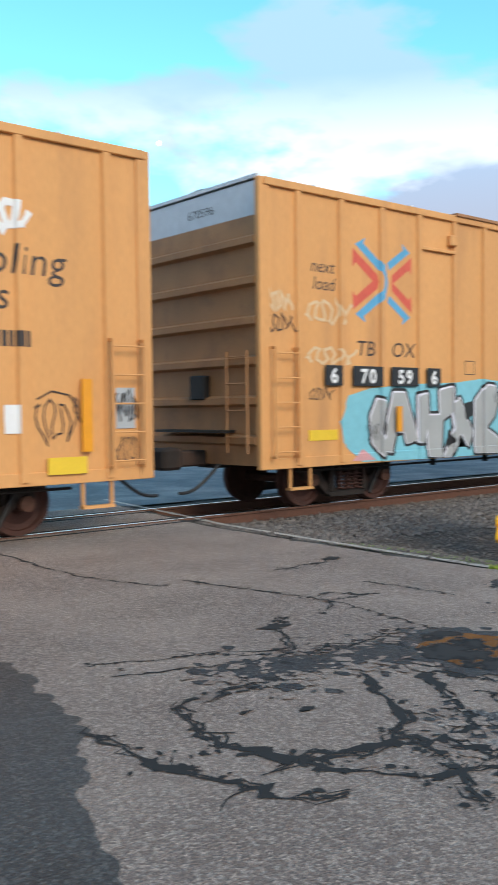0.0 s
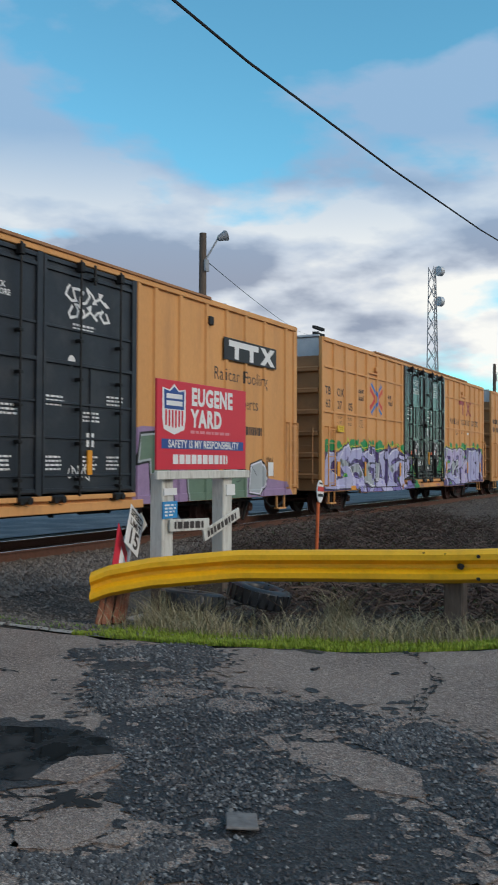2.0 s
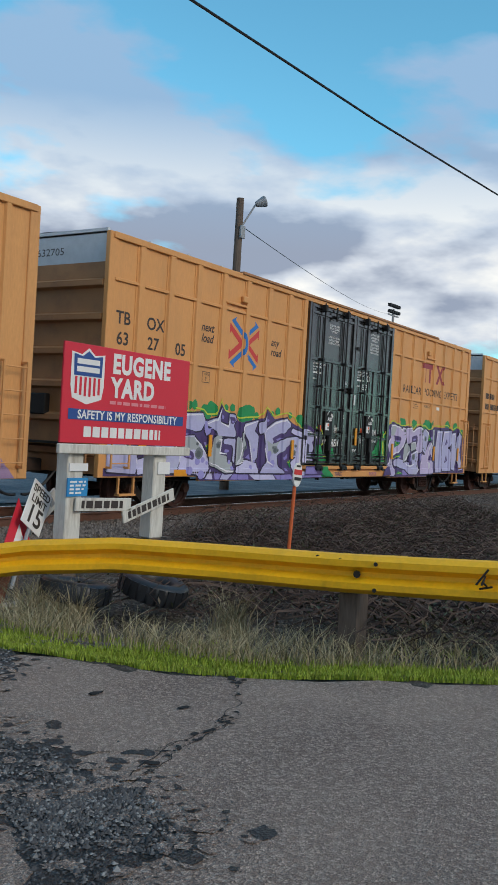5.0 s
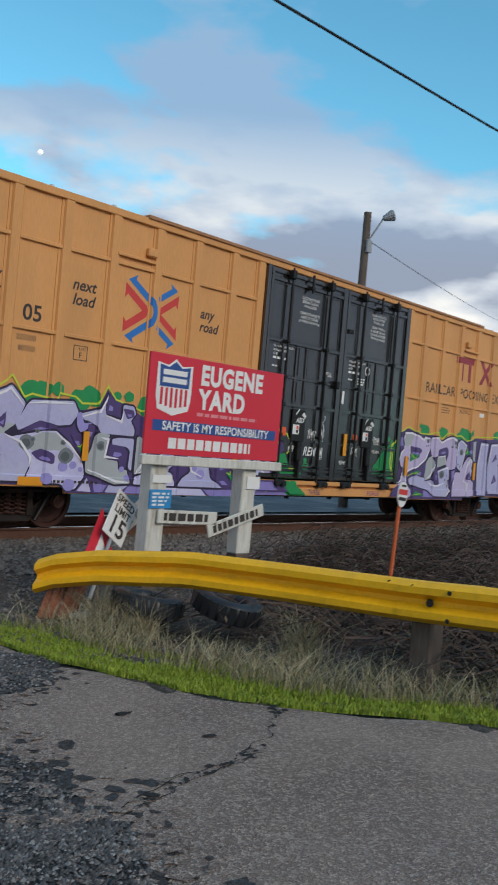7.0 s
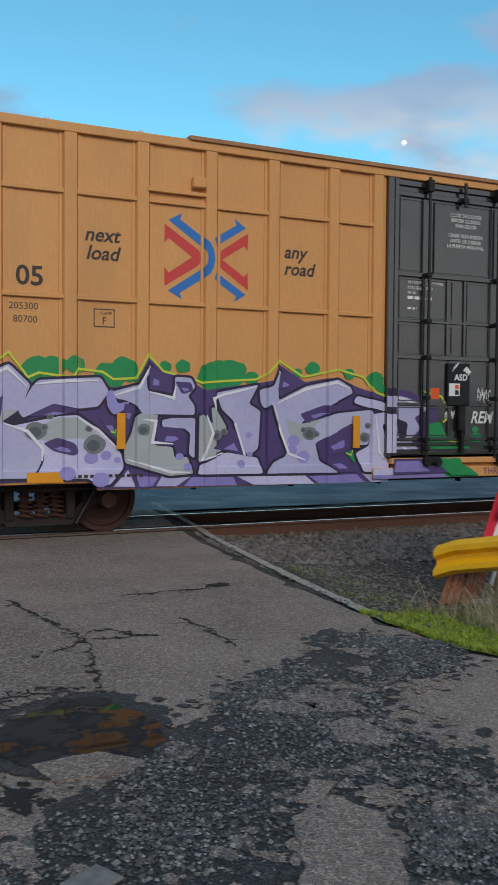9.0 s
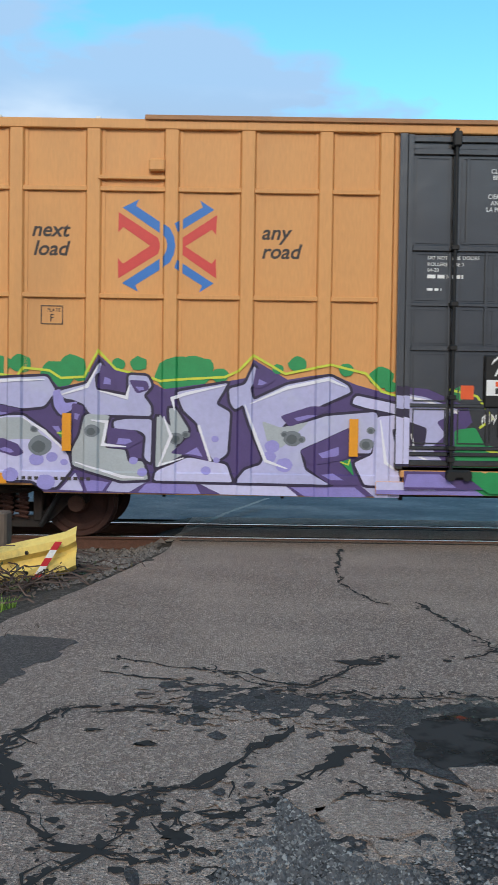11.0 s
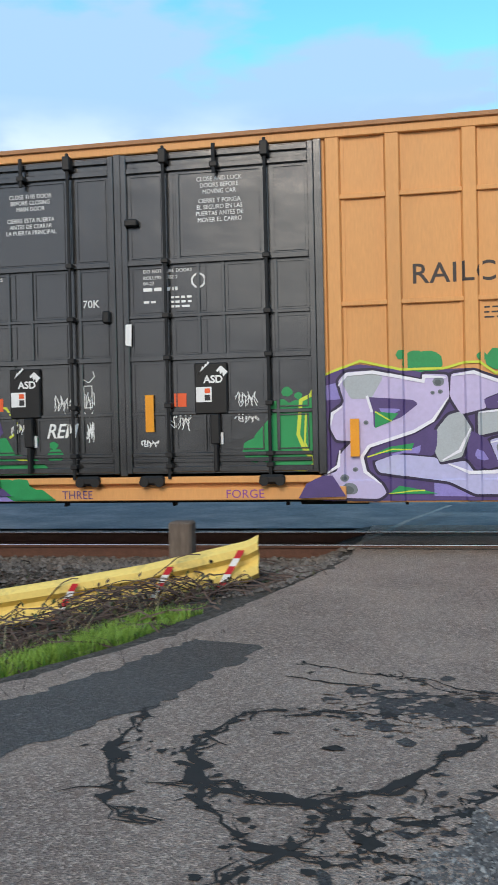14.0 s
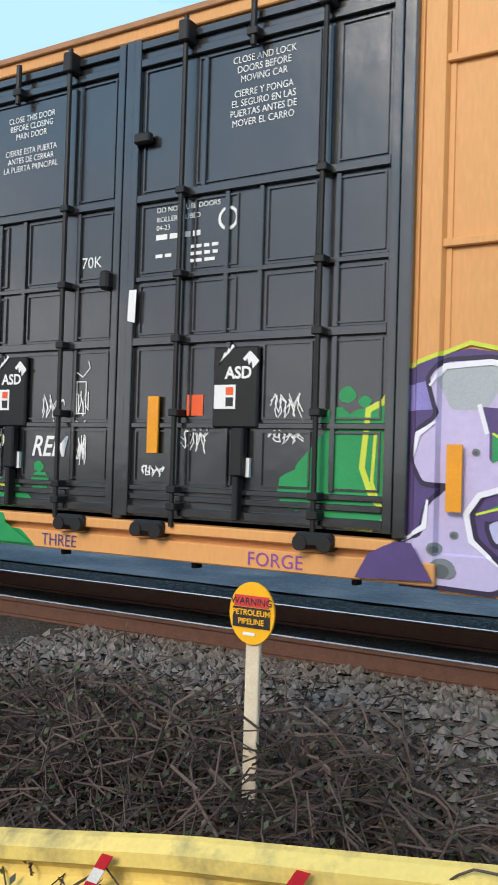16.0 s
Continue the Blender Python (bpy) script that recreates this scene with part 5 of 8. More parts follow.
CRACKS = [(1.2, [(-26.97, 11.05), (-27.19, 9.2), (-27.26, 8.21), (-27.13, 7.66), (-27.02, 7.26), (-26.91, 7.21)]), (1.2, [(-26.73, 7.31), (-26.62, 6.48), (-26.52, 5.63), (-26.69, 4.82), (-26.76, 4.4)]), (1.0, [(-26.87, 5.34), (-26.68, 5.44), (-26.52, 5.63), (-26.3, 5.56), (-26.03, 5.55)]), (1.2, [(-25.82, 7.08), (-25.36, 7.14), (-25.09, 7.07), (-24.73, 7.43)]), (1.2, [(-27.48, 5.21), (-27.74, 4.74), (-27.92, 4.58), (-28.09, 4.76), (-28.34, 4.96), (-28.52, 5.06)]), (1.0, [(-27.48, 5.21), (-27.32, 5.34), (-27.19, 5.42)]), (1.0, [(-25.71, 5.98), (-25.67, 5.56), (-25.7, 4.96)]), (1.4, [(-26.83, 4.47), (-27.1, 4.54), (-27.36, 4.45), (-27.57, 4.58), (-27.92, 4.44), (-28.32, 4.58)]), (1.8, [(-26.76, 4.4), (-26.69, 4.11), (-26.64, 3.91), (-26.64, 3.64), (-26.54, 3.51)]), (1.3, [(-28.93, 5.28), (-28.73, 5.16), (-28.46, 5.03), (-28.17, 4.94), (-27.98, 4.74), (-27.8, 4.7), (-27.63, 4.95), (-27.48, 5.14), (-27.25, 5.34)]), (1.6, [(-28.96, 4.95), (-28.69, 4.8), (-28.23, 4.64), (-27.79, 4.47), (-27.51, 4.45), (-26.99, 4.51)]), (3.0, [(-28.86, 4.27), (-29.09, 4.17), (-29.16, 3.83), (-29.16, 3.56), (-29.06, 3.34), (-28.84, 3.22), (-28.62, 3.14), (-28.4, 3.02), (-28.2, 3.05), (-28.06, 3.18), (-27.9, 3.34), (-27.76, 3.63), (-27.6, 3.77)]), (2.2, [(-29.08, 3.32), (-28.97, 3.04), (-28.82, 2.85), (-28.65, 2.73), (-28.52, 2.67), (-28.41, 2.72), (-28.29, 2.8)]), (2.0, [(-28.4, 3.02), (-28.41, 2.89), (-28.31, 2.76), (-28.2, 2.68)]), (2.0, [(-28.06, 3.18), (-27.89, 3.21), (-27.68, 3.25), (-27.32, 3.21)]), (2.0, [(-27.6, 3.77), (-27.51, 3.5), (-27.43, 3.22), (-27.38, 2.97)]), (2.0, [(-28.9, 4.18), (-28.55, 4.27), (-28.22, 4.2)]), (2.0, [(-29.53, 4.26), (-29.57, 3.99), (-29.55, 3.7), (-29.46, 3.5), (-29.39, 3.22), (-29.4, 3.12), (-29.27, 2.97), (-29.08, 2.91)]), (2.0, [(-27.95, 3.96), (-28.21, 3.48), (-28.44, 3.25), (-28.64, 3.15), (-28.86, 3.17), (-29.03, 3.28), (-29.29, 3.24)]), (1.8, [(-28.51, 3.22), (-28.53, 2.96), (-28.76, 2.61), (-28.86, 2.44)]), (0.8, [(-26.59, 5.83), (-26.26, 5.84), (-26.17, 5.54)]), (0.6, [(-24.11, 2.77), (-24.76, 2.42), (-25.15, 2.38), (-25.48, 2.33), (-25.77, 2.3)]), (1.0, [(-23.92, 3.19), (-24.03, 2.85), (-24.11, 2.77)]), (0.8, [(-24.8, 0.82), (-25.09, 0.86), (-25.24, 0.76)]), (0.6, [(-25.63, 2.35), (-24.87, 2.44), (-24.56, 2.47)])]
STARS = [(-27.48, 5.21), (-24.86, 7.23), (-28.85, 3.9), (-28.58, 3.73), (-24.67, 2.74), (-24.8, 3.25)]
LINE_R = [(-22.64, 15.47), (-23.19, 12.01), (-23.91, 8.22), (-24.33, 5.7), (-24.39, 5.14)]
LINE_L = [(-27.69, 17.95), (-28.44, 15.16), (-29.03, 12.3), (-29.15, 11.48)]


def grow(pts, d):
    """A polygon pushed outwards by d."""
    n = len(pts)
    area = sum(pts[i][0] * pts[(i + 1) % n][1] - pts[(i + 1) % n][0] * pts[i][1] for i in range(n))
    s = 1 if area > 0 else -1
    out = []
    for i in range(n):
        p, a, b = Vector(pts[i]), Vector(pts[i - 1]), Vector(pts[(i + 1) % n])
        e0, e1 = (p - a).normalized(), (b - p).normalized()
        n0, n1 = Vector((e0.y, -e0.x)) * s, Vector((e1.y, -e1.x)) * s
        m = n0 + n1
        m = m.normalized() if m.length > 0.3 else n1
        out.append(tuple(p + m * d / max(0.45, m.dot(n1))))
    return out


def blob(cx, cz, r, n=11, jig=0.18):
    a0 = random.uniform(0, 6)
    return [(cx + math.cos(a0 + k * math.tau / n) * r * random.uniform(1 - jig, 1 + jig), cz + math.sin(a0 + k * math.tau / n) * r * 0.85 * random.uniform(1 - jig, 1 + jig)) for k in range(n)]


def letters(car, side, shapes, fill, line, edge, off, w=0.03, name="sprayed_letter"):
    """Bubble letters: a dark line, a white line and the fill, one over the other."""
    for q in shapes:
        paint("letter_line", [grow(q, w * 2.0)], line, car, side, off)
        paint("letter_edge", [grow(q, w * 1.1)], edge, car, side, off + 0.0015)
        paint(name, [grow(q, w * 0.25)], fill, car, side, off + 0.003)
        # inner pen lines from the corners inwards
        cx, cz = sum(p[0] for p in q) / len(q), sum(p[1] for p in q) / len(q)
        for p in q[1::4]:
            a, m = Vector(p), Vector(p).lerp(Vector((cx, cz)), 0.45)
            kink = m + Vector((random.uniform(-0.06, 0.06), random.uniform(-0.06, 0.06)))
            paint("pen_line", ribbon([tuple(a), tuple(kink), tuple(a.lerp(Vector((cx, cz)), 0.75))], 0.018, False), line, car, side, off + 0.005)


def scrawl(x0, x1, z0, z1, n, w):
    """A tag that cannot be read: a few loops of pen."""
    pts = []
    for k in range(n):
        t = k / (n - 1)
        pts.append((x0 + (x1 - x0) * (t + 0.08 * math.sin(t * 40 + x0 * 7)), z0 + (z1 - z0) * (0.5 + 0.5 * math.sin(t * 23 + x0 * 11) * random.uniform(0.5, 1))))
    return ribbon(pts, w)


def spill(polys, material, off):
    """Paint that runs over a door leaf and, lower down, over the sill beam."""
    for q in polys:
        if max(z for _, z in q) > 0.8:
            paint("sprayed_spill", [[(x, max(z, 0.745)) for x, z in q]], material, car_b, None, 0.047 + off)
        if min(z for _, z in q) < 0.66:
            paint("sprayed_spill", [[(x, min(z, 0.695)) for x, z in q]], material, car_b, None, 0.132 + off)


def rounded(pts, k=2):
    """A polygon or line with its corners softened as a spray can draws them."""
    n = len(pts)
    out = []
    for i in range(n):
        p, a, b = Vector(pts[i]), Vector(pts[i - 1]), Vector(pts[(i + 1) % n])
        r = min(0.035, (p - a).length * 0.35, (b - p).length * 0.35)
        u, v = p + (a - p).normalized() * r, p + (b - p).normalized() * r
        for m in range(k + 1):
            t = m / k
            out.append(tuple(u * (1 - t) ** 2 + p * 2 * t * (1 - t) + v * t * t))
    return out


def piece(c, s, base, lime, fills, dark, violet, green, pale, shines, dots, vdots, blobs):
    """One sprayed piece: drips, ground, letters with pale upper and grey middle fields, gaps, shines and dots."""
    paint("sprayed_green", [blob(x, z, r * 1.15, 16, 0.1) for x, z, r in blobs], G_GREEN, c, s, 0.010, "green sprayed drips")
    paint("sprayed_ground", [base], G_PURP, c, s, 0.016, "purple sprayed background", 0.36)
    paint("sprayed_outline", ribbon(lime, 0.03, False), G_LIME, c, s, 0.018)
    for k, q in enumerate(violet + pale):
        paint("sprayed_wedge", [q], G_VIO if k < len(violet) else (G_LAV, G_PALE)[k % 2], c, s, 0.0175 + 0.0003 * k, "", 0.36)
    for k, (q, f) in enumerate(fills):
        o = 0.0205 + 0.0002 * k
        paint("letter_line", [grow(rounded(q), 0.034)], G_INK, c, s, o, "", 0.36)
        paint("sprayed_letter", [rounded(q)], f, c, s, o + 0.0035, "", 0.36)
    for k, q in enumerate(dark):
        paint("sprayed_gap", [rounded(q)], G_PURP, c, s, 0.0275 + 0.0001 * k)
        cx, cz = sum(p[0] for p in q) / len(q), sum(p[1] for p in q) / len(q)
        paint("gap_shade", [[(cx + (x - cx) * 0.42, cz + (z - cz) * 0.3 - 0.03) for x, z in q]], G_VIO, c, s, 0.0292 + 0.0001 * k)
    for q in green:
        paint("sprayed_leaf", [q], G_GREEN, c, s, 0.031)
        cx, cz = sum(p[0] for p in q) / len(q), sum(p[1] for p in q) / len(q)
        paint("leaf_shine", ribbon([q[0], (cx, cz + 0.01), q[-2]], 0.016, False), G_LIME, c, s, 0.032)
    for k, (x, z, r) in enumerate(dots):
        paint("sprayed_dot", [blob(x, z, r, 14, 0.06)], G_DOT, c, s, 0.0300 + 0.0001 * k)
        paint("dot_core", [blob(x - r * 0.1, z - r * 0.1, r * 0.6, 12, 0.08)], G_DOT2, c, s, 0.0318 + 0.0001 * k)
    for k, (x, z, r) in enumerate(vdots):
        paint("sprayed_dot", [blob(x, max(z, 0.38 + r), r, 14, 0.06)], G_VPALE, c, s, 0.0300 + 0.0001 * k, "", 0.36)
    for q in shines:
        m = len(q)
        paint("letter_shine", ribbon(q, [0.014] + [0.04] * (m - 2) + [0.014] if m > 2 else 0.032), G_WHITE, c, s, 0.0335)


def paint_b():
    c, s = car_b, side_b
    base = [(0.04, 0.48), (0.05, 1.5), (0.3, 1.75), (0.7, 1.7), (1.0, 1.6)] + SL_TOP + [(7.42, 0.37), (3.06, 0.37), (2.92, 0.48)]
    first = [(0.1, 0.56), (0.12, 1.35), (0.35, 1.62), (0.75, 1.62), (0.95, 1.45), (0.6, 1.3), (0.55, 1.1), (0.95, 0.95), (1.05, 0.7), (0.9, 0.52)]
    join = [(0.98, 1.3), (1.1, 1.6), (1.28, 1.62), (1.28, 1.2), (1.02, 1.05)]
    foot = [(1.0, 0.5), (0.98, 0.78), (1.28, 0.84), (1.28, 0.54)]
    fills = [(first, G_LAV), (join, G_LAV), (foot, G_PALE), (SL_S, G_LAV), (SL_E2, G_PALE), (SL_E1, G_LAV), (SL_P, G_VPALE), (SL_T3, G_LAV), (SL_T2, G_GREY), (SL_T1, G_LAV), (SL_W3, G_PALE), (SL_W1, G_GREY), (SL_W2, G_LAV), (SL_X, G_PALE), (SL_R, G_LAV)]
    dark = [SL_D1, SL_D2, SL_D3, SL_D4, SL_D5, SL_D6, SL_D7, SL_D8, SL_D9, SL_D10, SL_D11, SL_D12, SL_D13, SL_D14]
    shines = [SL_H1, SL_H2, SL_H3, SL_H4, SL_H5, SL_H6, SL_H7, SL_H8, SL_H9, SL_H10, SL_H11, SL_H12, SL_H13, SL_H14, [(0.15, 1.35), (0.36, 1.58), (0.72, 1.58)], [(0.6, 1.08), (0.92, 0.92), (1.0, 0.72)]]
    piece(c, s, base, [(0.1, 1.62), (0.3, 1.84), (0.7, 1.78), (1.0, 1.68)] + SL_LIME, fills, dark, [SL_V1, SL_V2, SL_V3], [SL_G1, SL_G2, SL_G3], [SL_B1, SL_B2, SL_B3, SL_B4], shines, SL_DOTS, SL_VDOTS, SL_GREEN + [(0.3, 1.8, 0.2), (0.65, 1.82, 0.17)])
    # grey middle fields of the letters
    for k, q in enumerate(([(1.27, 1.22), (1.83, 1.21), (2.05, 1.36), (1.6, 1.4), (1.27, 1.36)], [(2.1, 1.1), (2.55, 1.28), (2.8, 1.28), (3.1, 1.0), (2.75, 1.02), (2.4, 0.98)], [(4.46, 1.35), (4.6, 1.2), (4.72, 1.2), (4.66, 1.02), (4.47, 1.0)], [(5.72, 1.28), (5.95, 1.2), (6.3, 1.28), (5.98, 0.96), (5.82, 0.92)])):
        paint("sprayed_grey", [rounded(q)], G_GREY, c, s, 0.0268 + 0.0001 * k)
    # spill over the door sill and the left leaf
    spill([[(7.46, 0.47), (7.46, 1.72), (7.75, 1.7), (8.25, 1.48), (8.3, 1.3), (8.1, 1.1), (8.2, 0.95), (8.05, 0.8), (8.5, 0.48)]], G_PURP, 0.0015)
    spill([rounded([(7.47, 1.64), (7.72, 1.6), (8.16, 1.44), (7.86, 1.3), (7.98, 1.14), (7.8, 0.98), (7.98, 0.78), (7.47, 0.78)])], G_LAV, 0.0021)
    spill([[(7.46, 0.5), (7.5, 0.66), (7.9, 0.66), (8.1, 0.5)]], G_VIO, 0.0021)
    spill([rounded([(7.52, 1.3), (7.75, 1.22), (7.72, 1.0), (7.54, 0.98)])], G_INK, 0.0024)
    spill(ribbon([(7.5, 1.6), (7.72, 1.56), (8.1, 1.42)], 0.03) + ribbon([(7.76, 0.82), (7.6, 0.9), (7.56, 1.14)], 0.025), G_WHITE, 0.0027)
    for name, off, x0, x1 in (("jamb_paint", 0.0815, 7.36, 7.45), ("frame_paint", 0.0965, 7.452, 7.52)):
        paint(name, [[(x0, 0.75), (x0, 1.74), (x1, 1.72), (x1, 0.75)]], G_INK, c, None, off)
        paint(name, [[(x0, 0.78), (x0, 1.36), (x1, 1.34), (x1, 0.78)]], G_PALE, c, None, off + 0.0006)
        paint(name, [[(x0, 1.46), (x0, 1.62), (x1, 1.61), (x1, 1.45)]], G_LAV, c, None, off + 0.0006)
    paint("sill_paint", [[(7.125, 0.405), (7.125, 0.555), (8.2, 0.555), (8.45, 0.405)]], G_VIO, c, None, 0.1012)
    paint("sill_paint", [[(7.125, 0.46), (7.125, 0.555), (7.7, 0.555), (7.85, 0.46)]], G_PALE, c, None, 0.1018)
    paint("sill_paint", [rounded([(8.2, 0.555), (8.45, 0.405), (9.05, 0.405), (8.85, 0.555)])], G_GREEN, c, None, 0.1024)
    spill([rounded([(8.08, 1.2), (8.34, 1.24), (8.46, 1.02), (8.72, 0.98), (8.92, 0.84), (8.95, 0.75), (8.1, 0.75)])], G_GREEN, 0.0026)
    spill([blob(8.25, 1.05, 0.12), blob(8.2, 0.78, 0.17), blob(8.55, 0.6, 0.16), [(8.1, 1.1), (8.4, 1.0), (8.7, 0.6), (9.02, 0.43), (8.5, 0.43), (8.15, 0.7)], blob(8.72, 1.2, 0.07), blob(9.0, 1.12, 0.06), blob(9.02, 0.98, 0.11), blob(8.15, 1.65, 0.09)], G_GREEN, 0.0027)
    spill(ribbon([(8.0, 1.7), (8.35, 1.62), (8.55, 1.35), (8.4, 1.24)], 0.03) + ribbon([(8.5, 0.96), (8.7, 0.9)], 0.04), G_LIME, 0.0033)
    # right piece
    base = [(12.5, 0.38), (12.5, 1.75)] + SR_TOP + [(17.1, 2.0), (17.6, 2.05), (18.2, 1.92), (18.6, 2.05), (19.0, 1.88), (19.4, 1.68), (19.42, 0.48), (15.85, 0.48), (15.85, 0.37)]
    more = [[(16.62, 0.5), (16.55, 1.3), (16.68, 1.92), (17.05, 1.9), (17.0, 1.45), (17.1, 0.5)], [(17.25, 0.55), (17.15, 1.3), (17.3, 1.9), (17.9, 1.95), (18.0, 1.5), (17.75, 1.35), (18.05, 1.1), (18.0, 0.55)], [(18.15, 0.6), (18.1, 1.85), (18.45, 1.9), (18.5, 1.3), (18.7, 1.9), (19.1, 1.8), (18.95, 1.2), (19.3, 0.6), (18.9, 0.55), (18.6, 0.95), (18.45, 0.55)]]
    fills = [(SR_X, G_GREY), (SR_W2, G_LILAC), (SR_W1, G_LAV), (SR_E4, G_LAV), (SR_E2, G_GREY), (SR_E1, G_LILAC), (SR_E3, G_GREY), (SR_2, G_LILAC)] + [(q, G_LAV) for q in more]
    gaps = [[(17.4, 1.4), (17.7, 1.5), (17.6, 1.65)], [(17.45, 0.8), (17.75, 0.9), (17.6, 1.1)]]
    shines = [SR_H1, SR_H2, SR_H3, SR_H4, SR_H5, SR_H6, SR_H7, SR_H8, SR_H9, SR_H10, SR_H11, SR_H12, SR_H13, SR_H14, SR_H15, SR_H16, [(17.2, 1.3), (17.33, 1.86), (17.86, 1.9)], [(18.15, 1.8), (18.42, 1.85), (18.48, 1.3)], [(16.6, 1.3), (16.72, 1.86), (17.0, 1.86)]]
    piece(c, s, base, SR_LIME + [(17.1, 2.07), (17.6, 2.11), (18.2, 1.98), (18.6, 2.11), (19.0, 1.94), (19.4, 1.74)], fills, [SR_D1, SR_D2, SR_D3, SR_D4, SR_D5, SR_D6] + gaps, [SR_V1, SR_V2, SR_V3], [SR_G1, SR_G2, SR_G3, SR_G4], [], shines, SR_DOTS, [], SR_GREEN + [(17.6, 2.1, 0.18), (18.4, 2.05, 0.2), (19.1, 1.85, 0.18)])
    paint("sprayed_grey", [rounded([(12.75, 1.82), (12.83, 1.92), (13.1, 1.93), (13.25, 1.88), (13.1, 1.62), (12.85, 1.62)])], G_GREY, c, s, 0.027)
    GR_GRN = [(11.89, 1.46), (12.14, 1.62), (12.39, 1.66), (12.38, 1.21), (12.53, 0.86), (12.22, 0.72), (11.61, 0.92), (11.65, 1.2)]
    spots = [(12.07, 1.73, 0.07), (12.21, 1.68, 0.05), (11.98, 1.53, 0.13), (11.66, 1.02, 0.17), (11.85, 1.2, 0.14), (12.25, 1.4, 0.12)]
    spill([rounded(GR_GRN)] + [blob(x, z, r, 14, 0.1) for x, z, r in spots], G_GREEN, 0.0015)
    spill(ribbon([(12.42, 1.78), (12.36, 1.68), (12.24, 1.62), (12.2, 1.2), (12.28, 1.0), (12.42, 0.85), (12.28, 0.76), (12.0, 0.78)], 0.045), G_LIME, 0.0048)
    spill(ribbon([(12.3, 1.45), (12.28, 1.1), (12.34, 0.95)], 0.025), G_LIME, 0.0050)
    spill([[(12.2, 0.42), (12.3, 0.6), (12.42, 0.66), (12.5, 0.8), (12.62, 0.8), (12.78, 0.44)]], G_PURP, 0.0010)


def letter_b(c, number, left, right):
    y, s = -0.048, side_b
    for body, x, z in number:
        on_side("lettering", body, 0.335, x, z, s, BLACKLET, c, wide=1.05, bold=0.006)
    for k, (body, x, z) in enumerate((("next", 2.87, 3.5), ("load", 2.89, 3.27), ("any", 5.68, 3.5), ("road", 5.68, 3.27))):
        on_side("lettering", body, 0.25, x, z, s, BLACKLET, c, shear=0.25, bold=0.005)
    emblem(c, 4.53, 3.4, 1.36, 1.12, LBLUE, LRED, s)
    fr = bmesh.new()
    for q in (ribbon([(3.0, 2.43), (3.26, 2.43), (3.26, 2.65), (3.0, 2.65), (3.0, 2.43)], 0.012, False)):
        poly(fr, q, -0.004)
    part("plate_mark", fr, BLACKLET, c)
    textp("lettering", "PLATE", 0.06, 3.07, 2.58, -0.004, BLACKLET, c)
    textp("lettering", "F", 0.13, 3.1, 2.46, -0.004, BLACKLET, c)
    on_side("lettering", "LD LMT", 0.11, 1.16, 2.62, s, BLACKLET, c)
    on_side("lettering", "LT WT", 0.11, 1.16, 2.47, s, BLACKLET, c)
    on_side("lettering", "205300", 0.12, 1.94, 2.6, s, BLACKLET, c)
    on_side("lettering", "80700", 0.12, 1.99, 2.44, s, BLACKLET, c)
    lab = part("label_plate", B(bmesh.new(), 1.04, 1.55, -0.054, -0.045, 2.22, 2.41), TAGYEL, c, "yellow warning label")
    textp("lettering", "THIS CAR", 0.07, 1.3, 2.33, -0.056, BLACKLET, lab, align="CENTER")
    textp("lettering", "EXCESS HEIGHT", 0.055, 1.3, 2.26, -0.056, BLACKLET, lab, align="CENTER")
    for x, z, h in ((3.28, 0.88, 0.46), (6.79, 0.86, 0.46), (12.84, 0.92, 0.46), (16.27, 0.9, 0.46), (0.97, 0.9, 0.44), (10.26, 1.27, 0.47), (18.6, 0.9, 0.45)):
        yy = -0.09 if x == 10.26 else -0.08
        part("reflector", B(bmesh.new(), x, x + (0.22 if x < 1 else 0.11), yy, yy + 0.02, z, z + h), REFLECT, c, "amber reflector strip")
    # small latch boxes under the eaves
    for x, w in ((3.68, 0.82), (15.36, 0.75)):
        bm = bmesh.new()
        B(bm, x, x + w, -0.06, 0, 4.19, 4.24, 0.008)
        B(bm, x + (w - 0.2 if x < 5 else 0.06), x + (w if x < 5 else 0.26), -0.09, 0, 4.29, 4.44, 0.02)
        part("latch_bracket", bm, YELLOW, c)
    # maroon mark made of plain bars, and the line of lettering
    p = [[(15.01, 3.86), (15.01, 4.02), (15.98, 4.04), (15.98, 3.88)], [(15.27, 3.42), (15.27, 3.86), (15.42, 3.86), (15.42, 3.42)], [(15.68, 3.42), (15.68, 3.87), (15.83, 3.87), (15.83, 3.42)]]
    p += [[(16.3, 4.05), (16.48, 4.05), (17.02, 3.44), (16.84, 3.44)], [(16.84, 4.06), (17.02, 4.06), (16.72, 3.73), (16.63, 3.83)], [(16.3, 3.43), (16.48, 3.43), (16.66, 3.66), (16.57, 3.76)]]
    paint("maroon_mark", p, MAROON, c, s, 0.0035)
    on_side("lettering", "RAILCAR", 0.34, 13.6, 2.99, s, BLACKLET, c, wide=1.04, space=1.06, bold=0.003)
    on_side("lettering", "POOLING", 0.34, 15.3, 3.0, s, BLACKLET, c, wide=1.04, space=1.06, bold=0.003)
    on_side("lettering", "EXPERTS", 0.34, 17.1, 3.01, s, BLACKLET, c, wide=0.98, space=1.06, bold=0.003)
    on_side("lettering", "XGH61C", 0.15, 15.38, 2.6, s, BLACKLET, c)
    bars("small_print", c, 14.45, 2.66, 0.5, 3, 0.02, 0.04, 0, BLACKLET, s)
    part("label_plate", B(bmesh.new(), 16.5, 16.75, -0.008, 0, 2.58, 2.68), WHITE, c)
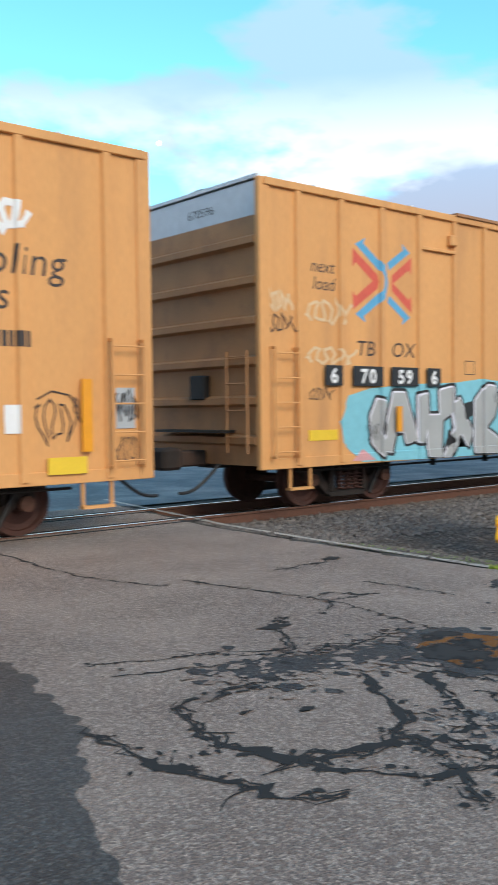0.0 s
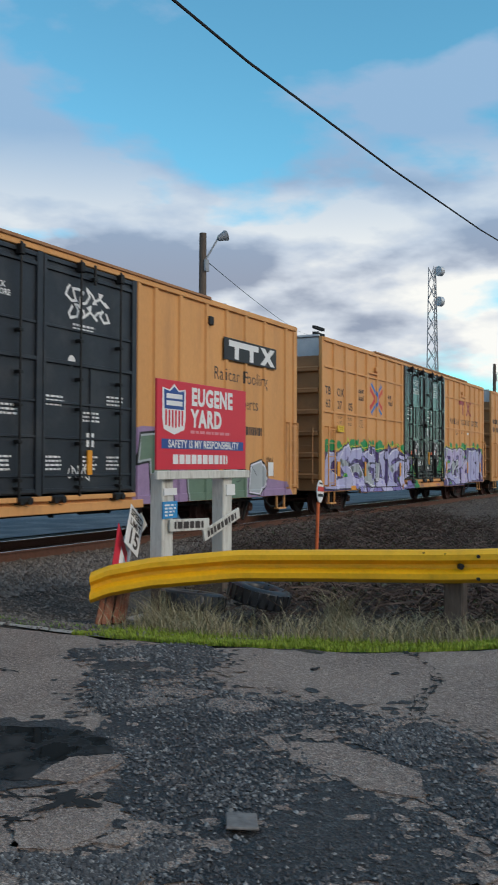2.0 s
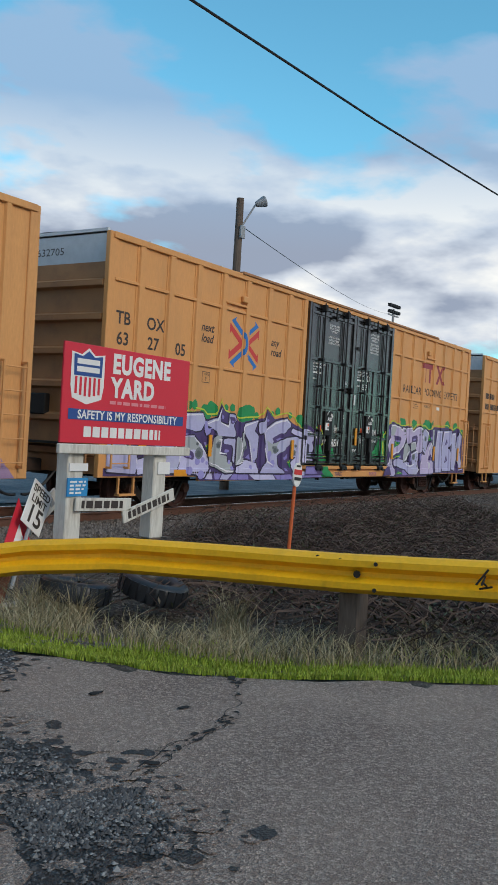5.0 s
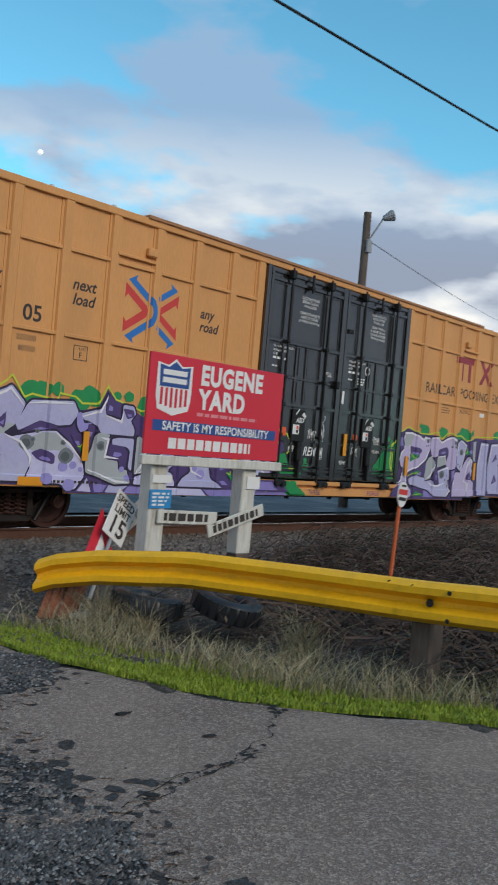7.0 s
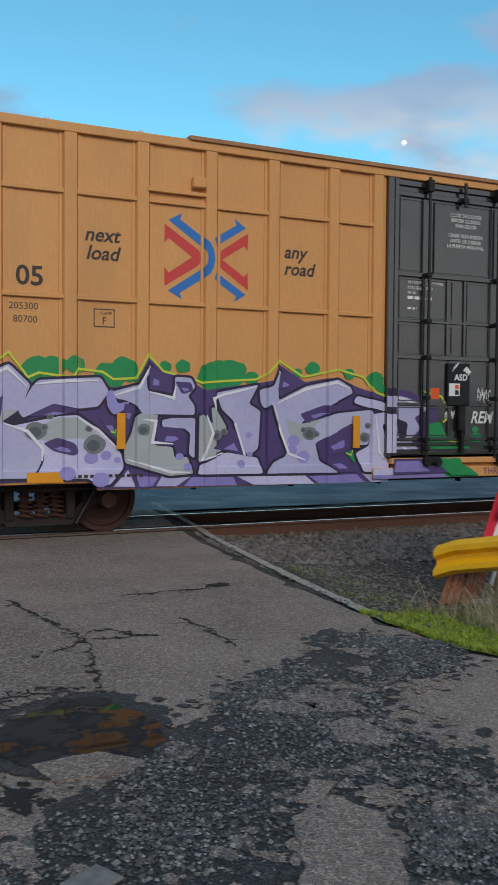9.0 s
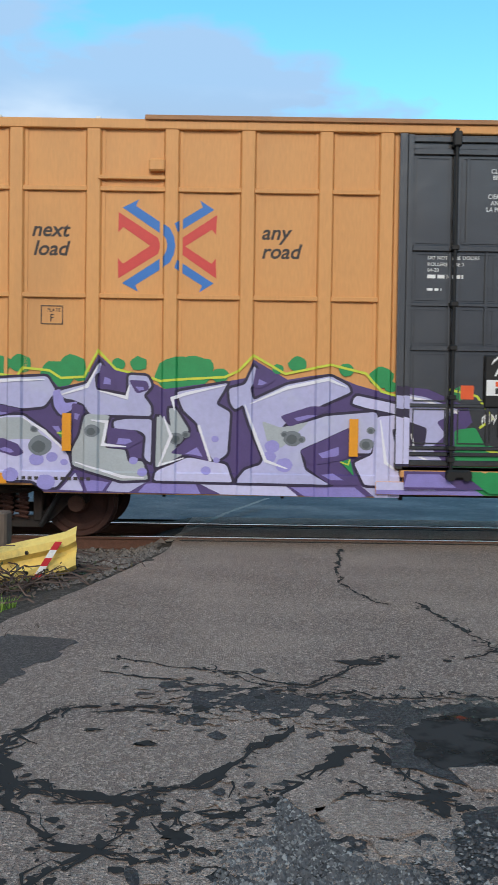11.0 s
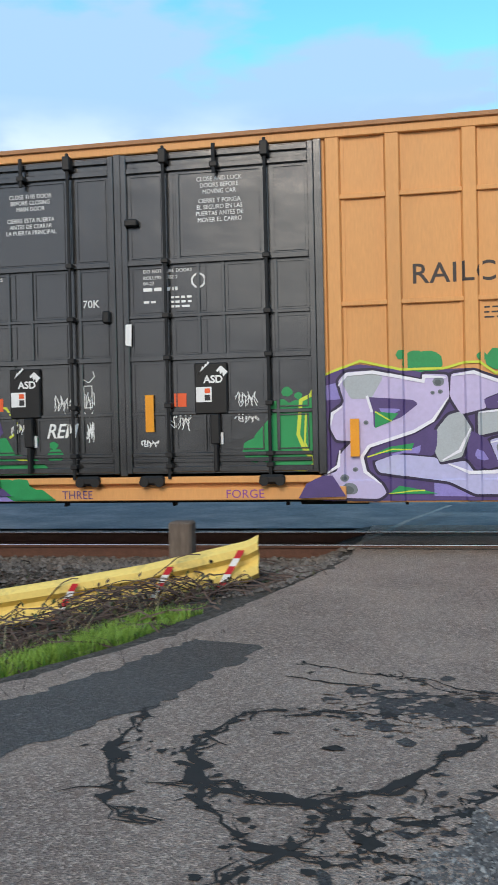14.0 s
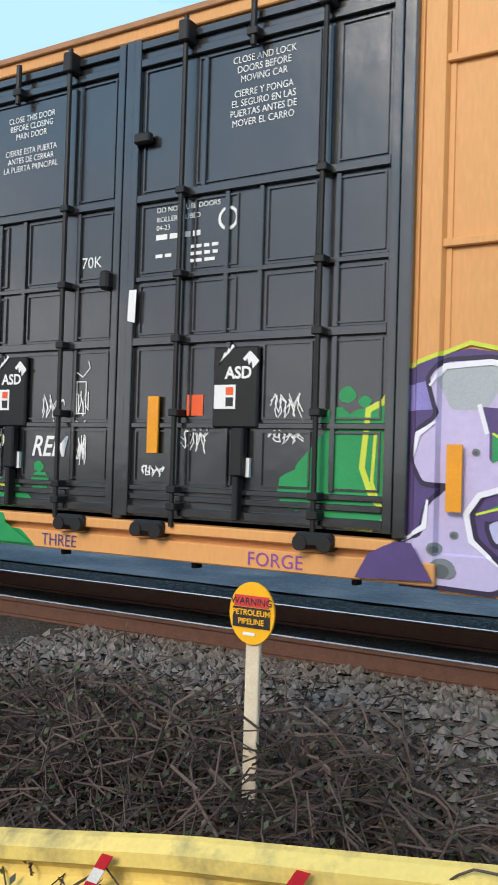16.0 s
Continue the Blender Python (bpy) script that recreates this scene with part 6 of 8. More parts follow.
    paint("small_print", [[(x, 0.52), (x + 0.05, 0.52), (x + 0.05, 0.56), (x, 0.56)] for x in np.arange(2.7, 3.6, 0.08)], BLACKLET, c, side_b, 0.03)
    paint("label_plate", [[(2.15, 0.47), (2.6, 0.47), (2.6, 0.6), (2.15, 0.6)]], REFLECT, c, side_b, 0.028)


def door_details(leaf, x0, right):
    """What is written and stuck on a black leaf."""
    y = -0.05
    lines = (("CLOSE AND LOCK", "DOORS BEFORE", "MOVING CAR", "", "CIERRE Y PONGA", "EL SEGURO EN LAS", "PUERTAS ANTES DE", "MOVER EL CARRO") if right else ("CLOSE THIS DOOR", "BEFORE CLOSING", "MAIN DOOR", "", "", "CIERRE ESTA PUERTA", "ANTES DE CERRAR", "LA PUERTA PRINCIPAL"))
    cx, z = (11.27, 4.39) if right else (8.76, 4.33)
    for ln in lines:
        if ln:
            textp("lettering", ln, 0.08, cx, z, y, WHITE, leaf, align="CENTER", bold=0.0, wide=0.86)
            z -= 0.079
        else:
            z -= 0.035
    dx = x0
    textp("lettering", "DO NOT LUBE DOORS", 0.062, dx + 0.26, 3.28, y, WHITE, leaf)
    textp("lettering", "ROLLERS LUBED", 0.062, dx + 0.26, 3.2, y, WHITE, leaf)
    textp("lettering", "04-23", 0.062, dx + 0.26, 3.13, y, WHITE, leaf)
    bars("small_print", leaf, dx + 0.26, 3.05, 0.55, 1, 0.045, 0, y, WHITE)
    bars("small_print", leaf, dx + 0.26, 2.9, 0.22, 1, 0.03, 0.03, y, WHITE)
    if right:
        bars("small_print", leaf, dx + 0.62, 2.95, 0.36, 3, 0.028, 0.03, y, WHITE)
        ring = ribbon([(10.98 + 0.085 * math.cos(k * math.tau / 16), 3.16 + 0.085 * math.sin(k * math.tau / 16)) for k in range(17)], 0.025, False)
        ring += [[(10.965, 3.09), (10.995, 3.09), (10.995, 3.23), (10.965, 3.23)]]
        paint("round_mark", ring, WHITE, leaf, None, -y)
    else:
        textp("lettering", "70K", 0.14, 9.44, 2.88, y, WHITE, leaf)
    # lock box with its stickers
    bx = dx + 0.93 if right else 8.45
    bm = bmesh.new()
    B(bm, bx - 0.02, bx + 0.4, y - 0.05, y, 1.48, 2.12, 0.015)
    B(bm, bx + 0.18, bx + 0.3, y - 0.09, y, 1.1, 1.48, 0.015)
    B(bm, bx + 0.22, bx + 0.27, y - 0.1, y, 0.76, 1.1, 0.01)
    box = part("lock_box", bm, BLACKIRON, leaf)
    yy = y - 0.053
    textp("lettering", "ASD", 0.13, bx + 0.1, 1.87, yy, WHITE, box, bold=0.004)
    paint("label_plate", [[(bx, 1.63), (bx + 0.2, 1.63), (bx + 0.2, 1.82), (bx, 1.82)]], WHITE, box, None, -yy)
    paint("label_mark", [[(bx + 0.11, 1.74), (bx + 0.18, 1.74), (bx + 0.18, 1.8), (bx + 0.11, 1.8)]], ORANGE, box, None, -yy + 0.002)
    paint("label_mark", [[(bx + 0.11, 1.65), (bx + 0.18, 1.65), (bx + 0.18, 1.72), (bx + 0.11, 1.72)]], G_BLACK, box, None, -yy + 0.002)
    for sx, sl in ((0.03, 1), (0.26, -1)):
        p = [[(bx + sx + k * 0.035, 1.99 + (k * 0.03 if sl < 0 else 0.06 - k * 0.03) * -sl + 0.03), (bx + sx + k * 0.035 + 0.06, 1.99 + (k * 0.03) * sl + 0.09), (bx + sx + k * 0.035 + 0.08, 1.99 + k * 0.03 * sl + 0.07), (bx + sx + k * 0.035 + 0.02, 1.99 + k * 0.03 * sl + 0.01)] for k in range(3)]
        paint("small_print", p, WHITE, box, None, -yy)
    paint("orange_tag", [[(bx - 0.3, 1.58), (bx - 0.14, 1.58), (bx - 0.14, 1.75), (bx - 0.3, 1.75)]], ORANGE, leaf, None, -y + 0.001, "orange sticker")
    part("seal_tab", B(bmesh.new(), bx + 0.29, bx + 0.33, y - 0.03, y, 1.1, 1.25), WHITE, leaf)
    # pen scrawls
    tags = ((11.44, 11.69, 1.53, 1.76), (11.43, 11.7, 1.36, 1.47), (10.6, 10.84, 1.26, 1.52), (10.19, 10.42, 1.07, 1.17)) if right else ((9.02, 9.28, 1.5, 1.78), (9.4, 9.58, 1.5, 2.05), (9.46, 9.56, 1.14, 1.42), (8.42, 8.6, 1.25, 1.42))
    for a, b, c0, c1 in tags:
        p = scrawl(a, b, c0, c1, 22, 0.009)
        p += scrawl(a, b, c0 + (c1 - c0) * 0.3, c1, 16, 0.009)
        if not right and a == 9.4:
            p = ribbon([(9.42, 2.06), (9.4, 1.98), (9.5, 1.92), (9.58, 2.0), (9.56, 2.06)], 0.01) + ribbon([(9.43, 1.88), (9.54, 1.88), (9.54, 1.6), (9.44, 1.6), (9.43, 1.88)], 0.01) + scrawl(9.4, 9.58, 1.55, 1.85, 20, 0.01) + ribbon([(9.42, 1.55), (9.5, 1.48), (9.56, 1.56)], 0.01)
        paint("pen_tag", p, WHITE, leaf, None, -y + 0.0012)
    if not right:
        textp("spray_tag", "REM", 0.26, 8.9, 1.22, y, WHITE, leaf, shear=0.3, wide=0.85, bold=0.004)
        bm = bmesh.new()
        B(bm, 9.74, 9.84, y - 0.12, y, 2.66, 2.82, 0.02)
        part("latch", bm, BLACKIRON, leaf)
    else:
        paint("paper_slip", [[(10.02, 2.38), (10.1, 2.36), (10.11, 2.64), (10.03, 2.64)]], WHITE, leaf, None, 0.102)
        bm = bmesh.new()
        B(bm, 10.05, 10.22, y - 0.09, y - 0.02, 3.87, 3.96, 0.015)
        part("latch", bm, BLACKIRON, leaf)


paint_b()
letter_b(car_b, (("TB", 0.2, 3.29), ("OX", 1.09, 3.29), ("63", 0.24, 2.91), ("27", 1.14, 2.91), ("05", 2.02, 2.9)), True, True)
door_details(doors_b[0], 7.45, False)
door_details(doors_b[1], 10.0, True)
textp("pen_tag", "THREE", 0.15, 9.12, 0.43, -0.106, G_PURP, car_b, wide=0.95)
textp("pen_tag", "FORGE", 0.15, 11.28, 0.43, -0.106, mat("pen_violet", (0.22, 0.06, 0.26), 0.5), car_b, wide=1.05)


def end_text(car, x, body):
    bm = text_mesh(body, 0.2, 0, 0, 0)
    for v in bm.verts:
        v.co = Vector((x, 0.3 + (2.6 - v.co.x * 1.2 - 1.0), 4.55 + v.co.z))
    part("lettering", bm, BLACKLET, car)


def paint_a():
    c, s = car_a, side_a
    y = -0.052
    for body, x, z in (("TB", 2.04, 2.27), ("OX", 2.93, 2.27)):
        on_side("lettering", body, 0.36, x, z, s, BLACKLET, c, wide=1.15, shear=0.15)
    for body, x, w in (("6", 1.28, 0.4), ("70", 1.93, 0.74), ("59", 2.89, 0.72), ("6", 3.86, 0.38)):
        pl = part("number_board", B(bmesh.new(), x, x + w, -0.058, -0.05, 1.76, 2.09), G_BLACK, c, "black number board")
        textp("lettering", body, 0.33, x + w / 2, 1.81, -0.06, WHITE, pl, align="CENTER", wide=1.05, space=1.25, bold=0.01)
    on_side("lettering", "next", 0.3, 1.0, 3.58, s, BLACKLET, c, shear=0.2)
    on_side("lettering", "load", 0.3, 1.04, 3.3, s, BLACKLET, c, shear=0.2)
    emblem(c, 2.73, 3.54, 1.7, 1.42, LBLUE_A, LRED_A, s)
    paint("sprayed_cloud", [GA_CLOUD], G_CYAN, c, s, 0.008, "pale blue sprayed cloud")
    paint("sprayed_cloud", [[(1.9, 0.5), (2.2, 0.7), (2.5, 0.5)]], mat("spray_pink", (0.6, 0.3, 0.3), 0.6), c, s, 0.009)
    for k, q in enumerate((GA_C, GA_A, GA_N, GA_E, GA_R)):
        o = 0.011 + 0.0002 * k
        paint("letter_line", [grow(rounded(q), 0.07)], G_BLACK, c, s, o)
        paint("letter_edge", [grow(rounded(q), 0.02)], G_WHITE, c, s, o + 0.002)
        paint("sprayed_letter", [[(x + 0.012, z - 0.012) for x, z in rounded(q)]], G_SILVER, c, s, o + 0.004)
    for q in ([(3.05, 1.25), (3.14, 1.25), (3.16, 1.0), (3.04, 1.0)], [(4.98, 1.45), (5.25, 1.5), (5.3, 1.25), (5.05, 1.12)], [(4.5, 1.0), (4.7, 0.75), (4.45, 0.62)]):
        paint("sprayed_gap", [rounded(q)], G_BLACK, c, s, 0.017)
    paint("pen_tag", scrawl(2.3, 2.6, 0.75, 1.2, 24, 0.012) + scrawl(5.95, 6.2, 1.4, 1.75, 20, 0.012), G_BLACK, c, s, 0.017)
    paint("pen_tag", scrawl(0.08, 0.65, 2.55, 2.9, 22, 0.022), BLACKLET, c, s, 0.012)
    paint("pen_tag", scrawl(0.95, 1.5, 1.5, 1.75, 20, 0.015), BLACKLET, c, s, 0.012)
    pale = mat("pale_scrub", (0.66, 0.47, 0.27), 0.6, 0, 0.1)
    paint("scrubbed_tag", scrawl(0.9, 1.9, 2.7, 3.2, 30, 0.05) + scrawl(0.9, 2.0, 2.1, 2.4, 26, 0.05) + scrawl(0.1, 0.6, 2.9, 3.25, 20, 0.05), pale, c, s, 0.007)
    part("label_plate", B(bmesh.new(), 0.94, 1.6, -0.012, 0, 0.87, 1.04), TAGYEL, c, "yellow warning label")
    for x, z in ((3.0, 0.97), (6.62, 0.98), (16.4, 1.0), (11.6, 1.05)):
        part("reflector", B(bmesh.new(), x, x + 0.13, -0.09, -0.06, z, z + 0.44), REFLECT, c, "amber reflector strip")
    fr = bmesh.new()
    for q in ribbon([(5.04, 2.0), (5.32, 2.0), (5.32, 2.25), (5.04, 2.25), (5.04, 2.0)], 0.015, False):
        poly(fr, q, -0.004)
    part("plate_mark", fr, BLACKLET, c)
    bm = bmesh.new()
    B(bm, 3.75, 4.7, -0.06, 0, 4.2, 4.26, 0.008)
    B(bm, 4.5, 4.7, -0.1, 0, 4.34, 4.54, 0.02)
    part("latch_bracket", bm, YELLOW_OLD, c)
    bm = bmesh.new()
    B(bm, 15.9, 16.1, -0.1, 0, 4.34, 4.54, 0.02)
    part("latch_bracket", bm, BLACKIRON, c)
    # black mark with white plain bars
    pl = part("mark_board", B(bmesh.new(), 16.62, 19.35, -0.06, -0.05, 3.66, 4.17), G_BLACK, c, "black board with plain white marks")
    p = []
    for x in (16.85, 17.6):
        p += [[(x, 3.98), (x + 0.75, 3.98), (x + 0.75, 4.12), (x, 4.12)], [(x + 0.28, 3.7), (x + 0.48, 3.7), (x + 0.48, 3.98), (x + 0.28, 3.98)]]
    p += [[(18.45, 4.12), (18.7, 4.12), (19.25, 3.7), (19.0, 3.7)], [(19.0, 4.12), (19.25, 4.12), (18.7, 3.7), (18.45, 3.7)]]
    paint("mark_bar", p, WHITE, pl, None, 0.062)
    on_side("lettering", "Railcar Pooling", 0.42, 16.25, 3.18, s, BLACKLET, c, wide=1.02, space=1.05)
    on_side("lettering", "Experts", 0.42, 17.1, 2.56, s, BLACKLET, c, wide=1.0, space=1.05)
    bars("small_print", c, 17.1, 1.95, 1.7, 1, 0.2, 0, 0, BLACKLET, s)
    paint("sprayed_cloud", [[(x, max(z, 0.3)) for x, z in GA2_CLOUD]], mat("spray_mauve", (0.3, 0.2, 0.34), 0.5, 0, 0.2), c, s, 0.009, "mauve sprayed cloud")
    letters(c, s, [[(x, max(z, 0.35)) for x, z in q] for q in GA2_LET], G_TEAL, G_BLACK, G_GREY, 0.012, 0.05)
    letters(c, s, [[(18.0, 0.6), (18.1, 1.2), (18.6, 1.3), (18.9, 0.9), (18.5, 0.55)]], G_GREY, G_BLACK, G_WHITE, 0.012, 0.04)
    paint("pen_tag", scrawl(18.9, 19.3, 0.9, 1.5, 24, 0.02), BLACKLET, c, s, 0.012)
    paint("label_plate", [[(19.0, 0.95), (19.3, 0.95), (19.3, 1.3), (19.0, 1.3)]], WHITE, c, s, 0.013)
    # door lettering
    l, r = doors_a
    z = 4.06
    for ln in ("CLOSE AND LOCK", "BOTH DOORS BEFORE", "MOVING CAR"):
        textp("lettering", ln, 0.13, 8.95, z, -0.05, WHITE, l, align="CENTER", bold=0.003)
        z -= 0.12
    paint("spray_tag", scrawl(11.0, 12.2, 4.08, 4.4, 26, 0.05) + scrawl(11.1, 12.25, 3.8, 4.1, 26, 0.05), WHITE, r, None, 0.05)
    bars("small_print", r, 11.2, 3.68, 0.8, 2, 0.04, 0.03, -0.05, WHITE)
    d = bmesh.new()
    disc(d, 11.17, 3.05, 0.1, -0.051)
    part("round_mark", d, WHITE, r)
    for lf, x in ((l, 7.9), (l, 8.6), (l, 9.3), (r, 10.5), (r, 11.5), (r, 12.2)):
        bars("small_print", lf, x, 2.5 - random.random() * 0.4, 0.55, 3, 0.035, 0.035, -0.05, WHITE)
        bars("small_print", lf, x, 1.35, 0.45, 4, 0.035, 0.035, -0.05, WHITE)
    for lf, x in ((l, 9.0), (r, 11.6)):
        paint("label_plate", [[(x, 1.55), (x + 0.22, 1.55), (x + 0.22, 1.8), (x, 1.8)]], WHITE, lf, None, 0.05)
        paint("pen_tag", scrawl(x - 0.5, x + 0.1, 0.95, 1.25, 24, 0.025), WHITE, lf, None, 0.05)


paint_a()
end_text(car_a, -0.002, "670596")
end_text(car_b, -0.002, "632705")


def paint_z():
    c, s = car_z, side_z
    y = -0.052
    off = 22.75
    on_side("lettering", "Railcar Pooling", 0.54, 15.95, 3.1, s, BLACKLET, c, wide=1.0, space=1.05, shear=0.15)
    on_side("lettering", "Experts", 0.5, 17.05, 2.66, s, BLACKLET, c, shear=0.15)
    bars("small_print", c, 17.2, 2.2, 1.75, 1, 0.2, 0, 0, BLACKLET, s)
    pale = mat("pale_scrub", (0.66, 0.47, 0.27), 0.6)
    paint("scrubbed_tag", scrawl(17.9, 18.8, 3.6, 4.1, 24, 0.09), WHITE, c, s, 0.01)
    paint("pen_tag", scrawl(18.9, 19.6, 0.95, 1.6, 40, 0.022) + ribbon([(18.95, 1.55), (19.15, 1.65), (19.4, 1.6), (19.5, 1.45)], 0.02), BLACKLET, c, s, 0.012)
    part("reflector", B(bmesh.new(), 19.55, 19.7, -0.08, -0.05, 0.86, 1.81), REFLECT, c, "amber reflector strip")
    part("label_plate", B(bmesh.new(), 19.06, 19.62, -0.06, -0.05, 0.58, 0.8), TAGYEL, c, "yellow warning label")
    paint("label_plate", [[(20.1, 1.15), (20.4, 1.15), (20.4, 1.7), (20.1, 1.7)]], G_GREY, c, s, 0.012)
    paint("pen_tag", scrawl(20.1, 20.45, 1.2, 1.7, 20, 0.03), G_BLACK, c, s, 0.014)
    paint("pen_tag", scrawl(20.05, 20.45, 0.65, 1.1, 30, 0.015), BLACKLET, c, s, 0.012)
    paint("label_plate", [[(18.5, 1.12), (18.7, 1.12), (18.7, 1.48), (18.5, 1.48)]], WHITE, c, s, 0.012)


paint_z()


def paint_c():
    for c, s in ((car_c, side_c), (car_d, side_d)):
        emblem(c, 4.53, 3.4, 1.36, 1.12, LBLUE, LRED, s)
        for body, x, z in (("next", 2.87, 3.5), ("load", 2.89, 3.27), ("any", 5.68, 3.5), ("road", 5.68, 3.27)):
            on_side("lettering", body, 0.25, x, z, s, BLACKLET, c, shear=0.25, bold=0.002)
        bars("small_print", c, 0.3, 3.3, 1.5, 1, 0.22, 0, 0, BLACKLET, s)
        bars("small_print", c, 0.3, 2.9, 2.2, 1, 0.22, 0, 0, BLACKLET, s)
        bars("small_print", c, 13.6, 3.0, 3.6, 1, 0.22, 0, 0, BLACKLET, s)
    shapes = []
    x = 3.4
    while x < 7.0:
        w = random.uniform(0.6, 0.8)
        shapes.append([(x, 0.6), (x + 0.1, 1.7), (x + w * 0.6, 1.75), (x + w, 1.3), (x + w * 0.7, 1.1), (x + w, 0.6), (x + w * 0.55, 0.9)])
        x += w + 0.08
    paint("sprayed_cloud", [[(3.1, 0.5), (3.2, 1.5), (4.5, 2.0), (6.6, 1.9), (7.3, 1.4), (7.2, 0.5)]], G_CYAN, car_c, side_c, 0.016)
    letters(car_c, side_c, shapes, G_GREY, G_BLACK, G_WHITE, 0.019, 0.05)
    paint("sprayed_cloud", [[(12.6, 0.5), (12.7, 1.7), (14.5, 1.8), (15, 0.6)]], G_GREEN, car_c, side_c, 0.016)


paint_c()

# ---- marks on the road ----


def ragged(pts, amp, step=0.06, seed=0):
    """A polygon outline with many small ragged teeth."""
    out = []
    n = len(pts)
    for i in range(n):
        a, b = Vector(pts[i]), Vector(pts[(i + 1) % n])
        m = max(1, int((b - a).length / step))
        d = (b - a).normalized()
        nn = Vector((-d.y, d.x))
        for k in range(m):
            p = a + (b - a) * (k / m)
            q = noise.noise((p.x * 3.1 + seed, p.y * 3.1, seed)) * amp * 1.6 + noise.noise((p.x * 11 + seed, p.y * 11, 3)) * amp
            out.append(tuple(p + nn * q))
    return out


def flat(name, pts, z, material, label, category, thick=0.0):
    bm = bmesh.new()
    f = bm.faces.new([bm.verts.new((x, y, road_z(y) + z)) for x, y in pts])
    bmesh.ops.triangulate(bm, faces=[f])
    for f in bm.faces:
        f.normal_update()
        if f.normal.z < 0:
            f.normal_flip()
    if thick:
        r = bmesh.ops.extrude_face_region(bm, geom=bm.faces[:])
        for v in r["geom"]:
            if isinstance(v, bmesh.types.BMVert):
                v.co.z += thick
        bmesh.ops.recalc_face_normals(bm, faces=bm.faces)
    return tagged(mesh_ob(name, bm, material), label, category, kind="structure")


for k, g in enumerate((GRAVEL_A, GRAVEL_B, GRAVEL_C, GRAVEL_D, GRAVEL_E, GRAVEL_F)):
    flat("gravel_patch", ragged(g, 0.07, 0.035, k), 0.0022 + 0.0006 * k, GRAVELDARK, "dark damp loose gravel where the asphalt has broken away", "gravel")
for k, g in enumerate(ISLANDS):
    span = min(max(p[0] for p in g) - min(p[0] for p in g), max(p[1] for p in g) - min(p[1] for p in g))
    flat("asphalt_piece", ragged(g, min(0.025, 0.05 * span), 0.045, k + 20), 0.001, ASPHALT, "ragged remaining piece of worn asphalt among gravel", "asphalt", 0.0095)
flat("wet_rim", ragged(grow(PUDDLE, 0.13), 0.09, 0.04, 44), 0.0066, GRAVELDARK, "dark wet silt around the puddle", "silt")
flat("puddle", ragged(PUDDLE, 0.05, 0.05, 40), 0.0085, WATER, "shallow still puddle that mirrors the train", "puddle")

flat("dirt_patch", ragged([(-29.2, 5.65), (-29.4, 4.8), (-29.58, 4.18), (-29.75, 3.85), (-29.95, 3.6), (-30.05, 3.25), (-30.3, 2.7), (-31.4, 2.0), (-31.9, 2.2), (-30.9, 3.4), (-30.4, 4.1), (-30.0, 5.1), (-29.75, 5.9)], 0.07, 0.05, 60), 0.003, DAMP, "dark damp worn strip along the road edge", "asphalt")


def build_cracks():
    for n, (w, pts) in enumerate(CRACKS):
        fine = []
        for a, b in zip(pts, pts[1:]):
            a, b = Vector(a), Vector(b)
            m = max(2, int((b - a).length / 0.05))
            for k in range(m):
                p = a + (b - a) * k / m
                fine.append((p.x + 0.05 * noise.noise((p.x * 4, p.y * 4, n)) + random.uniform(-0.02, 0.02), p.y + 0.05 * noise.noise((p.x * 4, p.y * 4, n + 50)) + random.uniform(-0.02, 0.02)))
        bm = bmesh.new()
        cw = [w * 0.0125 * random.uniform(0.25, 1.5) * (0.5 + abs(noise.noise((k * 0.13, n, 0))) * 1.6) * (1 + 0.4 * max(0.0, fine[k][1] - 4.2)) for k in range(len(fine))]
        for q in ribbon(fine, cw, False):
            try:
                bm.faces.new([bm.verts.new((x, y, road_z(y) + 0.0035 + 0.00004 * n)) for x, y in q])
            except ValueError:
                pass
        # broad cracks are bundles of crumbling strands
        if w >= 1.7:
            for m in range(3):
                sh = [(x + random.uniform(-0.05, 0.05) + 0.06 * noise.noise((k * 0.2, m, n)), y + random.uniform(-0.03, 0.03) + 0.05 * noise.noise((k * 0.2, m + 9, n))) for k, (x, y) in enumerate(fine)]
                for k, q in enumerate(ribbon(sh, [c * random.uniform(0.3, 1.3) for c in cw], False)):
                    if noise.noise((k * 0.35, m * 3, n)) > -0.1:
                        bm.faces.new([bm.verts.new((x, y, road_z(y) + 0.0036 + 0.0002 * m + 0.00004 * n)) for x, y in q])
        # short side branches
        for k in range(3, len(fine) - 2, 4):
            if random.random() < 0.4:
                p = Vector(fine[k])
                a = random.uniform(0, math.tau)
                br = [tuple(p)]
                for j in range(random.randint(2, 5)):
                    a += random.uniform(-0.5, 0.5)
                    p = p + Vector((math.cos(a), math.sin(a))) * 0.05
                    br.append(tuple(p))
                for q in ribbon(br, [0.007 * w * (1 - j / len(br)) + 0.002 for j in range(len(br))], False):
                    bm.faces.new([bm.verts.new((x, y, road_z(y) + 0.0032 + 0.00004 * n)) for x, y in q])
        for f in bm.faces:
            f.normal_update()
            if f.normal.z < 0:
                f.normal_flip()
        tagged(mesh_ob("crack", bm, CRACK), "dark jagged crack in the asphalt", "crack", "cracks in the road", "structure")
    for k, (x, y) in enumerate(STARS):
        pts = [(x + (0.03 + 0.07 * random.random()) * (1.3 if k < 2 else 0.5) * math.cos(a * math.tau / 14) * 1.3, y + (0.03 + 0.07 * random.random()) * (1.2 if k < 2 else 0.4) * math.sin(a * math.tau / 14)) for a in range(14)]
        flat("pothole", pts, 0.0062, CRACK, "small dark hole broken in the asphalt", "pothole")


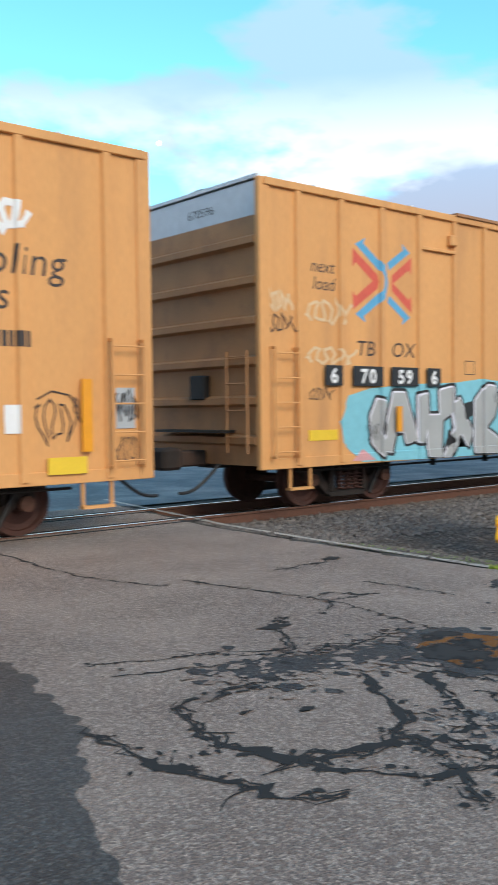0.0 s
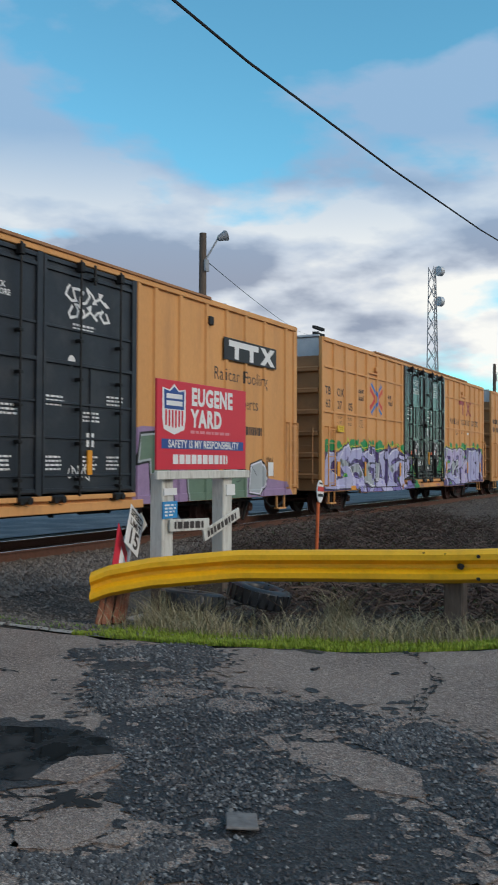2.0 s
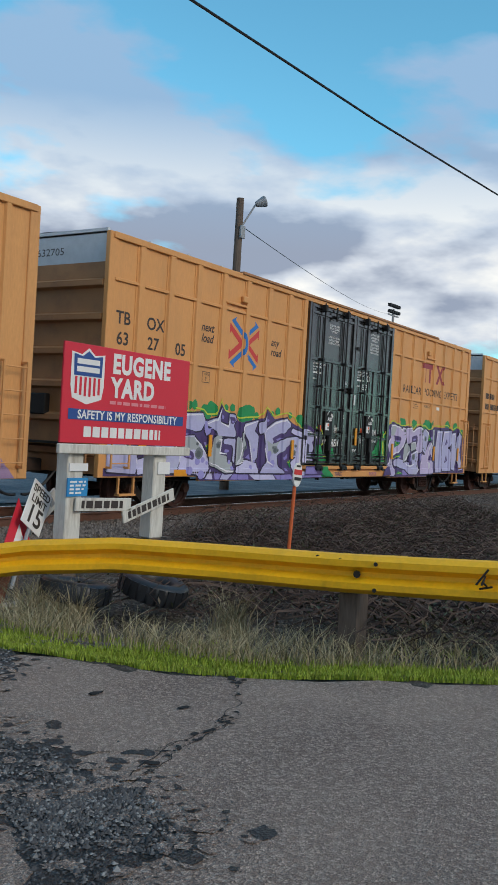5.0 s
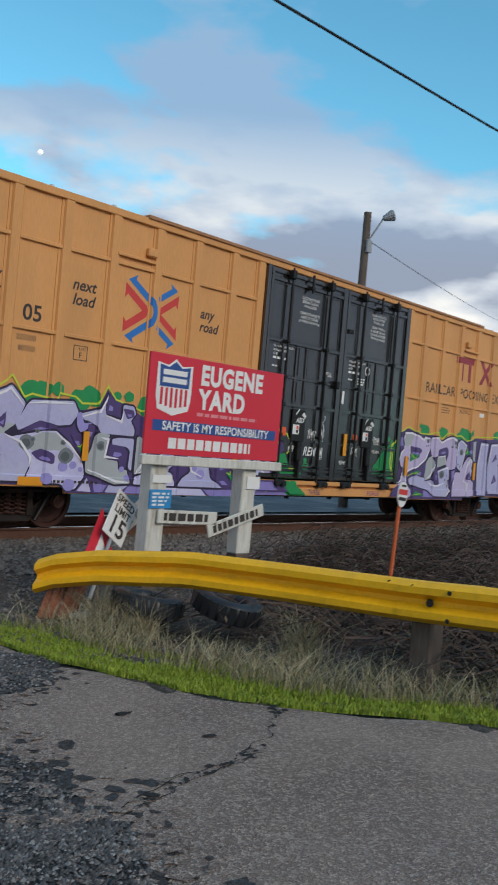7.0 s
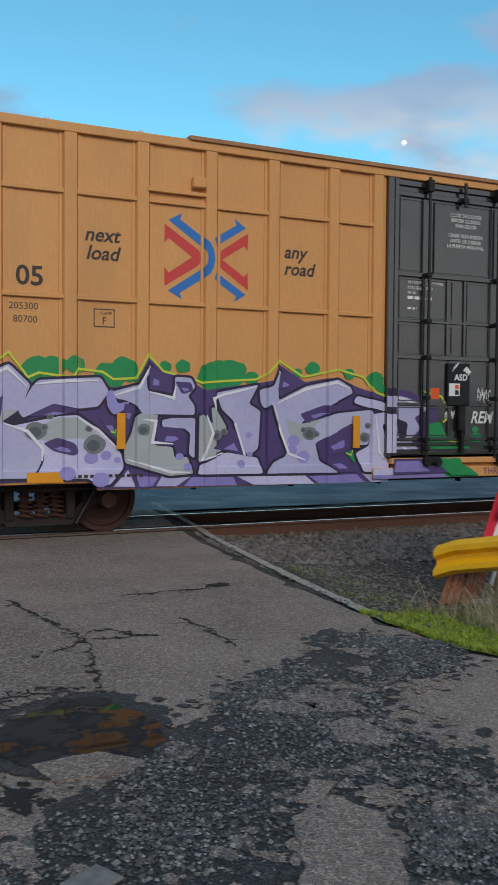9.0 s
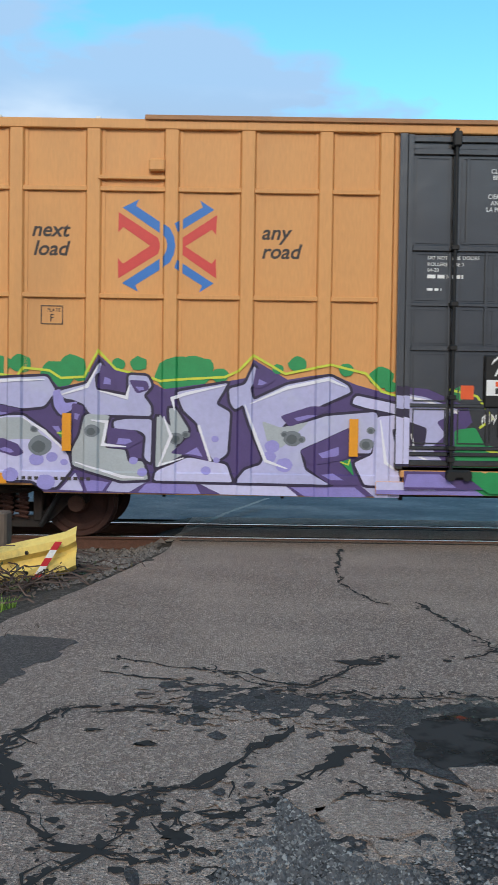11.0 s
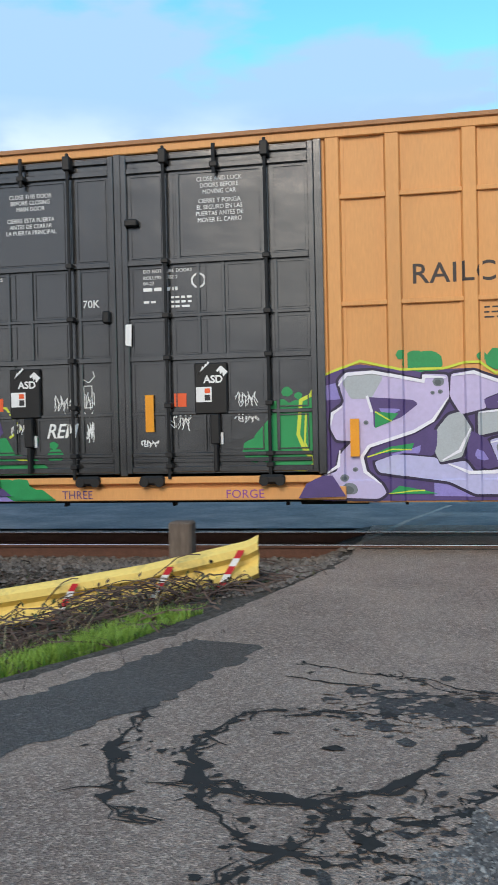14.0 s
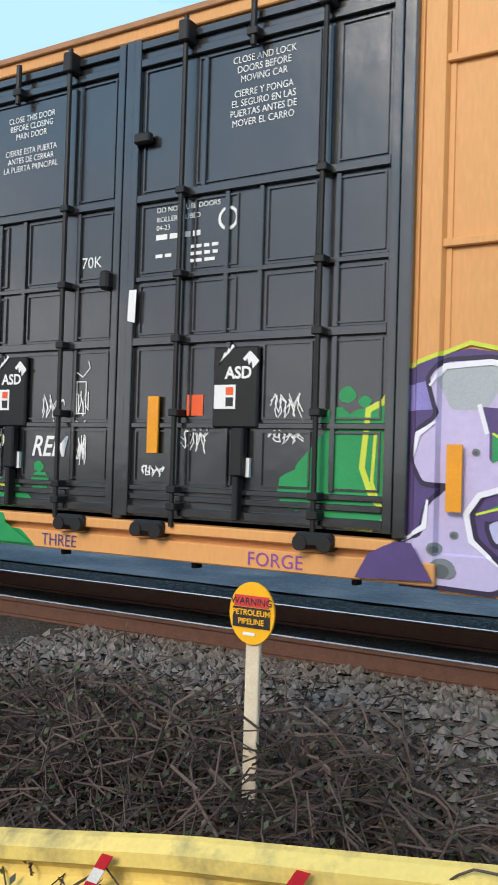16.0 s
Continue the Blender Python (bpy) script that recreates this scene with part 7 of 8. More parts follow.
build_cracks()


def build_lines():
    for pts, w in ((LINE_R, 0.11), (LINE_L, 0.1)):
        pts = [(x, y) for x, y in pts if y < 18]
        fine = []
        for a, b in zip(pts, pts[1:]):
            a, b = Vector(a), Vector(b)
            for k in range(20):
                p = a + (b - a) * k / 20
                fine.append((p.x + 0.015 * noise.noise((p.x * 3, p.y * 3, 0)), p.y))
        bm = bmesh.new()
        for q in ribbon(fine, [w * random.uniform(0.7, 1.1) for _ in fine], False):
            f = bm.faces.new([bm.verts.new((x, y, road_z(y) + 0.005)) for x, y in q])
            f.normal_update()
            if f.normal.z < 0:
                f.normal_flip()
        tagged(mesh_ob("road_line", bm, LINEWHITE), "worn white edge line painted on the road", "road line", "edge lines", "structure")
    bm = bmesh.new()
    for y in (11.62, 12.08, 13.12, 13.58):
        B(bm, -29.0, -23.2, y - 0.03, y + 0.03, road_z(12) - 0.01, road_z(12) + 0.006)
    tagged(mesh_ob("crossing_flangeway", bm, CRACK), "dark gap strips beside the rails in the crossing", "crossing", kind="structure")


build_lines()


# ---- loose stones ----
def stone_verts(rng):
    base = []
    for k in range(6):
        base.append(Vector((rng.uniform(-1, 1), rng.uniform(-1, 1), rng.uniform(-0.6, 0.7))).normalized())
    return base


def stones(name, count, place, rmin, rmax, material, label, category, seed):
    """Many small angular stones as one piece of stuff."""
    rng = random.Random(seed)
    verts, faces = [], []
    for _ in range(count):
        q = place(rng)
        if not q:
            continue
        x, y, z = q
        r = rng.uniform(rmin, rmax) * (1.0 if rng.random() < 0.85 else 1.6)
        a = rng.uniform(0, math.tau)
        i = len(verts)
        for dx, dy, dz in ((1, 0, 0), (0, 1, 0), (-1, 0, 0), (0, -1, 0), (0, 0, 1)):
            s = r * rng.uniform(0.6, 1.2)
            ca, sa = math.cos(a), math.sin(a)
            verts.append((x + (dx * ca - dy * sa) * s + rng.uniform(-0.2, 0.2) * r, y + (dx * sa + dy * ca) * s, z + (dz * s * 0.8 if dz else rng.uniform(-0.2, 0.25) * r)))
        faces += [(i, i + 1, i + 4), (i + 1, i + 2, i + 4), (i + 2, i + 3, i + 4), (i + 3, i, i + 4)]
    me = bpy.data.meshes.new(name)
    me.from_pydata(verts, [], faces)
    me.materials.append(material)
    return tagged(new(name, me), label, category, kind="stuff")


def inside(pts, x, y):
    c = False
    j = len(pts) - 1
    for i in range(len(pts)):
        (xi, yi), (xj, yj) = pts[i], pts[j]
        if (yi > y) != (yj > y) and x < (xj - xi) * (y - yi) / (yj - yi) + xi:
            c = not c
        j = i
    return c


def island_mat(name, cols, rough=0.9):
    m = bpy.data.materials.new(name)
    m.use_nodes = True
    N, L = m.node_tree.nodes, m.node_tree.links
    p = N["Principled BSDF"]
    g, r = N.new("ShaderNodeNewGeometry"), N.new("ShaderNodeValToRGB")
    e = r.color_ramp.elements
    e[0].color, e[1].color = (*cols[0], 1), (*cols[-1], 1)
    for k, c in enumerate(cols[1:-1]):
        e.new((k + 1) / (len(cols) - 1)).color = (*c, 1)
    L.new(g.outputs["Random Per Island"], r.inputs["Fac"])
    n, mx = N.new("ShaderNodeTexNoise"), N.new("ShaderNodeMixRGB")
    n.inputs["Scale"].default_value = 45
    mx.blend_type, mx.inputs[0].default_value = "OVERLAY", 0.5
    L.new(r.outputs["Color"], mx.inputs[1])
    L.new(n.outputs["Fac"], mx.inputs[2])
    L.new(mx.outputs[0], p.inputs["Base Color"])
    p.inputs["Roughness"].default_value = rough
    return m


STONE_ROAD = island_mat("road_gravel", [(0.03, 0.031, 0.034), (0.1, 0.1, 0.105), (0.06, 0.06, 0.062), (0.28, 0.28, 0.275)])
STONE_BALLAST = island_mat("ballast_gravel", [(0.059, 0.050, 0.045), (0.126, 0.110, 0.099), (0.185, 0.162, 0.145), (0.096, 0.076, 0.063)])
MOSSI = island_mat("verge_moss_green", [(0.13, 0.19, 0.012), (0.24, 0.34, 0.02), (0.34, 0.42, 0.05), (0.17, 0.2, 0.03)], 0.7)
GRASSI = island_mat("grass_green", [(0.09, 0.17, 0.015), (0.16, 0.29, 0.03), (0.22, 0.34, 0.05), (0.1, 0.2, 0.02)], 0.6)
DRYI = island_mat("grass_dry", [(0.13, 0.12, 0.06), (0.28, 0.24, 0.14), (0.42, 0.36, 0.23), (0.17, 0.17, 0.08)], 0.8)
BRAMI = island_mat("bramble_brown", [(0.02, 0.012, 0.011), (0.05, 0.029, 0.024), (0.12, 0.08, 0.062), (0.03, 0.019, 0.016)], 0.8)
LEAFI = island_mat("bramble_leaves", [(0.03, 0.04, 0.02), (0.06, 0.085, 0.03), (0.09, 0.06, 0.04), (0.05, 0.035, 0.03)], 0.6)

PATCHES = (GRAVEL_A, GRAVEL_B, GRAVEL_C, GRAVEL_D, GRAVEL_E, GRAVEL_F)


def on_patch(rng):
    g = PATCHES[rng.choice((0, 0, 0, 0, 1, 2, 2, 4, 5, 5, 5))]
    xs, ys = [p[0] for p in g], [p[1] for p in g]
    for _ in range(12):
        x, y = rng.uniform(min(xs) - 0.1, max(xs) + 0.1), rng.uniform(min(ys) - 0.1, max(ys) + 0.1)
        if inside(g, x, y) and not inside(PUDDLE, x, y) and noise.noise((x * 1.6, y * 1.6, 4)) > rng.uniform(-0.5, 0.3):
            return x, y, road_z(y) + 0.008
    return None


stones("loose_gravel", 22000, on_patch, 0.004, 0.011, STONE_ROAD, "loose grey gravel and grit on the broken asphalt", "gravel", 5)


def on_ballast(rng):
    x = rng.uniform(-38, -4) if rng.random() < 0.8 else rng.uniform(-4, 40)
    y = 9.0 + 2.75 * rng.random() ** 0.8
    if edge_l(y) - 0.15 < x < edge_r(y) + 0.15:
        return None
    if x < -29 and y < 9.3 + rng.random():
        return None
    return x, y, ground_z(x, y) + 0.015


stones("ballast", 42000, on_ballast, 0.022, 0.05, STONE_BALLAST, "grey crushed stone ballast beside the track", "ballast", 6)


def on_verge(rng):
    x, y = rng.uniform(-25, -20), rng.uniform(4, 10.5)
    if x < edge_r(y) + 0.05:
        return None
    return x, y, ground_z(x, y) + 0.008


stones("verge_gravel", 9000, on_verge, 0.008, 0.022, STONE_BALLAST, "small grey stones on the verge by the crossing", "gravel", 7)
stones("verge_gravel", 5000, lambda r: (lambda x, y: (x, y, ground_z(x, y) + 0.008) if x < edge_l(y) else None)(r.uniform(-32, -29), r.uniform(8.2, 10.8)), 0.008, 0.025, STONE_BALLAST, "small grey stones on the verge by the crossing", "gravel", 8)



def flakes(name, count, spot, rmin, rmax, z, material, label, seed):
    """Small ragged flat flakes of broken surface, one piece of stuff."""
    rng = random.Random(seed)
    verts, faces = [], []
    for _ in range(count):
        q = spot(rng)
        if not q:
            continue
        x, y = q
        r, n, a0 = rmin + (rmax - rmin) * rng.random() ** 2.5, 9, rng.uniform(0, 6)
        st, sa = rng.uniform(0.4, 1.0), rng.uniform(0, 3.14)
        i = len(verts)
        zz = z + rng.uniform(0, 0.0015)
        for k in range(n):
            a = a0 + k * math.tau / n
            u, v = math.cos(a) * r * rng.uniform(0.45, 1.25), math.sin(a) * r * st * rng.uniform(0.45, 1.25)
            px, py = x + u * math.cos(sa) - v * math.sin(sa), y + u * math.sin(sa) + v * math.cos(sa)
            verts.append((px, py, road_z(py) + zz))
        verts.append((x, y, road_z(y) + zz))
        faces += [(i + k, i + (k + 1) % n, i + n) for k in range(n)]
    me = bpy.data.meshes.new(name)
    me.from_pydata(verts, [], faces)
    me.materials.append(material)
    return tagged(new(name, me), label, "flakes", kind="stuff")


def by_patch(spread_):
    def spot(rng):
        g = PATCHES[rng.choice((0, 0, 0, 1, 2, 2, 3, 3, 4, 5, 5))]
        i = rng.randrange(len(g))
        (xa, ya), (xb, yb) = g[i], g[(i + 1) % len(g)]
        t = rng.random()
        x, y = xa + (xb - xa) * t + rng.gauss(0, spread_), ya + (yb - ya) * t + rng.gauss(0, spread_)
        return None if inside(PUDDLE, x, y) or not edge_l(y) + 0.1 < x < edge_r(y) - 0.1 else (x, y)
    return spot


def by_crack(rng):
    w, pts = CRACKS[rng.randrange(len(CRACKS))]
    i = rng.randrange(len(pts) - 1)
    t = rng.random()
    x, y = pts[i][0] + (pts[i + 1][0] - pts[i][0]) * t, pts[i][1] + (pts[i + 1][1] - pts[i][1]) * t
    return (x + rng.gauss(0, 0.03 * w), y + rng.gauss(0, 0.03 * w))


flakes("broken_flakes", 1700, by_patch(0.14), 0.008, 0.07, 0.0028, GRAVELDARK, "small dark hollows where the asphalt has crumbled", 31)
flakes("asphalt_flakes", 1300, by_patch(0.13), 0.008, 0.07, 0.0062, ASPHALT, "small left-over flakes of grey asphalt in the gravel", 32)
flakes("crack_crumbs", 900, by_crack, 0.006, 0.035, 0.0045, CRACK, "dark crumbled spots along the cracks", 33)

# ---- plants ----
def blades(name, spots, material, label, category, seed, hmin, hmax, w, lean=0.5, seg=2):
    """Grass or stems: thin tapered bent blades, one piece of stuff."""
    rng = random.Random(seed)
    verts, faces = [], []
    for x, y, z in spots(rng):
        h = rng.uniform(hmin, hmax)
        a, l = rng.uniform(0, math.tau), rng.uniform(0.1, lean) * h
        b = rng.uniform(0, math.tau)
        wx, wy = math.cos(b) * w * 0.5, math.sin(b) * w * 0.5
        i = len(verts)
        for k in range(seg):
            t = k / seg
            px, py, pz = x + math.cos(a) * l * t * t, y + math.sin(a) * l * t * t, z + h * t * (1 - 0.25 * t * lean)
            s = 1 - 0.6 * t
            verts += [(px - wx * s, py - wy * s, pz), (px + wx * s, py + wy * s, pz)]
        verts.append((x + math.cos(a) * l, y + math.sin(a) * l, z + h * (1 - 0.25 * lean)))
        for k in range(seg - 1):
            j = i + 2 * k
            faces.append((j, j + 1, j + 3, j + 2))
        j = i + 2 * (seg - 1)
        faces.append((j, j + 1, j + 2))
    me = bpy.data.meshes.new(name)
    me.from_pydata(verts, [], faces)
    me.materials.append(material)
    return tagged(new(name, me), label, category, kind="stuff")


def strip_r(rng, n, d0, d1, y0, y1):
    for _ in range(n):
        y = rng.uniform(y0, y1)
        dd = d0 + (d1 - d0) * rng.random() ** 1.3
        x = edge_r(y) + dd * (1.0 if y > 3 else 1.25) + 0.05 * noise.noise((y * 4, 0, 0))
        if min(math.hypot(x + 21.9, y - 5.15), math.hypot(x + 22.45, y - 5.62), math.hypot(x + 22.3, y - 4.7), math.hypot(x + 22.8, y - 5.1)) < 0.42 and dd > 0.9:
            continue
        if noise.noise((x * 2.0, y * 2.0, 9)) > rng.uniform(-0.6, 0.25):
            yield x, y, ground_z(x, y) - 0.01


blades("grass_strip", lambda r: strip_r(r, 70000, 0.03, 0.66, -1.5, 5.6), MOSSI, "short mossy green grass along the road edge", "grass", 11, 0.02, 0.06, 0.011)
blades("grass_strip", lambda r: strip_r(r, 17000, 0.5, 2.0, -1.5, 5.8), MOSSI, "thin green grass on the verge", "grass", 12, 0.03, 0.1, 0.008)
blades("dry_grass", lambda r: strip_r(r, 9500, 0.6, 2.4, -2, 5.8), DRYI, "dry straw-coloured grass under the guardrail", "grass", 13, 0.12, 0.42, 0.007, 1.2, 3)
blades("dry_grass", lambda r: strip_r(r, 900, 0.15, 1.0, 5.6, 8.5), GRASSI, "sparse moss and grass by the verge", "grass", 17, 0.02, 0.05, 0.01)


def tuft(rng):
    for cx, cy in ((-22.75, 5.4), (-22.4, 5.75), (-22.0, 4.2), (-22.9, 5.7)):
        for _ in range(220):
            x, y = cx + rng.gauss(0, 0.09), cy + rng.gauss(0, 0.09)
            yield x, y, ground_z(x, y) - 0.01


blades("dry_tuft", tuft, DRYI, "tall dry grass tufts by the tyres", "grass", 14, 0.25, 0.6, 0.007, 0.9, 3)


def strip_l(rng, n, d0, d1, y0, y1):
    for _ in range(n):
        y = rng.uniform(y0, y1)
        dd = d0 + (d1 - d0) * rng.random()
        x = edge_l(y) - dd
        if x > -40 and noise.noise((x * 1.5, y * 1.5, 2)) > rng.uniform(-0.6, 0.3):
            yield x, y, ground_z(x, y) - 0.01


blades("grass_strip", lambda r: strip_l(r, 34000, 0.3, 0.95, 1.0, 7.2), GRASSI, "bright green grass along the ditch edge", "grass", 15, 0.05, 0.17, 0.009)
blades("dry_grass", lambda r: strip_l(r, 2200, 0.9, 4.5, 2.0, 8.4), DRYI, "dry grass and stalks in the ditch", "grass", 16, 0.15, 0.55, 0.008, 1.1, 3)


def brambles(name, n, area, seed, hmax, label):
    """Arching thin bramble canes with small leaves: canes and leaves are two pieces of stuff."""
    rng = random.Random(seed)
    cv, cf, lv, lf = [], [], [], []
    for _ in range(n):
        q = area(rng)
        if not q:
            continue
        x, y, z = q
        a, length, h = rng.uniform(0, math.tau), rng.uniform(0.4, 1.3), rng.uniform(0.15, hmax)
        prev = None
        r = rng.uniform(0.003, 0.007)
        for k in range(7):
            t = k / 6
            p = Vector((x + math.cos(a) * length * t, y + math.sin(a) * length * t, z + h * math.sin(t * math.pi * rng.uniform(0.75, 0.95)) + rng.uniform(-0.02, 0.02)))
            a += rng.uniform(-0.25, 0.25)
            i = len(cv)
            cv += [(p.x, p.y, p.z + r), (p.x + r, p.y, p.z - r), (p.x - r, p.y - r, p.z - r)]
            if prev is not None:
                for m in range(3):
                    cf.append((prev + m, prev + (m + 1) % 3, i + (m + 1) % 3, i + m))
            prev = i
            for _ in range(2):
                if rng.random() < 0.55:
                    s = rng.uniform(0.015, 0.04)
                    d = Vector((rng.uniform(-1, 1), rng.uniform(-1, 1), rng.uniform(-0.4, 0.8))).normalized()
                    e = d.cross(Vector((0.3, 0.2, 1))).normalized()
                    j = len(lv)
                    o = p + d * 0.02
                    lv += [tuple(o), tuple(o + d * s + e * s * 0.5), tuple(o + d * s * 2), tuple(o + d * s - e * s * 0.5)]
                    lf.append((j, j + 1, j + 2, j + 3))
    me = bpy.data.meshes.new(name)
    me.from_pydata(cv, [], cf)
    me.materials.append(BRAMI)
    tagged(new(name, me), label, "brambles", kind="stuff")
    me = bpy.data.meshes.new("bramble_leaves")
    me.from_pydata(lv, [], lf)
    me.materials.append(LEAFI)
    tagged(new("bramble_leaves", me), "small dull green and brown bramble leaves", "leaves", kind="stuff")


def bank_r(rng):
    x, y = rng.uniform(-21.6, -4), rng.uniform(-0.5, 8.8)
    if x < edge_r(y) + 1.25 or (y > 5.6 and x < -18.5) or noise.noise((x * 0.9, y * 0.9, 3)) < rng.uniform(-0.7, 0.1) - 0.15:
        return None
    return x, y, ground_z(x, y)


def bank_l(rng):
    x, y = rng.uniform(-37, -29.9), rng.uniform(5.2, 9.6)
    if x > edge_l(y) - (1.0 if y < 8 else 0.7) or (y > 9.4 and rng.random() < 0.6):
        return None
    return x, y, ground_z(x, y)


brambles("brambles", 9500, bank_r, 21, 0.5, "tangled brown winter brambles on the bank")
brambles("brambles", 4200, bank_l, 22, 0.22, "tangled brown winter brambles in the ditch")


def toe_l(rng):
    x, y = rng.uniform(-36.5, -30.6), 8.95 + 0.95 * rng.random() ** 1.5
    return x, y, ground_z(x, y)


brambles("brambles", 2300, toe_l, 24, 0.3, "thorny brown canes at the foot of the ballast")


def thicket_l(rng):
    x, y = rng.uniform(-37.5, -32.6), 9.1 + 1.15 * rng.random()
    if noise.noise((x * 1.3, y * 1.3, 6)) < rng.uniform(-0.5, 0.25):
        return None
    return x, y, ground_z(x, y)


def thicket_r(rng):
    x, y = rng.uniform(-15.8, -2), rng.uniform(7.0, 9.6)
    if noise.noise((x * 0.8, y * 0.8, 8)) < rng.uniform(-0.7, 0.1):
        return None
    return x, y, ground_z(x, y)


brambles("brambles", 1900, thicket_l, 26, 0.5, "leafy brown bramble thicket beside the ballast")
brambles("brambles", 4200, thicket_r, 27, 0.75, "tangled brown bramble thicket below the ballast")


def twigs(rng):
    for _ in range(260):
        y = rng.uniform(1.5, 6.2)
        x = edge_l(y) - rng.uniform(-0.35, 0.9)
        yield x, y, max(ground_z(x, y), -9) + 0.02


blades("twigs", twigs, BRAMI, "dead twigs and leaf litter at the road edge", "twigs", 23, 0.05, 0.16, 0.006, 3.0, 3)

# ---- guardrails ----


def w_beam(name, path, material, parent, flip=1, h=0.31, d=0.08):
    """A W-profile beam along a path of (x, y, z); flip says on which side the waves stand."""
    prof = [(0.0, -0.5), (0.35, -0.47), (1.0, -0.36), (1.0, -0.2), (0.15, -0.06), (0.15, 0.06), (1.0, 0.2), (1.0, 0.36), (0.35, 0.47), (0.0, 0.5)]
    bm = bmesh.new()
    rows = []
    for i, p in enumerate(path):
        a, b = Vector(path[max(0, i - 1)]), Vector(path[min(len(path) - 1, i + 1)])
        t = (b - a)
        t.z = 0
        t.normalize()
        nn = Vector((t.y, -t.x, 0)) * flip
        rows.append([bm.verts.new(Vector(p) + nn * (u * d) + Vector((0, 0, v * h))) for u, v in prof])
    for p, q in zip(rows, rows[1:]):
        for k in range(len(prof) - 1):
            bm.faces.new((p[k], p[k + 1], q[k + 1], q[k]))
    bmesh.ops.recalc_face_normals(bm, faces=bm.faces)
    r = bmesh.ops.solidify(bm, geom=bm.faces[:], thickness=0.006)
    return part(name, bm, material, parent)


def lerp_path(keys, n):
    t = np.linspace(0, len(keys) - 1, n)
    return [tuple(float(np.interp(v, range(len(keys)), [k[j] for k in keys])) for j in range(3)) for v in t]


def bolt(parent, p, r=0.016):
    bm = bmesh.new()
    rod(bm, p, (p[0] - 0.02, p[1] - 0.012, p[2]), r, 8)
    part("bolt", bm, BLACKIRON, parent)


def guardrail_right():
    e = tagged(empty("guardrail"), "bent bright yellow steel guardrail on wooden posts", "guardrail")
    keys = [(-23.06, 6.44, 0.02), (-22.98, 6.28, 0.09), (-22.8, 5.9, 0.17), (-22.5, 5.1, 0.26), (-22.3, 4.2, 0.29), (-22.12, 3.04, 0.33), (-22.06, 2.6, 0.36)]
    w_beam("beam", lerp_path(keys, 40), GUARD, e, 1)
    w_beam("beam", [(-22.16, 3.2, 0.325), (-22.1, 2.6, 0.36), (-22.0, 1.8, 0.41), (-21.6, 0.4, 0.5), (-21.0, -1.2, 0.55), (-20.2, -3.0, 0.55)], GUARD, e, 1)
    for x, y, z in ((-22.02, 3.05, 0.46), (-21.5, 0.2, 0.62), (-20.6, -2.2, 0.68)):
        bm = bmesh.new()
        B(bm, x - 0.09, x + 0.09, y - 0.09, y + 0.09, ground_z(x, y) - 0.3, z, 0.015)
        part("post", bm, POSTWOOD, e)
    for y in (2.8, 3.1, 3.3):
        for dz in (-0.1, 0.1):
            bolt(e, (-22.2, y, 0.34 + dz))
    part("bolt", rod(bmesh.new(), (-22.14, 2.98, 0.34), (-22.2, 2.95, 0.34), 0.028, 8), BLACKIRON, e)
    # ragged wire ties on the far beam
    for y in (1.75, 1.95):
        bm = bmesh.new()
        for k in range(4):
            rod(bm, (-22.12, y + 0.02 * k, 0.5 - 0.05 * k), (-22.14, y + 0.08 - 0.04 * k, 0.38), 0.008, 5)
        part("wire_tie", bm, CABLE, e)
    # the split stump of wood that holds its end
    s = tagged(empty("broken_post"), "split reddish broken wooden post under the guardrail end", "post")
    for k in range(7):
        bm = bmesh.new()
        a = random.uniform(-0.08, 0.08)
        x = -23.08 + 0.05 * k
        rod(bm, (x, 6.3 + a, -0.34), (x + 0.2, 6.35 + a, 0.06 + random.uniform(-0.05, 0.03)), 0.035, 5, 0.022)
        part("splinter", bm, BROKEN, s)
    bm = bmesh.new()
    B(bm, -22.78, -22.66, 6.3, 6.42, -0.34, 0.06, 0.01, pose(0, 0, 0))
    part("post", bm, POSTWOOD, s)
    st = bmesh.new()
    B(st, -22.95, -22.65, 5.95, 6.1, -0.3, -0.26, 0.015)
    tagged(mesh_ob("flat_stone", st, LINEWHITE), "pale flat stone by the broken post", "stone")


guardrail_right()


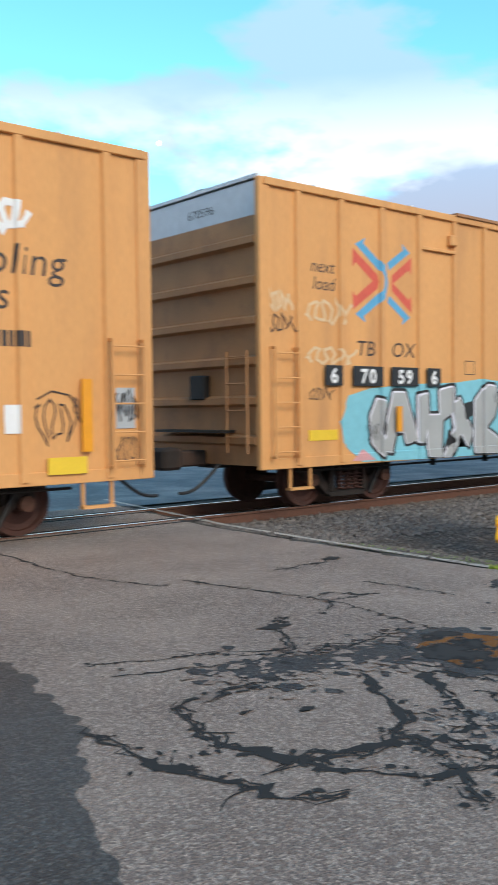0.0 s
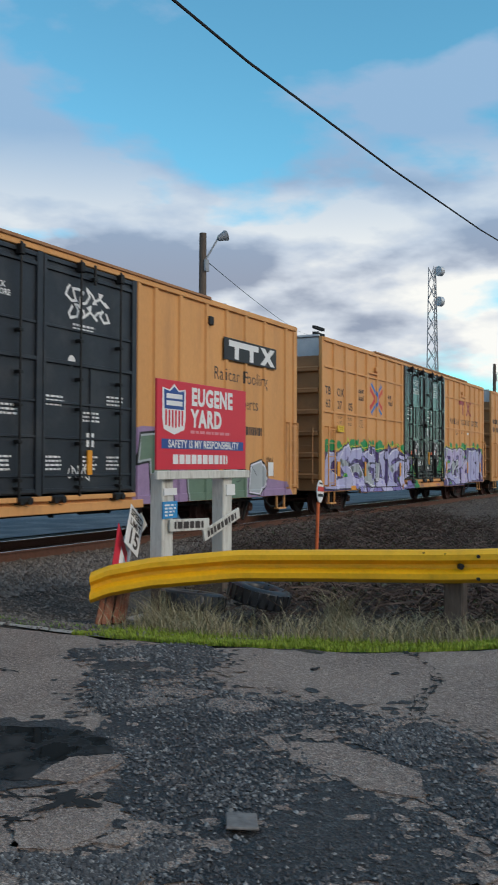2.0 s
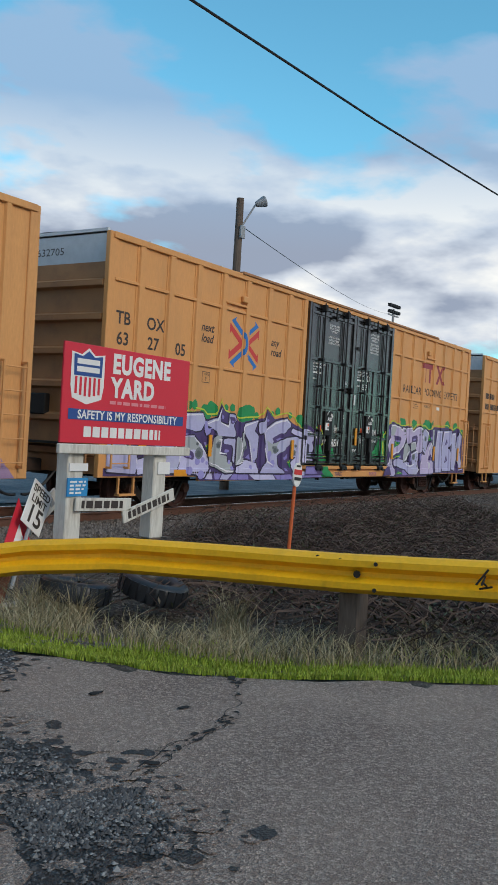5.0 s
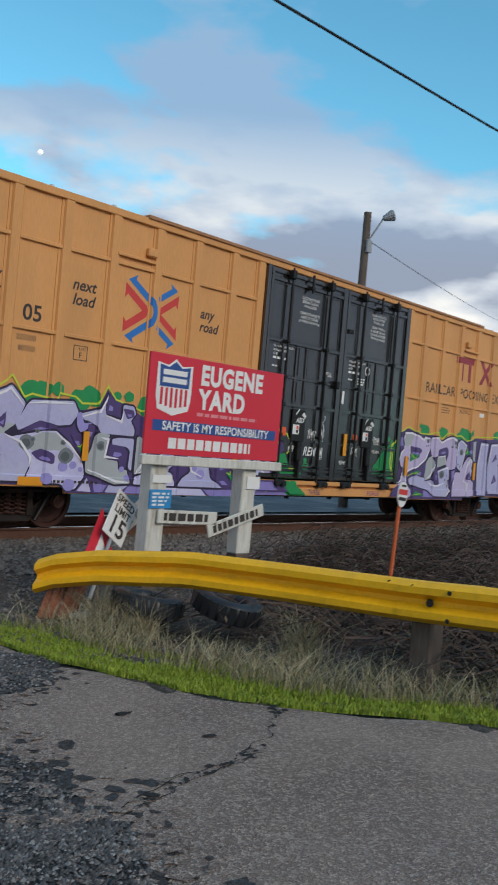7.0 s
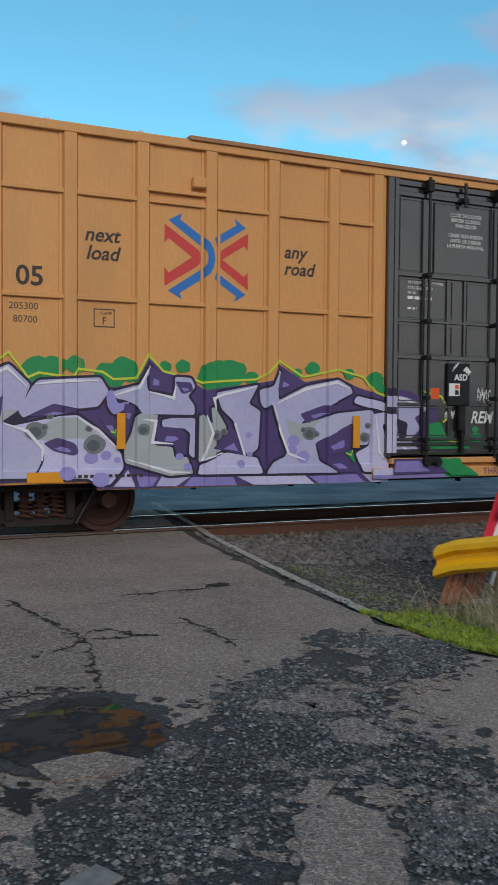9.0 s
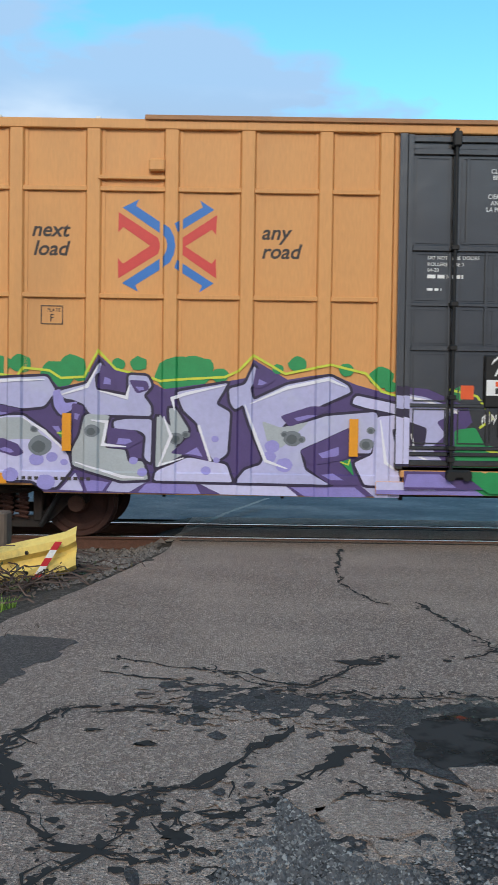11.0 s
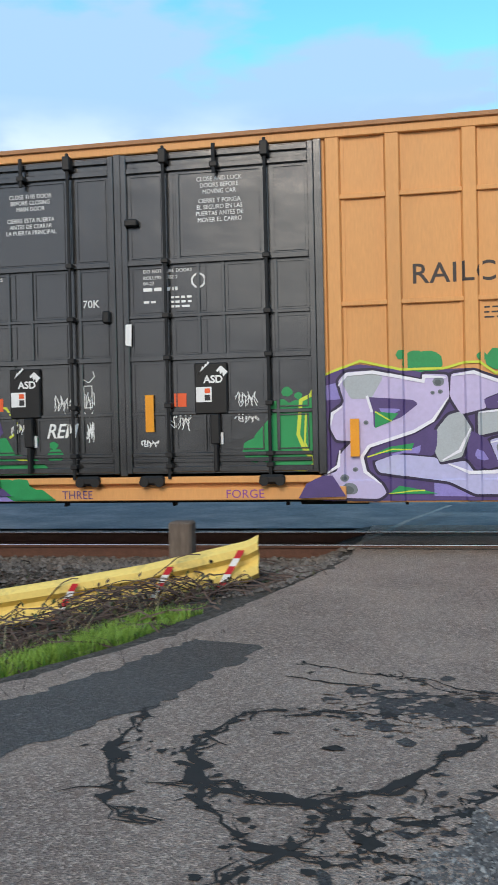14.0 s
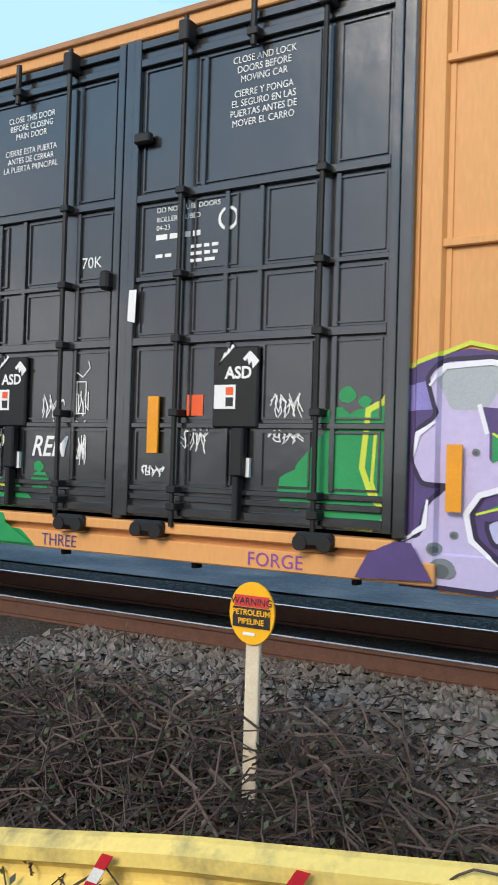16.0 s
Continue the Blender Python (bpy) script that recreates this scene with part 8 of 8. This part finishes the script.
def guardrail_left():
    e = tagged(empty("guardrail"), "pale yellow steel guardrail wound with striped tape", "guardrail")
    keys = [(-29.83, 8.86, 0.0), (-29.95, 8.85, -0.06), (-31.0, 8.82, -0.3), (-32.0, 8.78, -0.47), (-33.2, 8.74, -0.66), (-34.6, 8.7, -0.87), (-36.5, 8.65, -1.24)]
    w_beam("beam", lerp_path(keys, 40), GUARD_PALE, e, -1, 0.42, 0.1)
    for x, top in ((-30.66, 0.34), (-36.2, -1.1)):
        bm = bmesh.new()
        B(bm, x - 0.12, x + 0.12, 8.87, 9.1, ground_z(x, 8.98) - 0.4, top, 0.02)
        part("post", bm, POSTWOOD, e)
    zat = lambda x: float(np.interp(-x, [-k[0] for k in keys], [k[2] for k in keys]))
    for x in (-30.22, -30.95, -31.95, -33.1, -34.1, -35.2):
        for k in range(5):
            bm = bmesh.new()
            a, b = -0.2 + 0.08 * k, -0.2 + 0.08 * (k + 1)
            sh = 0.24 * (k / 5)
            y = float(np.interp(-x, [-k_[0] for k_ in keys], [k_[1] for k_ in keys])) - 0.15
            cs = ((x + sh - 0.035, zat(x) + a), (x + sh + 0.035, zat(x) + a), (x + sh + 0.085, zat(x) + b), (x + sh + 0.015, zat(x) + b))
            poly(bm, cs, y + 0.004)
            poly(bm, cs, y - 0.004)
            bmesh.ops.recalc_face_normals(bm, faces=bm.faces)
            for f in bm.faces:
                f.normal_update()
                if f.normal.y > 0:
                    f.normal_flip()
            part("tape", bm, (TAPERED, LITTER)[k % 2], e, "red and white striped tape")
    for x in (-30.3, -31.6, -33.4):
        for dz in (-0.1, 0.1):
            part("bolt", rod(bmesh.new(), (x, 8.76, zat(x) + dz), (x, 8.72, zat(x) + dz), 0.02, 6), BLACKIRON, e)
    rng = random.Random(3)
    v = tagged(empty("bramble_cane"), "thin bare cane lying over the guardrail", "cane")
    for x in (-30.4, -31.7, -33.0):
        bm = bmesh.new()
        p = Vector((x, 8.68, zat(x) + 0.2))
        for k in range(6):
            q = p + Vector((-0.1 + rng.uniform(-0.05, 0.05), rng.uniform(-0.02, 0.01), -0.06 * k * 0.6))
            rod(bm, p, q, 0.006, 5)
            p = q
        part("stem", bm, BRAMBLE, v)


guardrail_left()

# ---- yard sign ----


def yard_sign():
    e = tagged(empty("yard_sign"), "red yard name sign on two flaking white posts", "sign")
    Y = 6.4
    x0, x1, z0, z1 = -21.95, -19.84, 1.19, 2.21
    bm = bmesh.new()
    B(bm, x0, x1, Y, Y + 0.03, z0, z1, 0.006)
    board = part("board", bm, SIGNRED, e)
    f = Y - 0.004
    def P(name, pts, m, k=0):
        b = bmesh.new()
        poly(b, pts, f - 0.002 * k)
        return part(name, b, m, board)
    cx = -21.6
    sh = [(cx - 0.25, 2.12), (cx - 0.1, 2.1), (cx, 2.17), (cx + 0.1, 2.1), (cx + 0.25, 2.12), (cx + 0.25, 1.95), (cx + 0.25, 1.78), (cx + 0.22, 1.65), (cx, 1.59), (cx - 0.22, 1.65), (cx - 0.25, 1.78), (cx - 0.25, 1.95)]
    P("shield_edge", sh, WHITE, 0)
    P("shield_top", [(x * 0.9 + cx * 0.1, z) for x, z in ((cx - 0.24, 2.1), (cx - 0.1, 2.08), (cx, 2.14), (cx + 0.1, 2.08), (cx + 0.24, 2.1), (cx + 0.23, 1.88), (cx - 0.23, 1.88))], SIGNBLUE, 1)
    for z in (2.0, 1.92):
        P("plain_bar", [(cx - 0.17, z), (cx + 0.17, z), (cx + 0.17, z + 0.055), (cx - 0.17, z + 0.055)], WHITE, 2)
    for k in range(6):
        x = cx - 0.19 + k * 0.069
        P("shield_stripe", [(x, 1.665 + 0.012 * abs(k - 2.5)), (x + 0.035, 1.665 + 0.012 * abs(k - 2.5)), (x + 0.035, 1.87), (x, 1.87)], SIGNRED, 1)
    textp("lettering", "EUGENE", 0.28, -21.22, 1.955, f, WHITE, board, bold=0.013, space=1.1, wide=0.9)
    textp("lettering", "YARD", 0.28, -21.22, 1.7, f, WHITE, board, bold=0.013, space=1.12, wide=0.92)
    bars("small_print", board, -21.24, 1.615, 1.33, 1, 0.035, 0, f, mat("sign_pink", (0.7, 0.25, 0.28), 0.5))
    P("band", [(-21.86, 1.43), (-19.92, 1.43), (-19.92, 1.54), (-21.86, 1.54)], SIGNBLUE, 0)
    textp("lettering", "SAFETY IS MY RESPONSIBILITY", 0.123, -20.89, 1.445, f - 0.003, WHITE, board, align="CENTER", bold=0.003, space=1.05, wide=0.97)
    b = bars("address_bars", board, -21.62, 1.255, 1.45, 1, 0.11, 0, f, WHITE)
    part("rail_top", B(bmesh.new(), -21.98, -19.78, Y - 0.03, Y + 0.02, 1.08, 1.18, 0.008), PALEWOOD, e)
    for x in (-21.66, -20.26):
        bm = bmesh.new()
        B(bm, x - 0.12, x + 0.11, Y + 0.03, Y + 0.2, 0.12, 1.15, 0.012)
        part("post", bm, PALEWOOD, e, "flaking white wooden post")
        part("post_foot", B(bmesh.new(), x - 0.11, x + 0.1, Y + 0.035, Y + 0.195, ground_z(x, Y) - 0.3, 0.12, 0.012), POSTWOOD, e, "dark rotten post foot")
    # boards nailed across, with unreadable address letters
    for xa, za, xb, zb in ((-21.68, 0.55, -20.8, 0.52), (-20.92, 0.38, -20.02, 0.62)):
        a = math.degrees(math.atan2(zb - za, xb - xa))
        L = math.hypot(xb - xa, zb - za)
        bm = bmesh.new()
        B(bm, 0, L, -0.012, 0.012, -0.06, 0.08, 0.004)
        bd = part("nailed_board", bm, PALEWOOD, e)
        bd.matrix_basis = pose(xa, Y + 0.0, za, 0, -a, 0)
        bars("plain_bars", bd, 0.08, -0.03, L - 0.15, 1, 0.08, 0, -0.015, BLACKLET)
    p = part("blue_notice", B(bmesh.new(), -21.79, -21.49, Y + 0.015, Y + 0.028, 0.64, 0.83), BLUETAG, e, "blue paper notice")
    bars("small_print", p, -21.76, 0.78, 0.24, 4, 0.02, 0.018, Y + 0.012, WHITE)
    part("white_notice", B(bmesh.new(), -21.77, -21.5, Y + 0.015, Y + 0.028, 0.9, 0.98), WHITE, e)
    part("white_notice", B(bmesh.new(), -20.32, -20.1, Y + 0.015, Y + 0.028, 0.86, 1.0), WHITE, e)


yard_sign()


def fallen_signs():
    e = tagged(empty("speed_sign", pose(-21.86, 6.75, 0.5, -8, 34, 6)), "white speed limit sign leaning tilted on a post", "sign")
    part("plate", B(bmesh.new(), -0.18, 0.18, 0, 0.01, -0.25, 0.25, 0.004), WHITE, e)
    textp("lettering", "SPEED", 0.115, 0, 0.13, -0.003, BLACKLET, e, align="CENTER", bold=0.003)
    textp("lettering", "LIMIT", 0.115, 0, 0.02, -0.003, BLACKLET, e, align="CENTER", bold=0.003)
    textp("lettering", "15", 0.28, 0, -0.2, -0.003, BLACKLET, e, align="CENTER", bold=0.005)
    bm = bmesh.new()
    rod(bm, (0.05, 0.02, -0.9), (-0.02, 0.02, 0.1), 0.02, 8)
    part("stake", bm, LAMPGREY, e)
    s = tagged(empty("warning_sign", pose(-22.06, 6.8, 0.3, -10, 8, 8)), "orange-red triangular warning sign leaning askew", "sign")
    bm = bmesh.new()
    poly(bm, [(-0.3, -0.32), (0.27, -0.34), (0.0, 0.3)], 0.0, 0.01)
    part("plate", bm, SIGNRED, s)
    bm = bmesh.new()
    poly(bm, [(-0.14, -0.24), (0.12, -0.25), (0.0, 0.04)], -0.013)
    part("plate_inset", bm, WHITE, s)
    bm = bmesh.new()
    rod(bm, (0, 0.02, -0.7), (0, 0.02, 0.1), 0.018, 6)
    part("stake", bm, POSTWOOD, s)
    b = tagged(empty("loose_board", pose(-21.6, 6.95, 0.42, 0, 52, 0)), "flaking white board leaning behind the signs", "board")
    part("plank", B(bmesh.new(), -0.1, 0.1, 0, 0.02, -0.4, 0.3, 0.005), PALEWOOD, b)
    for k in range(3):
        part("plain_bar", B(bmesh.new(), -0.06, 0.05, -0.004, 0, -0.1 + 0.12 * k, -0.03 + 0.12 * k), LAMPGREY, b)


fallen_signs()


def tyre_at(x, y, z, tilt, yaw):
    n, m = 36, 12
    bm = bmesh.new()
    rows = []
    for i in range(n):
        a = i * math.tau / n
        row = []
        for k in range(m):
            b = k * math.tau / m
            r = 0.24 + 0.09 * math.copysign(abs(math.cos(b)) ** 0.6, math.cos(b))
            row.append(bm.verts.new((math.cos(a) * r, math.sin(a) * r, 0.1 * math.copysign(abs(math.sin(b)) ** 0.7, math.sin(b)))))
        rows.append(row)
    for i in range(n):
        for k in range(m):
            bm.faces.new((rows[i][k], rows[(i + 1) % n][k], rows[(i + 1) % n][(k + 1) % m], rows[i][(k + 1) % m]))
    bmesh.ops.recalc_face_normals(bm, faces=bm.faces)
    e = tagged(empty("tyre", pose(x, y, z, tilt, 0, yaw)), "old black tyre lying in the grass", "tyre", "tyres on the verge")
    t = part("carcass", bm, TYRE, e, smooth=True)
    for k in range(24):
        a = k * math.tau / 24
        lug = bmesh.new()
        B(lug, 0.318, 0.336, -0.028, 0.028, -0.075, 0.075)
        lg = part("tread_block", lug, TYRE, e)
        lg.matrix_basis = pose(0, 0, 0, 0, 0, k * 15)
    return e


tyre_at(-21.9, 5.15, -0.1, 14, 20)
tyre_at(-22.45, 5.62, -0.13, 8, 70)


def marker_post():
    e = tagged(empty("marker_post", pose(-16.2, 6.95, 0, 0, 4, 0)), "orange marker stake with a small round sign", "marker")
    part("stake", rod(bmesh.new(), (0.0, 0, -1.0), (0.0, 0, 0.62), 0.03, 8), MARKORANGE, e)
    bm = bmesh.new()
    rod(bm, (0, -0.04, 0.8), (0, -0.02, 0.8), 0.19, 24)
    for v in bm.verts:
        v.co.x *= 0.72
    pl = part("plate", bm, WHITE, e)
    part("red_band", B(bmesh.new(), -0.12, 0.12, -0.046, -0.041, 0.8, 0.88), LRED, pl)
    part("dark_band", B(bmesh.new(), -0.1, 0.1, -0.046, -0.041, 0.71, 0.76), G_BLACK, pl)
    part("dark_band", B(bmesh.new(), -0.06, 0.06, -0.046, -0.041, 0.92, 0.95), G_BLACK, pl)


marker_post()


def pipeline_marker():
    e = tagged(empty("pipeline_marker", pose(-34.92, 9.84, -0.065)), "yellow pipeline warning disc on a pale wooden stake", "marker")
    part("stake", B(bmesh.new(), -0.05, 0.05, -0.015, 0.02, -1.3, 0.2, 0.006), STAKE, e)
    bm = bmesh.new()
    rod(bm, (0, -0.035, 0.34), (0, -0.018, 0.34), 0.195, 32)
    for v in bm.verts:
        v.co.x *= 0.84
    pl = part("plate", bm, PIPEYEL, e)
    part("red_band", B(bmesh.new(), -0.125, 0.125, -0.041, -0.036, 0.38, 0.45), LRED, pl)
    part("dark_band", B(bmesh.new(), -0.135, 0.135, -0.041, -0.036, 0.25, 0.375), G_BLACK, pl)
    textp("lettering", "WARNING", 0.062, 0, 0.393, -0.043, G_BLACK, pl, align="CENTER", bold=0.001)
    textp("lettering", "PETROLEUM", 0.05, 0, 0.328, -0.043, PIPEYEL, pl, align="CENTER", bold=0.001)
    textp("lettering", "PIPELINE", 0.05, 0, 0.272, -0.043, PIPEYEL, pl, align="CENTER", bold=0.001)
    bars("small_print", pl, -0.06, 0.2, 0.13, 1, 0.02, 0, -0.038, WHITE)


pipeline_marker()

# ---- poles, wires and tower ----


def lamp_pole(x, y, top, arm, label):
    e = tagged(empty("lamp_pole", pose(x, y, 0)), label, "lamp pole")
    part("pole", rod(bmesh.new(), (0, 0, -0.5), (0, 0, top), 0.16, 12, 0.12), POSTWOOD, e)
    part("arm", rod(bmesh.new(), (0, -0.05, top - 1.0), (arm * 0.8, -0.4, top - 0.1), 0.03, 8), LAMPGREY, e)
    bm = bmesh.new()
    rod(bm, (arm * 0.75, -0.4, top - 0.15), (arm * 1.2, -0.6, top - 0.02), 0.09, 12, 0.19)
    rod(bm, (arm * 1.2, -0.6, top - 0.02), (arm * 1.26, -0.63, top - 0.005), 0.19, 12, 0.16)
    part("lamp_head", bm, LAMPGREY, e, "grey metal lamp head")
    part("cross_plate", B(bmesh.new(), -0.12, 0.12, -0.18, -0.12, top - 1.3, top - 0.9), LAMPGREY, e)


lamp_pole(-4.03, 16.41, 9.05, 0.45, "weathered wooden pole with a grey yard lamp")
lamp_pole(40.0, 16.4, 9.0, 1.1, "distant wooden pole with a small yard lamp")


def cable(name, pts, r, label):
    bm = bmesh.new()
    for a, b in zip(pts, pts[1:]):
        rod(bm, a, b, r, 6)
    tagged(mesh_ob(name, bm, CABLE), label, "cable")


def sag(a, b, s, n=24):
    a, b = Vector(a), Vector(b)
    return [tuple(a + (b - a) * (k / n) - Vector((0, 0, 4 * s * (k / n) * (1 - k / n)))) for k in range(n + 1)]



cable("overhead_cable", [(-34, 5, 5.6), (-30, 5, 5.35), (-26, 5, 5.22), (-22.5, 5, 5.25), (-18, 5, 5.47), (-12.8, 5, 5.82), (-7, 5, 6.32), (2, 5, 7.3), (12, 5, 8.6), (14.0, 5, 8.9)], 0.014, "black overhead cable sagging above the verge")
cable("lamp_cable", sag((-4.0, 16.4, 8.2), (108.5, 60.6, 22.6), 0.8), 0.013, "thin cable from the lamp pole")


for x, top in ((-34.0, 6.4), (14.0, 9.6)):
    e = tagged(empty("utility_pole", pose(x, 5.0, 0)), "plain wooden utility pole that carries the cable", "utility pole")
    part("pole", rod(bmesh.new(), (0, 0.14, ground_z(x, 5.0) - 0.4), (0, 0.14, top), 0.14, 12, 0.1), POSTWOOD, e)
    part("insulator", rod(bmesh.new(), (0, 0.0, 5.6 if x < 0 else 8.9), (0, 0.12, 5.6 if x < 0 else 8.9), 0.04, 8), LAMPGREY, e)


def lattice_tower():
    e = tagged(empty("lattice_tower", pose(85, 34.4, 0)), "slim steel lattice mast with two drum antennas", "mast")
    W = lambda z: 0.9 - 0.5 * z / 27
    for sx, sy in ((-1, -1), (1, -1), (0, 1)):
        part("leg", rod(bmesh.new(), (sx * W(0), sy * W(0), -1), (sx * W(27), sy * W(27), 27), 0.09, 6, 0.06), LAMPGREY, e)
    c = ((-1, -1), (1, -1), (0, 1))
    for k in range(13):
        za, zb = k * 2.07, (k + 1) * 2.07
        bm = bmesh.new()
        for i in range(3):
            a, b = c[i], c[(i + 1) % 3]
            rod(bm, (a[0] * W(za), a[1] * W(za), za), (b[0] * W(zb), b[1] * W(zb), zb), 0.04, 5)
            rod(bm, (b[0] * W(za), b[1] * W(za), za), (a[0] * W(zb), a[1] * W(zb), zb), 0.04, 5)
        part("lattice_bay", bm, LAMPGREY, e)
    for z, dx in ((26.6, 0.9), (22.6, 0.9)):
        part("drum_antenna", rod(bmesh.new(), (dx, -0.6, z), (dx + 0.5, -0.9, z), 0.65, 16), GALV, e, "pale drum antenna")


lattice_tower()


def flood_mast():
    e = tagged(empty("floodlight_mast", pose(108.5, 60.6, 0)), "tall mast with a cluster of floodlights", "mast")
    part("pole", rod(bmesh.new(), (0, 0, -1), (0, 0, 23.4), 0.3, 10, 0.18), LAMPGREY, e)
    part("head_frame", B(bmesh.new(), -2.0, 2.0, -0.1, 0.1, 22.2, 22.4), LAMPGREY, e)
    for k in range(5):
        for z in (22.6, 23.6):
            part("floodlight", B(bmesh.new(), -1.9 + k * 0.85, -1.35 + k * 0.85, -0.4, 0.2, z, z + 0.5, 0.05), BLACKIRON, e)


flood_mast()


def litter():
    bm = bmesh.new()
    for a, b in (((0, 0, 0), (0.16, 0.02, 0.01)), ((0.16, 0.02, 0.01), (0.2, 0.05, 0.04)), ((0.2, 0.05, 0.04), (0.14, 0.08, 0.05))):
        rod(bm, a, b, 0.014, 6)
    o = mesh_ob("plastic_litter", bm, LITTER)
    o.matrix_basis = pose(-31.0, 4.45, ground_z(-31.0, 4.45) + 0.05, 0, 0, 10)
    tagged(o, "bent piece of white plastic litter in the grass", "litter")
    bm = bmesh.new()
    B(bm, -0.08, 0.08, -0.06, 0.06, 0.0, 0.012, 0.004)
    o = mesh_ob("loose_slab", bm, BALLAST)
    o.matrix_basis = pose(-27.35, 2.45, road_z(0) + 0.02, 3, 2, 30)
    tagged(o, "loose flat chip of asphalt on the gravel", "chip")


litter()


def moon():
    bm = bmesh.new()
    bmesh.ops.create_icosphere(bm, subdivisions=3, radius=4.2)
    m = bpy.data.materials.new("moon_glow")
    m.use_nodes = True
    N, L = m.node_tree.nodes, m.node_tree.links
    p, n, r = N["Principled BSDF"], N.new("ShaderNodeTexNoise"), N.new("ShaderNodeValToRGB")
    n.inputs["Scale"].default_value = 0.25
    r.color_ramp.elements[0].color, r.color_ramp.elements[1].color = (0.6, 0.68, 0.72, 1), (1, 0.98, 0.95, 1)
    L.new(n.outputs["Fac"], r.inputs["Fac"])
    L.new(r.outputs["Color"], p.inputs["Emission Color"])
    p.inputs["Emission Strength"].default_value = 0.9
    o = mesh_ob("moon", bm, m, True)
    o.location = (790, 1185, 418)
    tagged(o, "pale daytime moon over the train", "moon", kind="structure")


moon()


# ---- motion ----
def motions():
    for car, x0 in CARS:
        walk(car, [(t, pose(x0 + s, SIDE_Y, 0)) for t, s in TRAIN])
    ts, ss = [t for t, _ in TRAIN], [s for _, s in TRAIN]
    for ws, sx in SPIN:
        walk(ws, [(k * 0.2, pose(sx, 0, 0.177, 0, math.degrees(float(np.interp(k * 0.2, ts, ss)) / 0.457), 0)) for k in range(81)])


motions()
